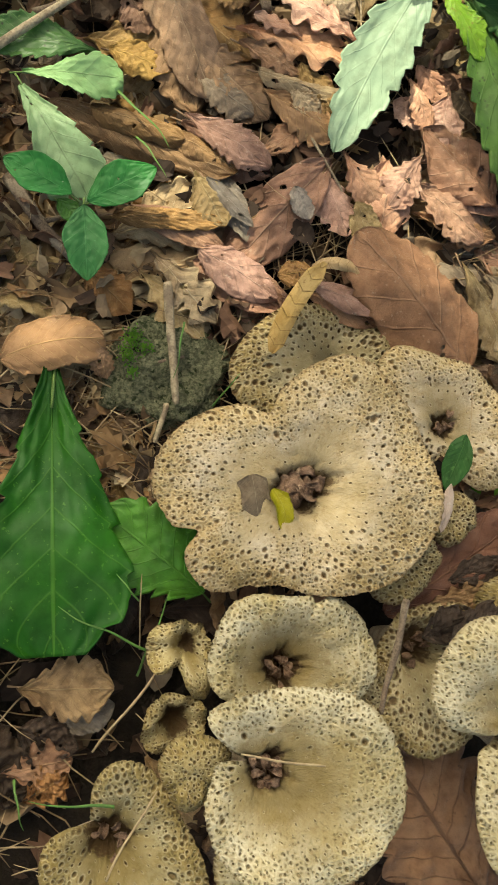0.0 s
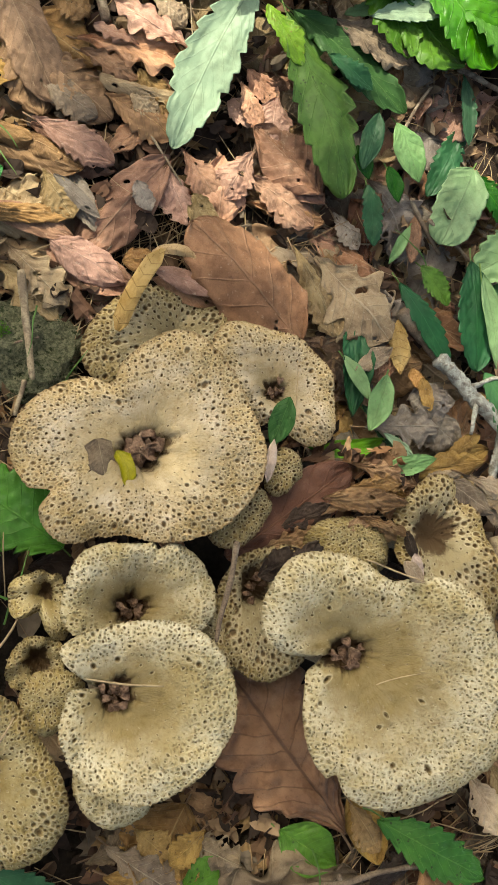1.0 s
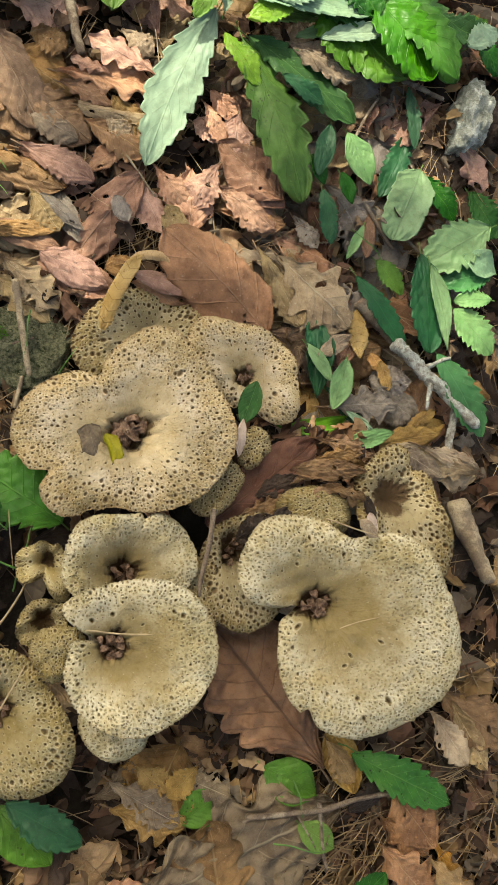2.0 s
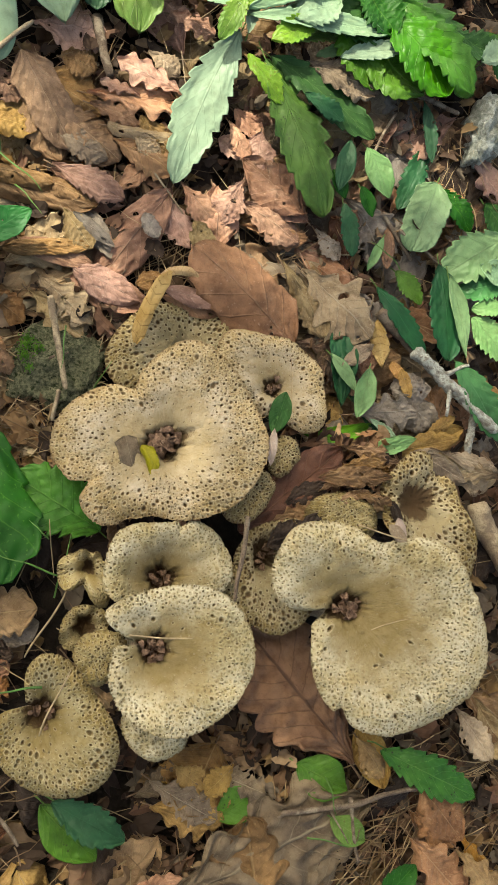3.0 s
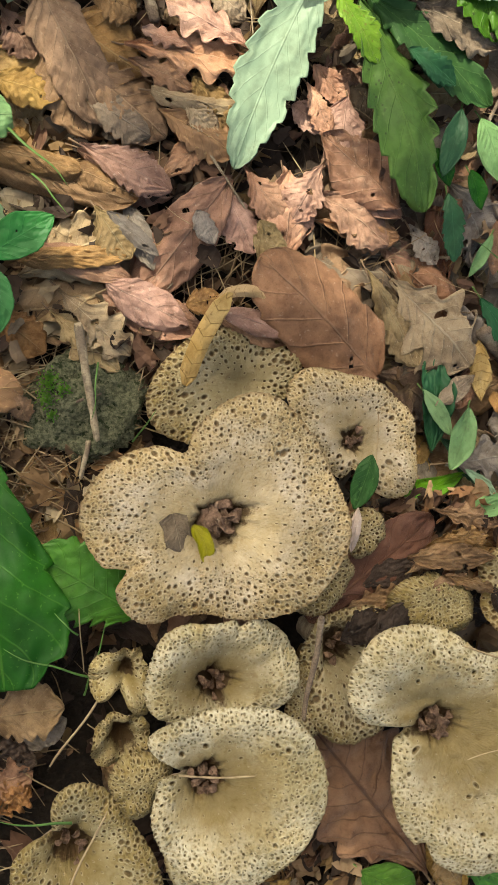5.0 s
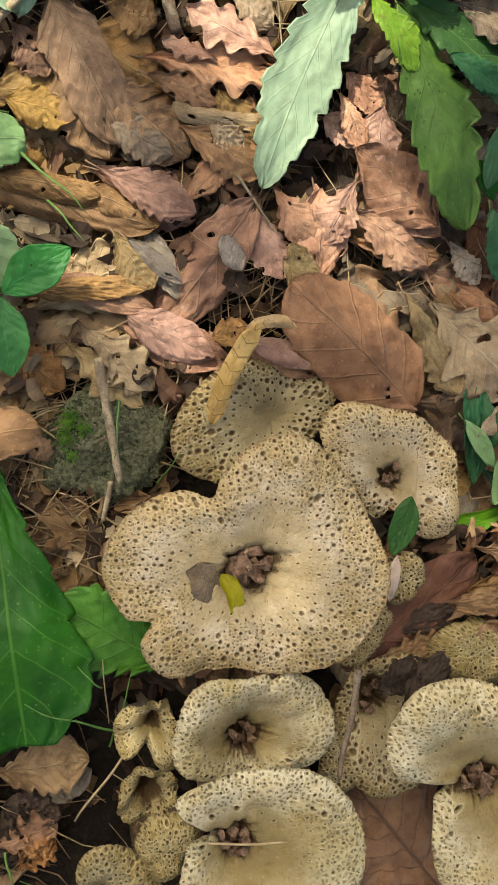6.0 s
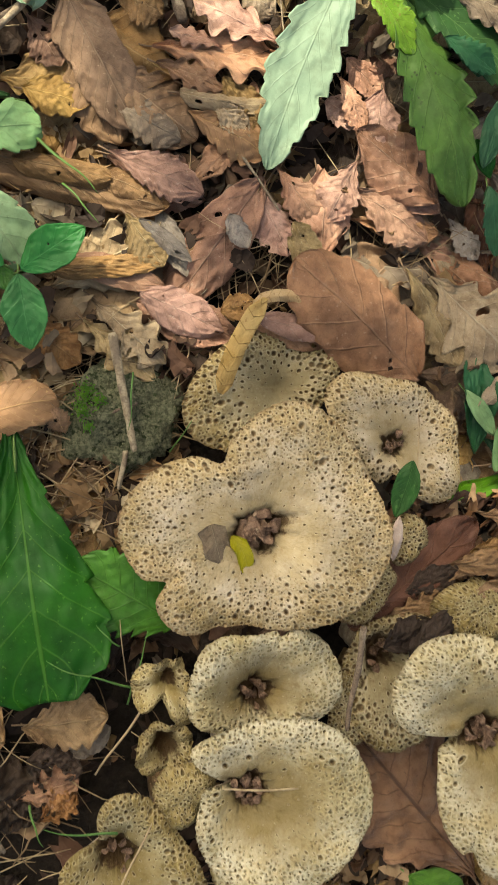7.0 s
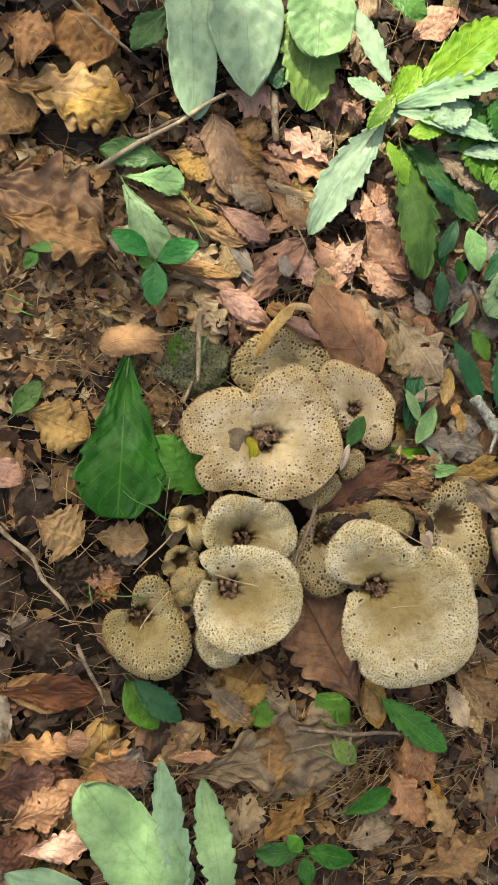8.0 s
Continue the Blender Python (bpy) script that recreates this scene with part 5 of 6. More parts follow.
leaf((0.0667, 0.3122, 0.0370), (0.0163, 0.3733, 0.0270), 0.0224, 'sawtooth', 'pale', cup=0.4, into=rosette)
leaf((0.0707, 0.2932, 0.0370), (0.0319, 0.3113, 0.0270), 0.0179, 'sawtooth', 'pale', cup=0.4, into=rosette)
leaf((0.0755, 0.2946, 0.0370), (0.1723, 0.3534, 0.0320), 0.0267, 'sawtooth', 'pale', cup=0.4, into=rosette)
leaf((0.0773, 0.2915, 0.0340), (0.1802, 0.3000, 0.0270), 0.0201, 'sawtooth', 'pale', cup=0.4, into=rosette)
leaf((0.0921, 0.3124, 0.0320), (0.1623, 0.4034, 0.0320), 0.0447, 'sawtooth', 'lime', cup=0.35, into=rosette)
leaf((0.0715, 0.2948, 0.0340), (0.0895, 0.3375, 0.0320), 0.0267, 'sawtooth', 'lime', cup=0.35, into=rosette)
leaf((0.0554, 0.3946, 0.0220), (0.0908, 0.3907, 0.0220), 0.0272, 'sawtooth', 'fresh', cup=0.35, into=sprout)
leaf((0.0735, 0.3042, 0.0370), (0.0567, 0.2708, 0.0319), 0.0178, 'sawtooth', 'lime', cup=0.35, into=rosette)
leaf((0.0891, 0.3822, -0.0020), (0.1256, 0.4218, -0.0020), 0.0329, 'oval', 'pink', cup=-0.4)
leaf((0.1487, 0.2810, -0.0020), (0.1828, 0.3075, -0.0020), 0.0329, 'oak', 'red', cup=-0.4)
leaf((0.0018, 0.0004, 0.0300), (0.0072, -0.0193, 0.0300), 0.0135, 'strip', 'drab', cup=-0.3, stalk=0, ragged=0.05, crumple=0.03, on='lying in the largest cap', name='leaf_scrap')
leaf((0.0121, -0.0048, 0.0310), (0.0193, -0.0232, 0.0320), 0.0095, 'broad', 'olive', cup=0.9, bend=0.10, stalk=0, crumple=0.03, on='lying in the largest cap', name='leaf_scrap')
stick('stick', (-0.1518, 0.1863, 0.0020), (-0.0637, 0.2733, 0.0140), 0.0045, PALE_WOOD, 'thin pale twig across the litter', twigs=1, sag=0.002, seed=3)
stick('stick', (-0.1304, 0.2225, -0.0036), (-0.0881, 0.2527, 0.0020), 0.0041, TWIG, 'thin grey twig in the litter', seed=5)
stick('stick', (-0.1305, 0.1369, -0.0100), (-0.0920, 0.0999, -0.0100), 0.0069, TWIG, 'brown twig under seedling leaves', seed=7, twigs=1)
stick('stick', (-0.0454, 0.0940, -0.0020), (-0.0330, 0.0340, -0.0040), 0.0049, PALE_WOOD, 'short pale weathered stick lying on the stone', seed=9, sag=0.002)
stick('stick', (-0.0376, 0.0343, -0.0080), (-0.0405, 0.0142, -0.0100), 0.0032, PALE_WOOD, 'short pale weathered stick end', seed=11, sag=0.002)
stick('stick', (-0.0520, 0.0502, -0.0060), (-0.0318, 0.0588, -0.0060), 0.0024, TWIG, 'small brown twig on the stone', seed=12, sag=0.001)
stick('stick', (0.1899, 0.1094, -0.0169), (0.2242, 0.0796, -0.0239), 0.0095, TWIG, 'brown barked branch under litter leaves', seed=53, sag=0.001, lumps=0.15)
stick('stick', (0.2170, 0.0810, -0.0170), (0.2842, 0.0244, -0.0177), 0.0107, LICHEN_BARK, 'grey-white branch covered in lichen', seed=13, sag=0.003, knobs=0.7, lumps=0.3, n=44, twigs=2)
stick('stick', (0.2703, 0.0402, -0.0260), (0.2596, -0.0043, -0.0235), 0.0063, LICHEN_BARK, 'forked branch end covered in lichen', seed=15, sag=0.002, knobs=0.7, lumps=0.3, n=36, twigs=1)
stick('stick', (0.2637, -0.0300, -0.0165), (0.2839, -0.0880, -0.0080), 0.0156, PALE_WOOD, 'thick grey-brown barkless stick', seed=17, sag=0.003)
stick('stick', (0.0755, -0.0474, 0.0440), (0.0671, -0.0975, 0.0460), 0.0033, TWIG, 'thin greenish twig leaning between caps', seed=19, sag=0.004)
stick('stick', (0.1099, -0.2308, -0.0004), (0.2081, -0.2207, 0.0028), 0.0035, TWIG, 'thin arched grey twig', seed=21, sag=0.006, twigs=1, taper=0.8)
stick('stick', (0.0775, -0.2536, -0.0040), (0.1166, -0.2296, -0.0005), 0.0032, TWIG, 'thin arched grey twig end', seed=23, sag=0.003)
stick('stick', (0.1562, -0.2238, 0.0011), (0.1626, -0.2646, -0.0020), 0.0028, TWIG, 'thin dark side twig end', seed=25, sag=0.003)
stick('stick', (-0.1769, -0.1044, -0.0060), (-0.0956, -0.1708, -0.0078), 0.0041, PALE_WOOD, 'thin pale dry plant stem', seed=27, sag=0.01)
stick('stick', (-0.0828, -0.1958, -0.0059), (-0.0497, -0.2394, -0.0021), 0.0037, TWIG, 'thin dark twig lying in litter', seed=29)
stick('stick', (-0.0238, 0.2931, 0.0020), (-0.0118, 0.2512, -0.0002), 0.0078, TWIG, 'short stub of brown branch', seed=31, sag=0.002)
stick('stick', (-0.2038, 0.3190, 0.0020), (-0.1472, 0.2897, 0.0020), 0.0032, PALE_WOOD, 'thin pale dry plant stem', seed=33)
stick('stick', (0.1926, 0.1835, -0.0105), (0.2200, 0.1538, -0.0225), 0.0039, TWIG, 'thin brown twig among green leaves', seed=35)
stick('stick', (0.2045, 0.1711, -0.0107), (0.2549, 0.1457, -0.0239), 0.0028, TWIG, 'thin brown twig among green leaves', seed=37)
stick('stick', (0.1754, 0.2114, -0.0072), (0.1990, 0.2567, 0.0006), 0.0025, TWIG, 'thin grey twig among green leaves', seed=39)
stick('stick', (0.2180, 0.2739, -0.0000), (0.2511, 0.2655, -0.0004), 0.0042, TWIG, 'short brown twig among leaves', seed=41)
stick('stick', (0.0088, 0.2075, -0.0036), (0.0404, 0.1612, -0.0040), 0.0018, PALE_WOOD, 'thin pale dry plant stem', seed=43)
stick('stick', (0.0341, 0.2707, 0.0119), (0.0403, 0.2371, 0.0071), 0.0010, PALE_WOOD, 'thin straight pale straw', seed=45, sag=0.001)
needle((0.0041, -0.1151, 0.0600), (0.0397, -0.1174, 0.0600), 0.0014, 'yellow dry needle lying on a round cap', seed=200)
needle((-0.0419, -0.1684, 0.0500), (-0.0261, -0.1342, 0.0480), 0.0014, 'dry brown needle lying on a lobed cap', seed=201)
needle((0.1291, -0.0533, 0.0850), (0.1584, -0.0620, 0.0880), 0.0013, "pale needle lying along a cap's rim", seed=202)
needle((0.1445, -0.1136, 0.0660), (0.1667, -0.1071, 0.0700), 0.0008, 'thin pale needle on a large cap', seed=203)
needle((0.1089, 0.0564, 0.0240), (0.1094, 0.0224, 0.0240), 0.0009, 'thin dark stalk lying on a cap', seed=204)
blade_of_grass((-0.0829, 0.1869, 0.0020), (-0.0530, 0.1616, 0.0020), 0.0023, 0.0040, 205)
blade_of_grass((-0.0409, -0.1454, 0.0320), (-0.0762, -0.1508, 0.0120), 0.0021, 0.0040, 206)
blade_of_grass((-0.0329, -0.0837, 0.0080), (-0.0756, -0.0677, 0.0120), 0.0018, 0.0040, 207)
blade_of_grass((-0.0839, -0.1473, -0.0080), (-0.0765, -0.1676, -0.0039), 0.0018, 0.0040, 208)
blade_of_grass((-0.0400, -0.0618, 0.0120), (-0.0518, -0.0508, 0.0120), 0.0013, 0.0040, 209)
blade_of_grass((-0.0159, 0.0343, 0.0020), (-0.0058, 0.0507, 0.0120), 0.0013, 0.0040, 210)
blade_of_grass((-0.2001, 0.0678, -0.0080), (-0.1752, 0.0612, -0.0040), 0.0023, 0.0040, 211)
blade_of_grass((-0.1953, 0.0569, -0.0080), (-0.1714, 0.0549, -0.0040), 0.0023, 0.0040, 212)
blade_of_grass((-0.0712, 0.1681, -0.0040), (-0.0523, 0.1480, -0.0020), 0.0017, 0.0040, 213)
blade_of_grass((0.2100, 0.1436, -0.0220), (0.1773, 0.1558, -0.0017), 0.0021, 0.0040, 214)
blade_of_grass((0.1403, -0.2110, -0.0022), (0.1458, -0.2343, 0.0038), 0.0016, 0.0040, 215)
blade_of_grass((0.1270, -0.2467, 0.0000), (0.1599, -0.2516, 0.0040), 0.0016, 0.0040, 216)
blade_of_grass((-0.0348, 0.0742, 0.0020), (-0.0370, 0.0446, 0.0040), 0.0013, 0.0040, 217)
blade_of_grass((-0.0350, -0.0973, -0.0060), (-0.0258, -0.0557, 0.0060), 0.0016, 0.0040, 218)
needle((-0.0510, -0.1323, -0.0040), (-0.0283, -0.0920, 0.0120), 0.0018, 'dry grass straw leaning beside small caps', seed=219)
needle((-0.0356, -0.0847, -0.0040), (-0.0400, -0.0496, 0.0080), 0.0010, 'dry grass straw leaning beside small caps', seed=220)
stone("stone", (-0.0403, 0.0520, -0.0240), (0.0303, 0.0281, 0.022), 10, MOSSY_STONE, "grey-green mossy stone set in the soil", 4)
stone("stone", (0.2785, 0.2600, -0.0129), (0.0151, 0.0280, 0.024), -15, LICHEN_STONE, "pale lichen-grey stone among leaves", 9)
crowd = plant('green_plant', 'spreading oak seedling with many toothed leaves', (0.1628, 0.3473, -0.0200))
leaf((0.1463, 0.3149, 0.0220), (0.1745, 0.2622, 0.0153), 0.0417, 'sawtooth', 'deep', cup=0.3, into=crowd)
leaf((0.1840, 0.3193, 0.0260), (0.2320, 0.2659, 0.0176), 0.0518, 'sawtooth', 'fresh', cup=0.3, into=crowd)
leaf((0.1614, 0.3313, 0.0280), (0.1881, 0.3023, 0.0260), 0.0410, 'sawtooth', 'green', cup=0.3, into=crowd)
leaf((0.2369, 0.3154, 0.0200), (0.2815, 0.3028, 0.0160), 0.0313, 'sawtooth', 'green', cup=0.3, into=crowd)
leaf((0.2584, 0.2950, 0.0220), (0.2830, 0.3132, 0.0220), 0.0207, 'sawtooth', 'pale', cup=0.3, into=crowd)
leaf((0.1075, 0.2925, 0.0370), (0.1406, 0.3118, 0.0370), 0.0302, 'sawtooth', 'pale', cup=0.3, into=crowd)
leaf((0.1226, 0.2758, 0.0160), (0.1790, 0.2620, 0.0133), 0.0308, 'oak', 'drab', cup=-0.3, ragged=0.08)
leaf((0.1485, 0.2692, 0.0039), (0.1765, 0.2533, 0.0001), 0.0286, 'oak', 'red', cup=-0.4)
leaf((0.0933, -0.0646, 0.0230), (0.1184, -0.0500, 0.0270), 0.0198, 'scrap', 'dark', cup=-0.6, ragged=0.24, crumple=0.1, stalk=0, on='rotting between the caps')
leaf((0.1058, -0.0371, 0.0190), (0.1354, -0.0236, 0.0230), 0.0167, 'scrap', 'dark', cup=-0.6, ragged=0.24, crumple=0.1, stalk=0, on='rotting between the caps')
leaf((0.1728, -0.0348, 0.0370), (0.1784, -0.0511, 0.0370), 0.0077, 'scrap', 'dark', cup=-0.7, ragged=0.24, crumple=0.1, stalk=0, on='rotting between the caps')
leaf((0.1410, -0.0130, 0.0290), (0.1720, -0.0083, 0.0310), 0.0144, 'lobed', 'brown', cup=-0.7, ragged=0.32, crumple=0.2, stalk=0, on='rotting between the caps')
leaf((0.1955, -0.0038, 0.0330), (0.2282, -0.0215, 0.0330), 0.0195, 'scrap', 'drab', cup=-0.7, ragged=0.24, crumple=0.1, stalk=0, on='rotting on an old cap')
leaf((0.1520, -0.0526, 0.0780), (0.1626, -0.0623, 0.0780), 0.0092, 'oval', 'tan', cup=-0.9, ragged=0.05, stalk=0, on='stuck between two caps')
leaf((-0.0707, 0.2559, 0.0065), (-0.0347, 0.1978, -0.0060), 0.0309, 'broad', 'brown', cup=-0.5, ragged=0.12)
leaf((-0.0908, 0.2134, -0.0050), (-0.0574, 0.2076, -0.0056), 0.0220, 'scrap', 'ochre', cup=-0.4, ragged=0.25)
leaf((-0.0884, 0.2473, -0.0009), (-0.0719, 0.2254, -0.0051), 0.0204, 'oak', 'red', cup=-0.4)
leaf((0.0385, 0.2439, 0.0024), (-0.0092, 0.2602, 0.0071), 0.0256, 'lobed', 'pink', cup=-0.35)
leaf((0.0079, 0.2391, 0.0035), (-0.0192, 0.2448, 0.0046), 0.0124, 'lobed', 'pink', cup=-0.5)
leaf((-0.0252, 0.2300, 0.0017), (0.0093, 0.2202, -0.0020), 0.0189, 'lobed', 'red', cup=-0.4)
leaf((-0.0130, 0.2158, 0.0013), (0.0362, 0.2149, -0.0028), 0.0125, 'strip', 'tan', cup=-1.2, bend=-0.05)
leaf((0.0090, 0.2265, -0.0010), (0.0360, 0.1982, -0.0060), 0.0218, 'scrap', 'ochre', cup=-0.5, ragged=0.3, crumple=0.22)
leaf((0.0062, 0.2125, 0.0009), (0.0238, 0.1960, -0.0020), 0.0162, 'scrap', 'tan', cup=-0.5, ragged=0.3, crumple=0.22)
leaf((-0.0470, 0.2091, -0.0034), (-0.0116, 0.1943, -0.0060), 0.0252, 'oak', 'tan', cup=-0.4, ragged=0.15)
leaf((-0.0951, 0.1776, -0.0020), (-0.0463, 0.1707, -0.0020), 0.0196, 'broad', 'brown', cup=-1.4)
leaf((-0.0517, 0.1735, -0.0040), (-0.0164, 0.1615, -0.0060), 0.0214, 'broad', 'brown', cup=-1.1)
leaf((-0.0331, 0.1510, 0.0020), (-0.0051, 0.1319, -0.0040), 0.0120, 'scrap', 'grey', cup=-0.8)
leaf((0.0131, 0.1568, 0.0000), (0.0233, 0.1397, 0.0000), 0.0141, 'scrap', 'grey', cup=-0.4, ragged=0.2)
leaf((0.0387, 0.1840, -0.0040), (0.0649, 0.1526, -0.0060), 0.0231, 'oak', 'pink', cup=-0.4, ragged=0.2)
leaf((0.0818, 0.1895, -0.0020), (0.0656, 0.1566, -0.0040), 0.0251, 'oak', 'pink', cup=-0.4, ragged=0.2)
leaf((0.1289, 0.1704, -0.0040), (0.0819, 0.2067, -0.0036), 0.0369, 'oval', 'mauve', cup=-0.5, ragged=0.08)
leaf((0.0710, 0.2320, 0.0001), (0.0864, 0.2057, -0.0037), 0.0157, 'oak', 'pink', cup=-0.6)
leaf((0.0813, 0.1767, -0.0080), (0.1252, 0.1506, -0.0080), 0.0305, 'oak', 'red', cup=-0.4, ragged=0.2)
leaf((0.0470, 0.1547, 0.0000), (0.0615, 0.1331, 0.0020), 0.0162, 'scrap', 'tan', cup=-0.4, ragged=0.2, stalk=0)
leaf((-0.0319, 0.1160, -0.0060), (0.0127, 0.0971, -0.0060), 0.0234, 'oval', 'mauve', cup=-0.5)
leaf((-0.0558, 0.1111, -0.0080), (-0.0173, 0.0796, -0.0100), 0.0277, 'lobed', 'tan', cup=-0.3, ragged=0.3)
leaf((-0.0693, 0.1317, -0.0060), (-0.0184, 0.1193, -0.0060), 0.0171, 'oval', 'red', cup=-0.6)
leaf((0.1115, 0.1348, -0.0040), (0.1417, 0.0879, -0.0080), 0.0203, 'oak', 'tan', cup=-0.6, ragged=0.2)
leaf((-0.0899, 0.0993, -0.0120), (-0.0607, 0.0786, -0.0120), 0.0251, 'oak', 'red', cup=-0.4)
leaf((0.0126, 0.2720, 0.0040), (0.0352, 0.2592, 0.0030), 0.0215, 'oak', 'tan', cup=-0.4)
leaf((-0.0453, 0.2621, -0.0007), (-0.0213, 0.2548, -0.0016), 0.0245, 'oak', 'brown', cup=-0.4)
leaf((0.0953, 0.2286, -0.0026), (0.0931, 0.1961, -0.0080), 0.0255, 'scrap', 'pink', cup=-0.5, ragged=0.2)
leaf((0.0884, 0.1988, -0.0060), (0.1307, 0.1657, -0.0060), 0.0293, 'oval', 'mauve', cup=-0.5)
leaf((0.0270, 0.3042, 0.0040), (0.0595, 0.2930, 0.0040), 0.0214, 'lobed', 'pink', cup=-0.5)
leaf((-0.0637, 0.2812, 0.0000), (-0.0149, 0.2820, 0.0000), 0.0396, 'oak', 'pink', cup=-0.4)
leaf((-0.0733, 0.2518, -0.0021), (-0.0161, 0.2266, -0.0069), 0.0434, 'oak', 'brown', cup=-0.4)
leaf((-0.1147, -0.1383, -0.0160), (-0.0737, -0.1537, -0.0160), 0.0384, 'scrap', 'dark', cup=-0.4, ragged=0.3, crumple=0.25)
leaf((-0.0861, -0.1272, -0.0140), (-0.0572, -0.1325, -0.0140), 0.0221, 'scrap', 'dark', cup=-0.5, ragged=0.3, crumple=0.25)
leaf((-0.0788, -0.1583, -0.0140), (-0.0605, -0.1450, -0.0140), 0.0249, 'lobed', 'red', cup=-0.5, ragged=0.3, crumple=0.25)
leaf((-0.1374, -0.1981, -0.0156), (-0.0903, -0.2034, -0.0150), 0.0383, 'scrap', 'dark', cup=-0.4, ragged=0.3)
leaf((0.0640, -0.2032, -0.0050), (0.1003, -0.2192, -0.0033), 0.0262, 'lobed', 'drab', cup=-0.4, ragged=0.3, crumple=0.08)
leaf((0.0797, -0.2002, -0.0034), (0.0609, -0.2171, -0.0015), 0.0196, 'oak', 'ochre', cup=-0.4, ragged=0.25, crumple=0.06)
leaf((0.0267, -0.2083, -0.0065), (0.0686, -0.2331, -0.0043), 0.0296, 'lobed', 'drab', cup=-0.4, ragged=0.3, crumple=0.08)
leaf((0.0413, -0.1991, -0.0035), (0.0611, -0.2148, -0.0038), 0.0197, 'oak', 'ochre', cup=-0.4, ragged=0.3, crumple=0.06)
leaf((0.1989, -0.2361, -0.0042), (0.2325, -0.2601, -0.0040), 0.0295, 'lobed', 'red', cup=-0.5, ragged=0.3, crumple=0.2)
leaf((0.1771, -0.2319, -0.0043), (0.2049, -0.2132, -0.0019), 0.0163, 'scrap', 'dark', cup=-0.5, ragged=0.2)
moss((-0.0580, 0.0641, -0.0055), 0.0028, 120, 3)
moss((-0.0602, 0.0548, -0.0045), 0.0022, 80, 4)
moss((-0.0514, 0.0596, -0.0040), 0.0016, 50, 5)
moss((-0.0565, 0.0467, -0.0035), 0.0014, 40, 6)
leaf((0.0906, 0.0064, 0.0480), (0.0891, -0.0162, 0.0440), 0.0063, 'oval', 'flesh', cup=-0.5, stalk=0, ragged=0.1, on='on a broken cap', name='mushroom_fragment')
leaf((0.1588, -0.0483, 0.0750), (0.1628, -0.0600, 0.0750), 0.0082, 'oval', 'flesh', cup=-1.0, stalk=0, ragged=0.1, on='wedged between two caps', name='mushroom_fragment')
leaf((-0.0479, 0.1851, -0.0020), (0.0002, 0.1663, -0.0040), 0.0240, 'serrate', 'mauve', cup=-0.3, ragged=0.05)
leaf((-0.0395, 0.1536, 0.0000), (-0.0200, 0.1283, -0.0020), 0.0239, 'oak', 'tan', cup=-0.5, ragged=0.05)
leaf((-0.0767, 0.1235, -0.0020), (-0.0217, 0.1304, -0.0020), 0.0130, 'broad', 'brown', cup=-0.7, ragged=0.05, crumple=0.2)
leaf((0.2775, -0.0114, -0.0071), (0.2301, -0.0055, -0.0083), 0.0233, 'lobed', 'tan', cup=-0.5, ragged=0.1)
leaf((0.1945, -0.0081, 0.0051), (0.2297, 0.0049, -0.0068), 0.0163, 'scrap', 'tan', cup=-0.5, ragged=0.15, stalk=0, on='on the rim of an old cap')
leaf((0.1497, 0.0036, 0.0100), (0.1948, -0.0046, 0.0045), 0.0191, 'lobed', 'brown', crumple=0.2, cup=-0.4, ragged=0.32, on='behind an old cap')
leaf((0.1611, 0.0277, -0.0012), (0.2182, 0.0365, -0.0173), 0.0295, 'lobed', 'grey', cup=-0.3, ragged=0.1)
leaf((0.1778, -0.0004, -0.0020), (0.2535, 0.0176, -0.0189), 0.0197, 'oak', 'ochre', cup=-0.4, ragged=0.15)
leaf((0.1252, -0.0296, 0.0290), (0.1520, -0.0131, 0.0310), 0.0117, 'lobed', 'brown', crumple=0.2, cup=-0.8, ragged=0.32, stalk=0, on='frayed over an old cap')
leaf((0.1438, -0.0290, 0.0350), (0.1747, -0.0371, 0.0370), 0.0098, 'lobed', 'brown', crumple=0.2, cup=-0.9, ragged=0.32, stalk=0, on='frayed over an old cap')
leaf((0.1309, -0.0394, 0.0330), (0.1577, -0.0281, 0.0350), 0.0087, 'scrap', 'brown', crumple=0.2, cup=-0.9, ragged=0.32, stalk=0, on='frayed over an old cap')
leaf((0.1817, -0.0090, 0.0290), (0.1782, -0.0262, 0.0290), 0.0106, 'lobed', 'brown', crumple=0.2, cup=-0.7, ragged=0.32, stalk=0, on='frayed over an old cap')
leaf((0.1579, 0.1923, -0.0160), (0.1670, 0.1356, -0.0180), 0.0218, 'oval', 'rust', cup=-0.4)
leaf((0.1958, 0.1413, -0.0160), (0.1982, 0.1760, -0.0160), 0.0112, 'oval', 'red', cup=-0.4)
leaf((0.0822, 0.1607, -0.0100), (0.1331, 0.1560, -0.0120), 0.0260, 'oak', 'red', cup=-0.3, ragged=0.1)
leaf((0.1238, 0.1271, -0.0060), (0.1393, 0.0875, -0.0100), 0.0133, 'scrap', 'drab', cup=-0.5, stalk=0)
leaf((0.1876, 0.0880, -0.0160), (0.1757, 0.0607, -0.0180), 0.0154, 'oval', 'mauve', cup=-0.4, stalk=0)
leaf((0.2922, 0.2147, -0.0280), (0.2279, 0.1614, -0.0300), 0.0189, 'lobed', 'red', cup=-0.4, ragged=0.1)
leaf((0.1396, 0.1653, -0.0120), (0.1576, 0.1436, -0.0140), 0.0161, 'oak', 'grey', cup=-0.3)
leaf((0.1367, 0.2894, -0.0020), (0.1863, 0.2639, -0.0060), 0.0211, 'lobed', 'drab', cup=-0.3, ragged=0.1)
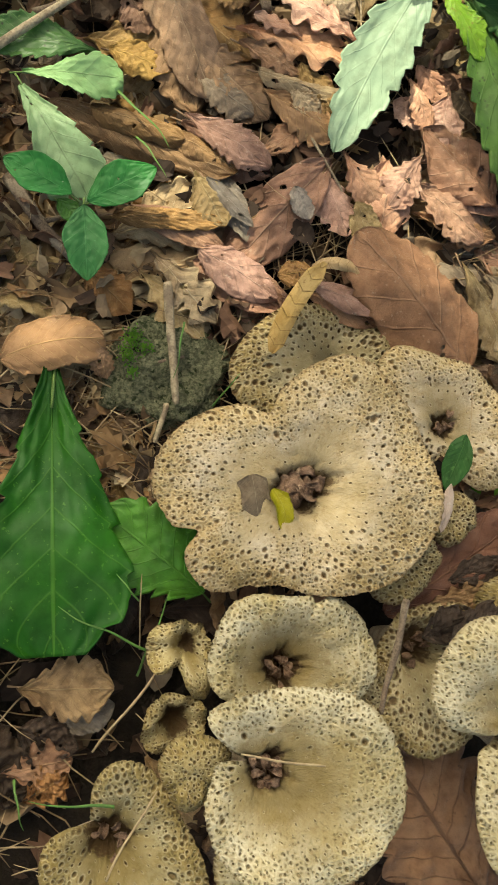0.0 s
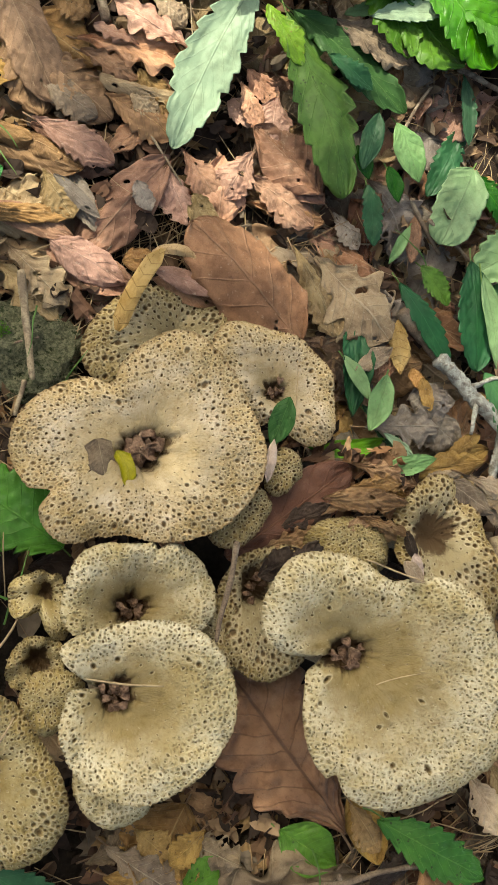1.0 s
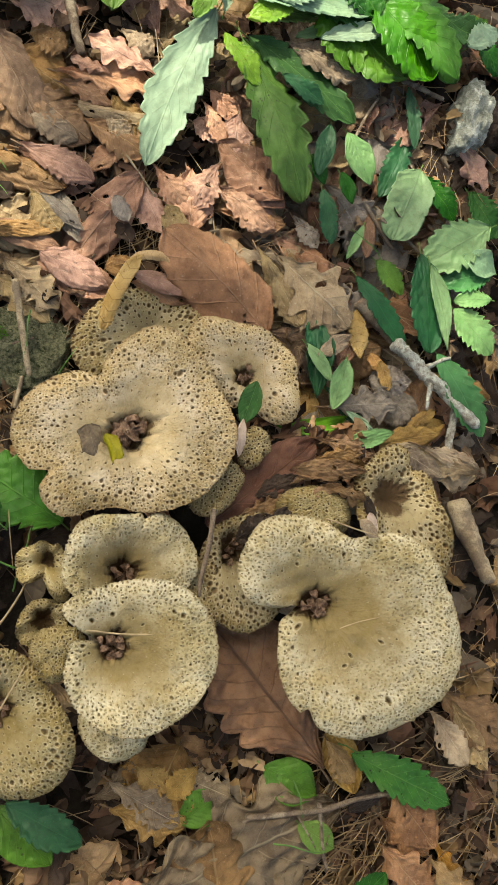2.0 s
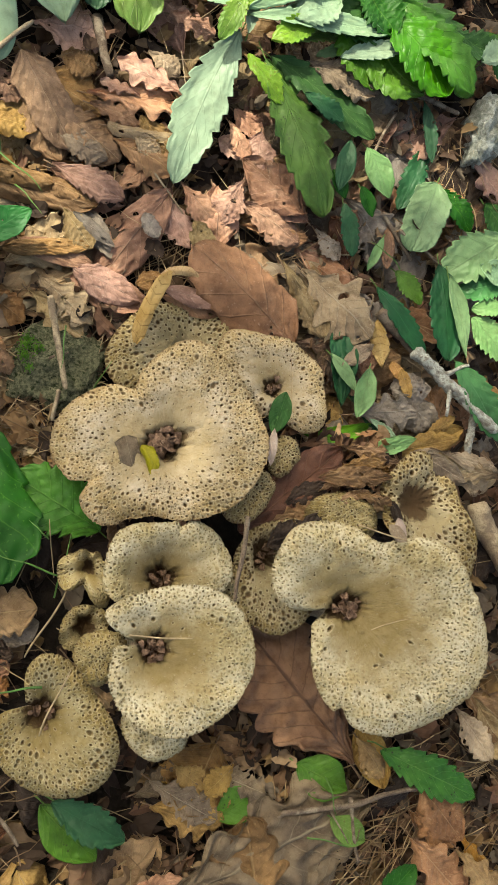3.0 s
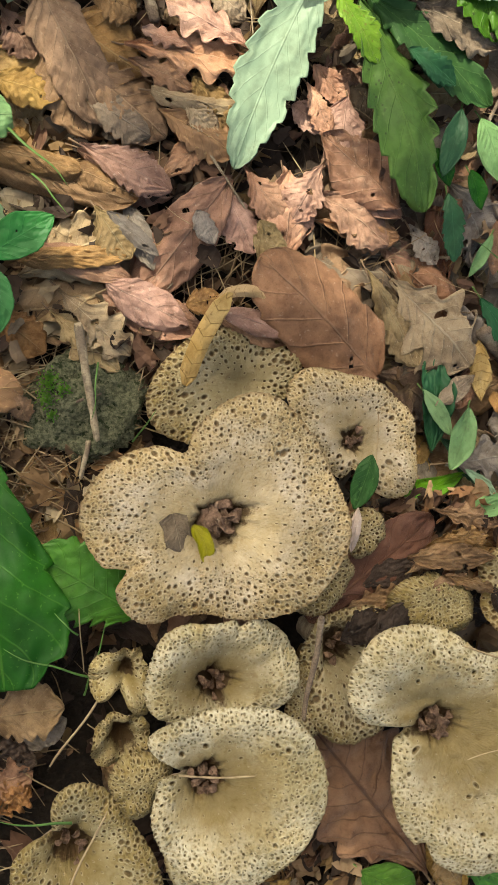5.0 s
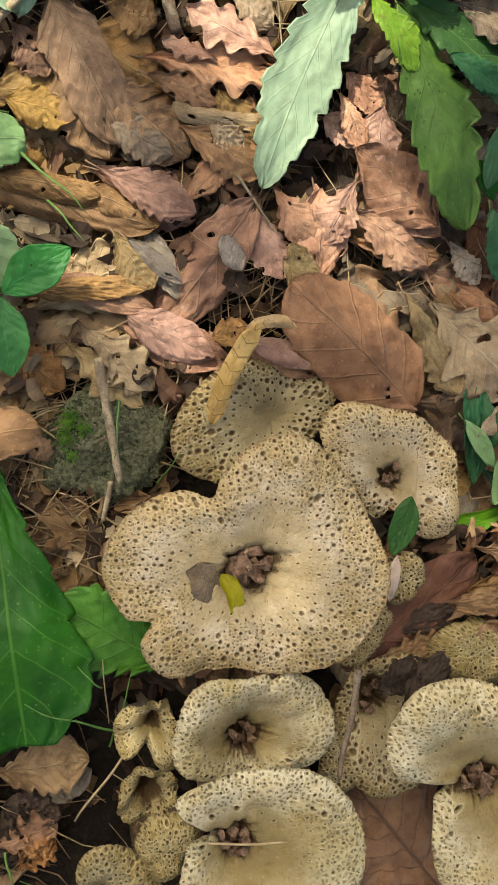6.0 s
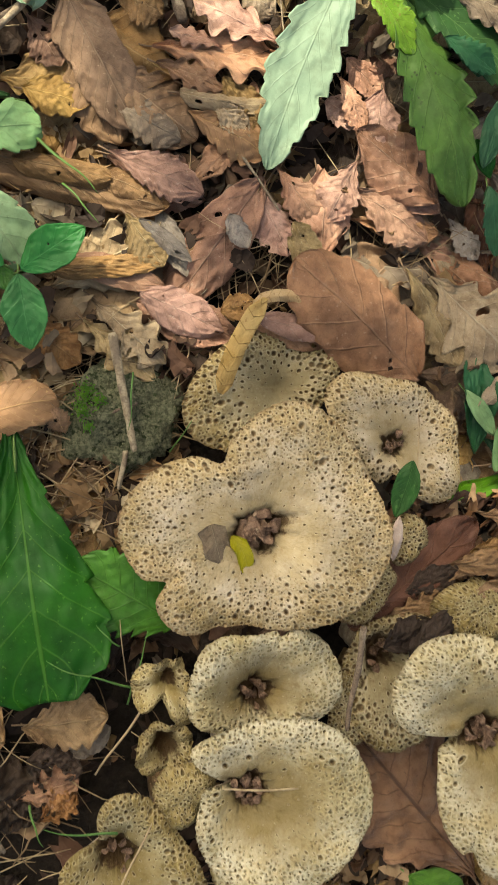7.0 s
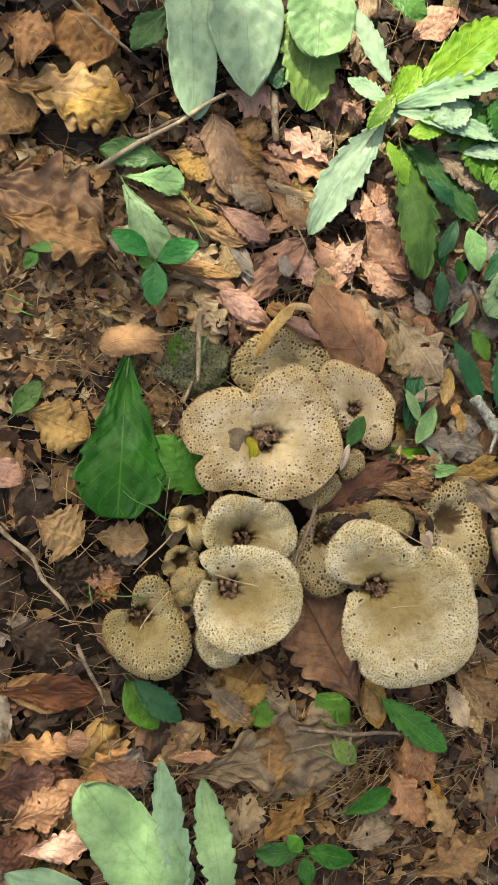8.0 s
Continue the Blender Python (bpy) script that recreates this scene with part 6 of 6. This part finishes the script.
leaf((0.1969, 0.2485, -0.0080), (0.1568, 0.2256, -0.0100), 0.0140, 'oak', 'brown', cup=-0.4)
leaf((0.2265, 0.2119, -0.0180), (0.2393, 0.2414, -0.0180), 0.0140, 'lobed', 'tan', cup=-0.4)
leaf((0.1993, 0.2740, -0.0120), (0.2327, 0.2524, -0.0140), 0.0154, 'oak', 'mauve', cup=-0.4)
leaf((0.1985, 0.0517, -0.0200), (0.2303, 0.0537, -0.0200), 0.0281, 'scrap', 'grey', cup=-0.4, crumple=0.12, stalk=0)
leaf((0.2214, 0.0149, -0.0180), (0.2494, 0.0340, -0.0180), 0.0119, 'oak', 'ochre', cup=-0.4)
leaf((0.2275, 0.0045, 0.0000), (0.2802, -0.0076, -0.0120), 0.0154, 'oak', 'tan', cup=-0.5, ragged=0.2, crumple=0.12)
leaf((0.0840, 0.1896, -0.0100), (0.1005, 0.2089, -0.0100), 0.0211, 'oak', 'pink', cup=-0.4)
leaf((0.0639, 0.1282, -0.0080), (0.0647, 0.1852, -0.0060), 0.0274, 'oak', 'pink', cup=-0.4, ragged=0.12)
leaf((0.1747, -0.2502, -0.0100), (0.0802, -0.2826, -0.0080), 0.0533, 'lobed', 'drab', cup=-0.15, arch=0.02, wave=0.04, ragged=0.05, crumple=0.10)
leaf((0.1393, -0.2770, -0.0100), (0.1053, -0.3287, -0.0100), 0.0311, 'lobed', 'brown', cup=-0.3)
leaf((0.0105, -0.2712, -0.0020), (0.0469, -0.2638, -0.0020), 0.0107, 'sawtooth', 'pink', cup=-0.3, stalk=0)
leaf((0.1663, -0.1759, -0.0080), (0.1810, -0.2209, -0.0040), 0.0258, 'oval', 'ochre', cup=-0.5, crumple=0.14, ragged=0.08)
leaf((0.2544, -0.1667, -0.0120), (0.2801, -0.2125, -0.0120), 0.0249, 'oak', 'tan', cup=-0.5, crumple=0.12)
leaf((0.2060, -0.2419, -0.0140), (0.2266, -0.2941, -0.0120), 0.0293, 'lobed', 'red', cup=-0.5, ragged=0.2, crumple=0.15)
leaf((0.2405, -0.2538, -0.0140), (0.2623, -0.2989, -0.0120), 0.0231, 'lobed', 'orange', cup=-0.5, ragged=0.2, crumple=0.15)
leaf((0.1793, -0.3118, -0.0160), (0.2153, -0.2868, -0.0140), 0.0267, 'oak', 'grey', cup=-0.4, crumple=0.15)
leaf((0.3150, -0.2926, -0.0140), (0.2456, -0.3311, -0.0140), 0.0400, 'lobed', 'brown', cup=-0.4, crumple=0.12)
leaf((0.0338, -0.1999, -0.0140), (0.0666, -0.2390, -0.0120), 0.0356, 'lobed', 'ochre', cup=-0.4, ragged=0.28, crumple=0.14)
leaf((0.0185, -0.2191, -0.0140), (0.0539, -0.2032, -0.0120), 0.0204, 'oak', 'drab', cup=-0.4, ragged=0.25, crumple=0.14)
leaf((-0.0425, -0.3065, -0.0120), (-0.0931, -0.3331, -0.0100), 0.0311, 'oval', 'pink', cup=-0.4, arch=0.05)
leaf((-0.1348, -0.2402, -0.0140), (-0.0668, -0.2397, -0.0120), 0.0311, 'oval', 'brown', cup=-0.4)
leaf((-0.1175, -0.2952, -0.0120), (-0.0489, -0.2682, -0.0100), 0.0267, 'lobed', 'red', cup=-0.4, ragged=0.1)
leaf((-0.1144, -0.3295, -0.0160), (-0.0622, -0.3010, -0.0140), 0.0400, 'broad', 'rust', cup=-0.4)
leaf((-0.2190, 0.1291, -0.0040), (-0.1302, 0.1230, 0.0020), 0.0533, 'lobed', 'orange', cup=-0.3, wave=0.06, ragged=0.06, crumple=0.14)
leaf((-0.2157, 0.2332, -0.0060), (-0.1384, 0.2445, 0.0000), 0.0578, 'lobed', 'ochre', cup=-0.3, wave=0.06, ragged=0.1, crumple=0.12)
leaf((0.1540, 0.0967, -0.0060), (0.1559, 0.0344, -0.0080), 0.0211, 'oval', 'teal', cup=0.5, wave=0.12, crumple=0.12, ragged=0.06, on='wilted behind the cream cap')
leaf((0.1742, 0.0610, 0.0020), (0.1636, 0.0251, 0.0020), 0.0161, 'oval', 'soft', cup=0.5, on='standing behind the cream cap')
leaf((0.1456, 0.0699, 0.0000), (0.1638, 0.0446, 0.0000), 0.0105, 'oval', 'soft', cup=0.4, on='lying over a wilted leaf')
leaf((0.1265, 0.0149, -0.0100), (0.1796, 0.0239, -0.0100), 0.0126, 'oval', 'deep', cup=0.4, bend=-0.10, on='curled behind the cream cap')
leaf((0.1627, 0.0433, -0.0100), (0.1916, 0.0159, -0.0120), 0.0119, 'sawtooth', 'teal', cup=0.5, wave=0.12, crumple=0.12)
leaf((0.1657, -0.0010, 0.0040), (0.2074, 0.0126, 0.0040), 0.0133, 'scrap', 'soft', cup=0.4, crumple=0.1, stalk=0)
leaf((0.1749, 0.0256, -0.0020), (0.1960, 0.0106, -0.0020), 0.0077, 'scrap', 'pale', cup=0.5, crumple=0.1, stalk=0)


# ---- loose litter under and between the things above ----
CAP_SPOTS = [(0.09, -0.06, 0.05), (0.0, -0.1, 0.035), (0.08, 0.0, 0.04), (0.14, -0.04, 0.04), (0.02, 0.0, 0.065), (0.03, -0.12, 0.06), (0.15, -0.11, 0.075), (-0.04, -0.16, 0.04), (0.1, 0.05, 0.04), (0.17, -0.03, 0.045), (0.03, 0.06, 0.035)]


def under_caps(x, y, part=0.75):
    return any(math.hypot(x - a, y - b) < r * part for a, b, r in CAP_SPOTS)


def scatter_leaves():
    rnd = random.Random(11)
    kinds = ["oak", "oval", "lobed", "scrap", "serrate", "broad"]
    models = []
    for k in range(18):
        shape = kinds[k % 6]
        w = rnd.uniform(0.028, 0.048)
        l = w * rnd.uniform(1.3, 2.0)
        models.append((leaf_blade(l, w, shape, 900 + k, rnd.uniform(-0.9, 0.5), rnd.uniform(0.0, 0.12), 0.22, rnd.uniform(-0.08, 0.08), rnd.choice((0.08, 0.15, 0.2, 0.3)), 0.09, nu=44, nv=10), shape, l))
    shared, stem_meshes = {}, {}
    stems = [tube(bent((-0.16 * l, 0.02 * l, -0.003), (0.1 * l, 0, 0.0), 6, 0.002, 300 + k), [0.0005, 0.0005, 0.0005, 0.0006, 0.0006, 0.0003], 6) for k, (_, _, l) in enumerate(models)]
    tones = list(LEAF)
    deep_verts, deep_faces, deep_uv, deep_slots = [], [], [], []
    done = 0
    while done < 420:
        x, y = rnd.uniform(-0.34, 0.40), rnd.uniform(-0.48, 0.55)
        if under_caps(x, y, 0.8) or math.hypot(x + 0.045, y - 0.07) < 0.028:
            continue
        if y < -0.2 and x > 0.03 and rnd.random() < 0.5:
            done += 1
            continue
        done += 1
        k = rnd.randrange(18)
        left = x < -0.04
        tone = rnd.choice(["brown", "ochre", "tan", "brown", "dark", "red", "grey", "tan"] if left else (["red", "pink", "pink", "tan", "mauve", "brown", "ochre", "tan"] if y > 0.08 else ["dark", "brown", "grey", "tan", "dark", "brown", "red", "ochre"]))
        if -0.24 < y < -0.07 and x < -0.03:
            tone = rnd.choice(["dark", "dark", "dark", "grey"])
        (v, fa, uv), shape, l = models[k]
        deep = done > 130
        # Deep leaves are mostly dark, to paint shade into the gaps of the litter.
        if deep and rnd.random() < 0.8:
            tone = rnd.choice(["dark", "dark", "dark", "brown"])
        z = ground_z(x, y) + (0.001 if deep else 0.005) + 0.008 * rnd.random()
        place = pose(x, y, z, rnd.uniform(-16, 16), rnd.uniform(-14, 14), rnd.uniform(0, 360)) @ pose(-l / 2, 0, 0)
        if deep:
            first = len(deep_verts)
            deep_verts.extend(place @ Vector(p) for p in v)
            deep_faces.extend(tuple(i + first for i in f) for f in fa)
            deep_uv.extend(uv)
            deep_slots.extend([tones.index(tone)] * len(fa))
            continue
        ob = thing("fallen_leaf", place, f"{LEAF_WORDS[tone]} half buried in litter", "leaf", "fallen leaves")
        if (k, tone) in shared:
            blade = new("blade", shared[k, tone])
            blade.parent = ob
        else:
            shared[k, tone] = mesh_object("blade", v, fa, LEAF[tone], ob, uv=uv).data
        if shape != "scrap":
            sv, sf = stems[k]
            if k in stem_meshes:
                new("stalk", stem_meshes[k]).parent = ob
            else:
                stem_meshes[k] = mesh_object("stalk", sv, sf, STALK_BROWN, ob).data
    for _ in range(75):
        x, y = rnd.uniform(0.09, 0.29), rnd.uniform(0.02, 0.30)
        if under_caps(x, y, 1.05):
            continue
        k = rnd.randrange(18)
        tone = rnd.choice(["red", "brown", "tan", "mauve", "brown", "pink", "drab", "grey"])
        (v, fa, uv), shape, l = models[k]
        place = pose(x, y, ground_z(x, y) + 0.009 + 0.006 * rnd.random(), rnd.uniform(-14, 14), rnd.uniform(-12, 12), rnd.uniform(0, 360)) @ pose(-l / 2, 0, 0)
        ob = thing("fallen_leaf", place, f"{LEAF_WORDS[tone]} lying under green shoots", "leaf", "fallen leaves")
        if (k, tone) in shared:
            new("blade", shared[k, tone]).parent = ob
        else:
            shared[k, tone] = mesh_object("blade", v, fa, LEAF[tone], ob, uv=uv).data
        if shape != "scrap":
            if k in stem_meshes:
                new("stalk", stem_meshes[k]).parent = ob
            else:
                stem_meshes[k] = mesh_object("stalk", *stems[k], STALK_BROWN, ob).data
    litter = mesh_object("leaf_litter", deep_verts, deep_faces, LEAF[tones[0]], uv=deep_uv)
    for tone in tones[1:]:
        litter.data.materials.append(LEAF[tone])
    litter.data.polygons.foreach_set("material_index", deep_slots)
    tagged(litter, "layer of dry brown leaves pressed into soil, darkened for gap shade", "leaf litter", kind="stuff")


def scatter_crumbs(name, count, box, largest, material, label, lift, seed, clear=0.6):
    """Torn, curled leaf fragments from crumbs to thumbnail size, too many to count."""
    rnd = random.Random(seed)
    verts, faces = [], []
    for k in range(count):
        x, y = rnd.uniform(box[0], box[1]), rnd.uniform(box[2], box[3])
        if box[1] > 1 and -0.33 < x < 0.39 and -0.47 < y < 0.53:
            continue
        if under_caps(x, y, clear) or math.hypot(x + 0.045, y - 0.07) < 0.024:
            continue
        if -0.24 < y < -0.07 and x < -0.03 and rnd.random() < 0.65:
            continue
        size = rnd.uniform(0.0015, 0.006) if k % 3 else rnd.uniform(0.006, largest)
        m = pose(x, y, ground_z(x, y) + rnd.uniform(0.001, 0.011) + lift + size * 0.15, rnd.gauss(0, 28), rnd.gauss(0, 28), rnd.uniform(0, 360))
        nx, ny = (5, 4) if size > 0.005 else (3, 3)
        curl, twist, seed = rnd.uniform(-1.6, 1.6), rnd.uniform(-0.5, 0.5), rnd.random() * 90
        long, wide = size, size * rnd.uniform(0.45, 0.9)
        first = len(verts)
        for thick in (0.0, 0.00022):
            for i in range(nx):
                for j in range(ny):
                    u, v = 2 * i / (nx - 1) - 1, 2 * j / (ny - 1) - 1
                    rim = 1 + 0.85 * noise.noise(Vector((u * 1.9, v * 1.9, seed)))
                    px, py = u * long * rim, v * wide * rim * (1 - 0.35 * u * u)
                    pz = curl * wide * 0.5 * v * v + twist * wide * u * v + 0.25 * wide * noise.noise(Vector((u * 1.3, v * 1.3, seed + 4)))
                    verts.append(m @ Vector((px, py, pz - thick)))
        half = nx * ny
        for i in range(nx - 1):
            for j in range(ny - 1):
                a = first + i * ny + j
                faces.append((a, a + ny, a + ny + 1, a + 1))
                faces.append((a + half + 1, a + half + ny + 1, a + half + ny, a + half))
        border = [i * ny for i in range(nx)] + [(nx - 1) * ny + j for j in range(1, ny)] + [i * ny + ny - 1 for i in range(nx - 2, -1, -1)] + [j for j in range(ny - 2, 0, -1)]
        for p, q in zip(border, border[1:] + border[:1]):
            faces.append((first + q, first + p, first + p + half, first + q + half))
    tagged(mesh_object(name, verts, faces, material, smooth=False), label, "leaf litter", kind="stuff")


def scatter_needles():
    """Dry pine needles and straw strewn over the litter."""
    rnd = random.Random(8)
    verts, faces = [], []

    def straw(x, y, z, l, w, turn, tilt):
        v, fa = tube(bent((0, 0, 0), (l, 0, l * tilt), 5, l * 0.13, rnd.random() * 50), [w * 0.5, w * 0.75, w * 0.75, w * 0.7, w * 0.35], 4)
        m = pose(x, y, z, 0, 0, turn)
        first = len(verts)
        verts.extend(m @ p for p in v)
        faces.extend(tuple(k + first for k in f) for f in fa)

    for _ in range(2300):
        x, y = rnd.uniform(-0.4, 0.45), rnd.uniform(-0.55, 0.6)
        if under_caps(x, y, 1.0):
            continue
        straw(x, y, ground_z(x, y) + rnd.uniform(0.006, 0.018), rnd.uniform(0.02, 0.06), rnd.uniform(0.00025, 0.0006), rnd.uniform(0, 360), rnd.uniform(-0.12, 0.12))
    for _ in range(220):
        x, y = rnd.uniform(-0.15, 0.28), rnd.uniform(0.06, 0.40)
        straw(x, y, ground_z(x, y) + rnd.uniform(0.020, 0.028), rnd.uniform(0.012, 0.045), rnd.uniform(0.00025, 0.0005), rnd.uniform(0, 360), rnd.uniform(-0.1, 0.1))
    for cx, cy, spread, count, way in ((-0.055, 0.03, 0.02, 70, 0), (-0.10, 0.05, 0.03, 60, 20), (0.09, 0.125, 0.015, 30, 60), (0.245, 0.2, 0.02, 60, 80), (0.16, -0.26, 0.04, 140, 30), (0.10, -0.30, 0.04, 90, 60), (0.22, -0.22, 0.04, 90, 10), (0.05, -0.33, 0.04, 60, 80), (-0.13, -0.14, 0.04, 60, -30), (-0.10, -0.19, 0.03, 35, 20), (-0.06, 0.045, 0.02, 60, 10), (-0.13, 0.03, 0.04, 120, 10), (-0.045, 0.075, 0.012, 26, -70), (0.03, 0.13, 0.015, 40, 70)):
        for _ in range(count):
            x, y = rnd.gauss(cx, spread), rnd.gauss(cy, spread)
            if under_caps(x, y, 0.95):
                continue
            straw(x, y, ground_z(x, y) + rnd.uniform(0.010, 0.020), rnd.uniform(0.02, 0.05), rnd.uniform(0.0003, 0.0007), way + rnd.gauss(0, 35), rnd.uniform(-0.1, 0.1))
    tagged(mesh_object("dry_needles", verts, faces, NEEDLE), "dry tan pine needles and straw over litter", "needles", kind="stuff")


scatter_leaves()
scatter_crumbs("leaf_crumbs", 9500, (-0.36, 0.42, -0.50, 0.56), 0.015, CRUMB, "crumbled brown leaf fragments over the soil", 0.0, 5)
scatter_crumbs("tan_leaf_crumbs", 2600, (-0.30, -0.02, -0.02, 0.20), 0.011, PALE_CRUMB, "crumbled tan leaf fragments beside the stone", 0.004, 6)
scatter_crumbs("litter_flakes", 750, (-0.16, 0.26, 0.06, 0.40), 0.007, CRUMB, "small torn flakes lying over the leaves", 0.014, 9)
scatter_crumbs("far_leaf_litter", 9000, (-1.7, 1.7, -1.7, 1.7), 0.034, CRUMB, "loose brown leaf litter over the forest floor", 0.0, 12)
scatter_crumbs("dark_leaf_crumbs", 2200, (0.02, 0.30, -0.45, -0.18), 0.008, CRUMB, "fine dark leaf fragments among dry needles", 0.004, 7)
scatter_crumbs("rotted_flakes", 150, (0.095, 0.20, -0.040, 0.016), 0.006, RUST_CRUMB, "crumbling rust-brown leaf flakes between the caps", 0.040, 14, 0.0)
scatter_needles()


# ---- a small unseen tree, added so that its crown shades the place ----
# Gaps left in the crown to let the sun reach chosen places on the ground, with their radii.
GAPS = [(0.057, -0.003, 0.052, 0.044), (0.090, 0.004, 0.044, 0.046), (0.142, 0.018, 0.044, 0.040), (-0.010, 0.229, 0.125, 0.100), (0.025, 0.159, 0.100, 0.080), (0.087, 0.351, 0.140, 0.110), (-0.006, 0.326, 0.110, 0.100), (-0.130, 0.205, 0.060, 0.065), (-0.128, -0.258, 0.036, 0.026), (-0.052, -0.255, 0.024, 0.022), (-0.075, -0.330, 0.042, 0.040), (0.034, -0.363, 0.050, 0.050), (0.215, 0.235, 0.075, 0.060), (0.250, 0.110, 0.040, 0.050)]


def shade_tree():
    across = SUN_WAY.cross(Vector((0, 0, 1))).normalized()
    upward = across.cross(SUN_WAY).normalized()
    heart = SUN_WAY * 4.2 + Vector((0.05, 0.0, 0))
    foot = Vector((heart.x + 0.5 * SUN_WAY.x, heart.y + 0.9, ground_z(heart.x, heart.y + 0.9) - 0.03))
    tree = thing("tree", Matrix.Translation(foot), "unseen young broad-leaved tree added to shade the place", "tree")
    top = heart - foot + Vector((0, 0, 0.5))
    pts = bent((0, 0, 0), top, 16, 0.12, 3)
    v, fa = tube(pts, [0.07 * (1 - 0.75 * i / 15) + 0.004 for i in range(16)], 14, 0.2)
    mesh_object("trunk", v, fa, TWIG, tree)
    rnd = random.Random(21)
    for k in range(14):
        p = pts[rnd.randrange(8, 15)]
        out = heart - foot + across * rnd.uniform(-0.8, 0.8) + upward * rnd.uniform(-0.7, 0.7) + SUN_WAY * rnd.uniform(-0.2, 0.3)
        v, fa = tube(bent(p, out, 9, 0.06, k), [0.022 * (1 - i / 9.5) + 0.002 for i in range(9)], 8, 0.2)
        mesh_object("limb", v, fa, TWIG, tree)
    verts, faces, uv = [], [], []
    for _ in range(5200):
        a, b = rnd.uniform(-0.78, 0.78), rnd.uniform(-0.72, 0.72)
        if (a / 0.8) ** 2 + (b / 0.74) ** 2 > 1 + 0.25 * noise.noise(Vector((a * 3, b * 3, 1))):
            continue
        p = heart + across * a + upward * b + SUN_WAY * rnd.uniform(-0.18, 0.35)
        s = p.z / SUN_WAY.z
        gx, gy = p.x - SUN_WAY.x * s, p.y - SUN_WAY.y * s
        if any(((gx - x) / rx) ** 2 + ((gy - y) / ry) ** 2 < (1 + 0.35 * noise.noise(Vector((gx * 30, gy * 30, 2)))) for x, y, rx, ry in GAPS):
            continue
        l, w = rnd.uniform(0.05, 0.085), rnd.uniform(0.03, 0.045)
        turn = SUN_WAY.to_track_quat("Z", "Y").to_matrix().to_4x4() @ pose(0, 0, 0, rnd.gauss(0, 25), rnd.gauss(0, 25), rnd.uniform(0, 360))
        m = Matrix.Translation(p - foot) @ turn
        first = len(verts)
        for x, y, z in ((-l / 2, 0, 0), (-l * 0.2, w * 0.42, 0.004), (l * 0.2, w * 0.45, 0.004), (l / 2, 0, -0.006), (l * 0.2, -w * 0.45, 0.004), (-l * 0.2, -w * 0.42, 0.004), (0, 0, -0.003)):
            verts.append(m @ Vector((x, y, z)))
            uv.append((x / l + 0.5, y / w + 0.5))
        for i in range(6):
            faces.append((first + i, first + (i + 1) % 6, first + 6))
    mesh_object("crown", verts, faces, LEAF["green"], tree, "many small green leaves", uv=uv)


shade_tree()
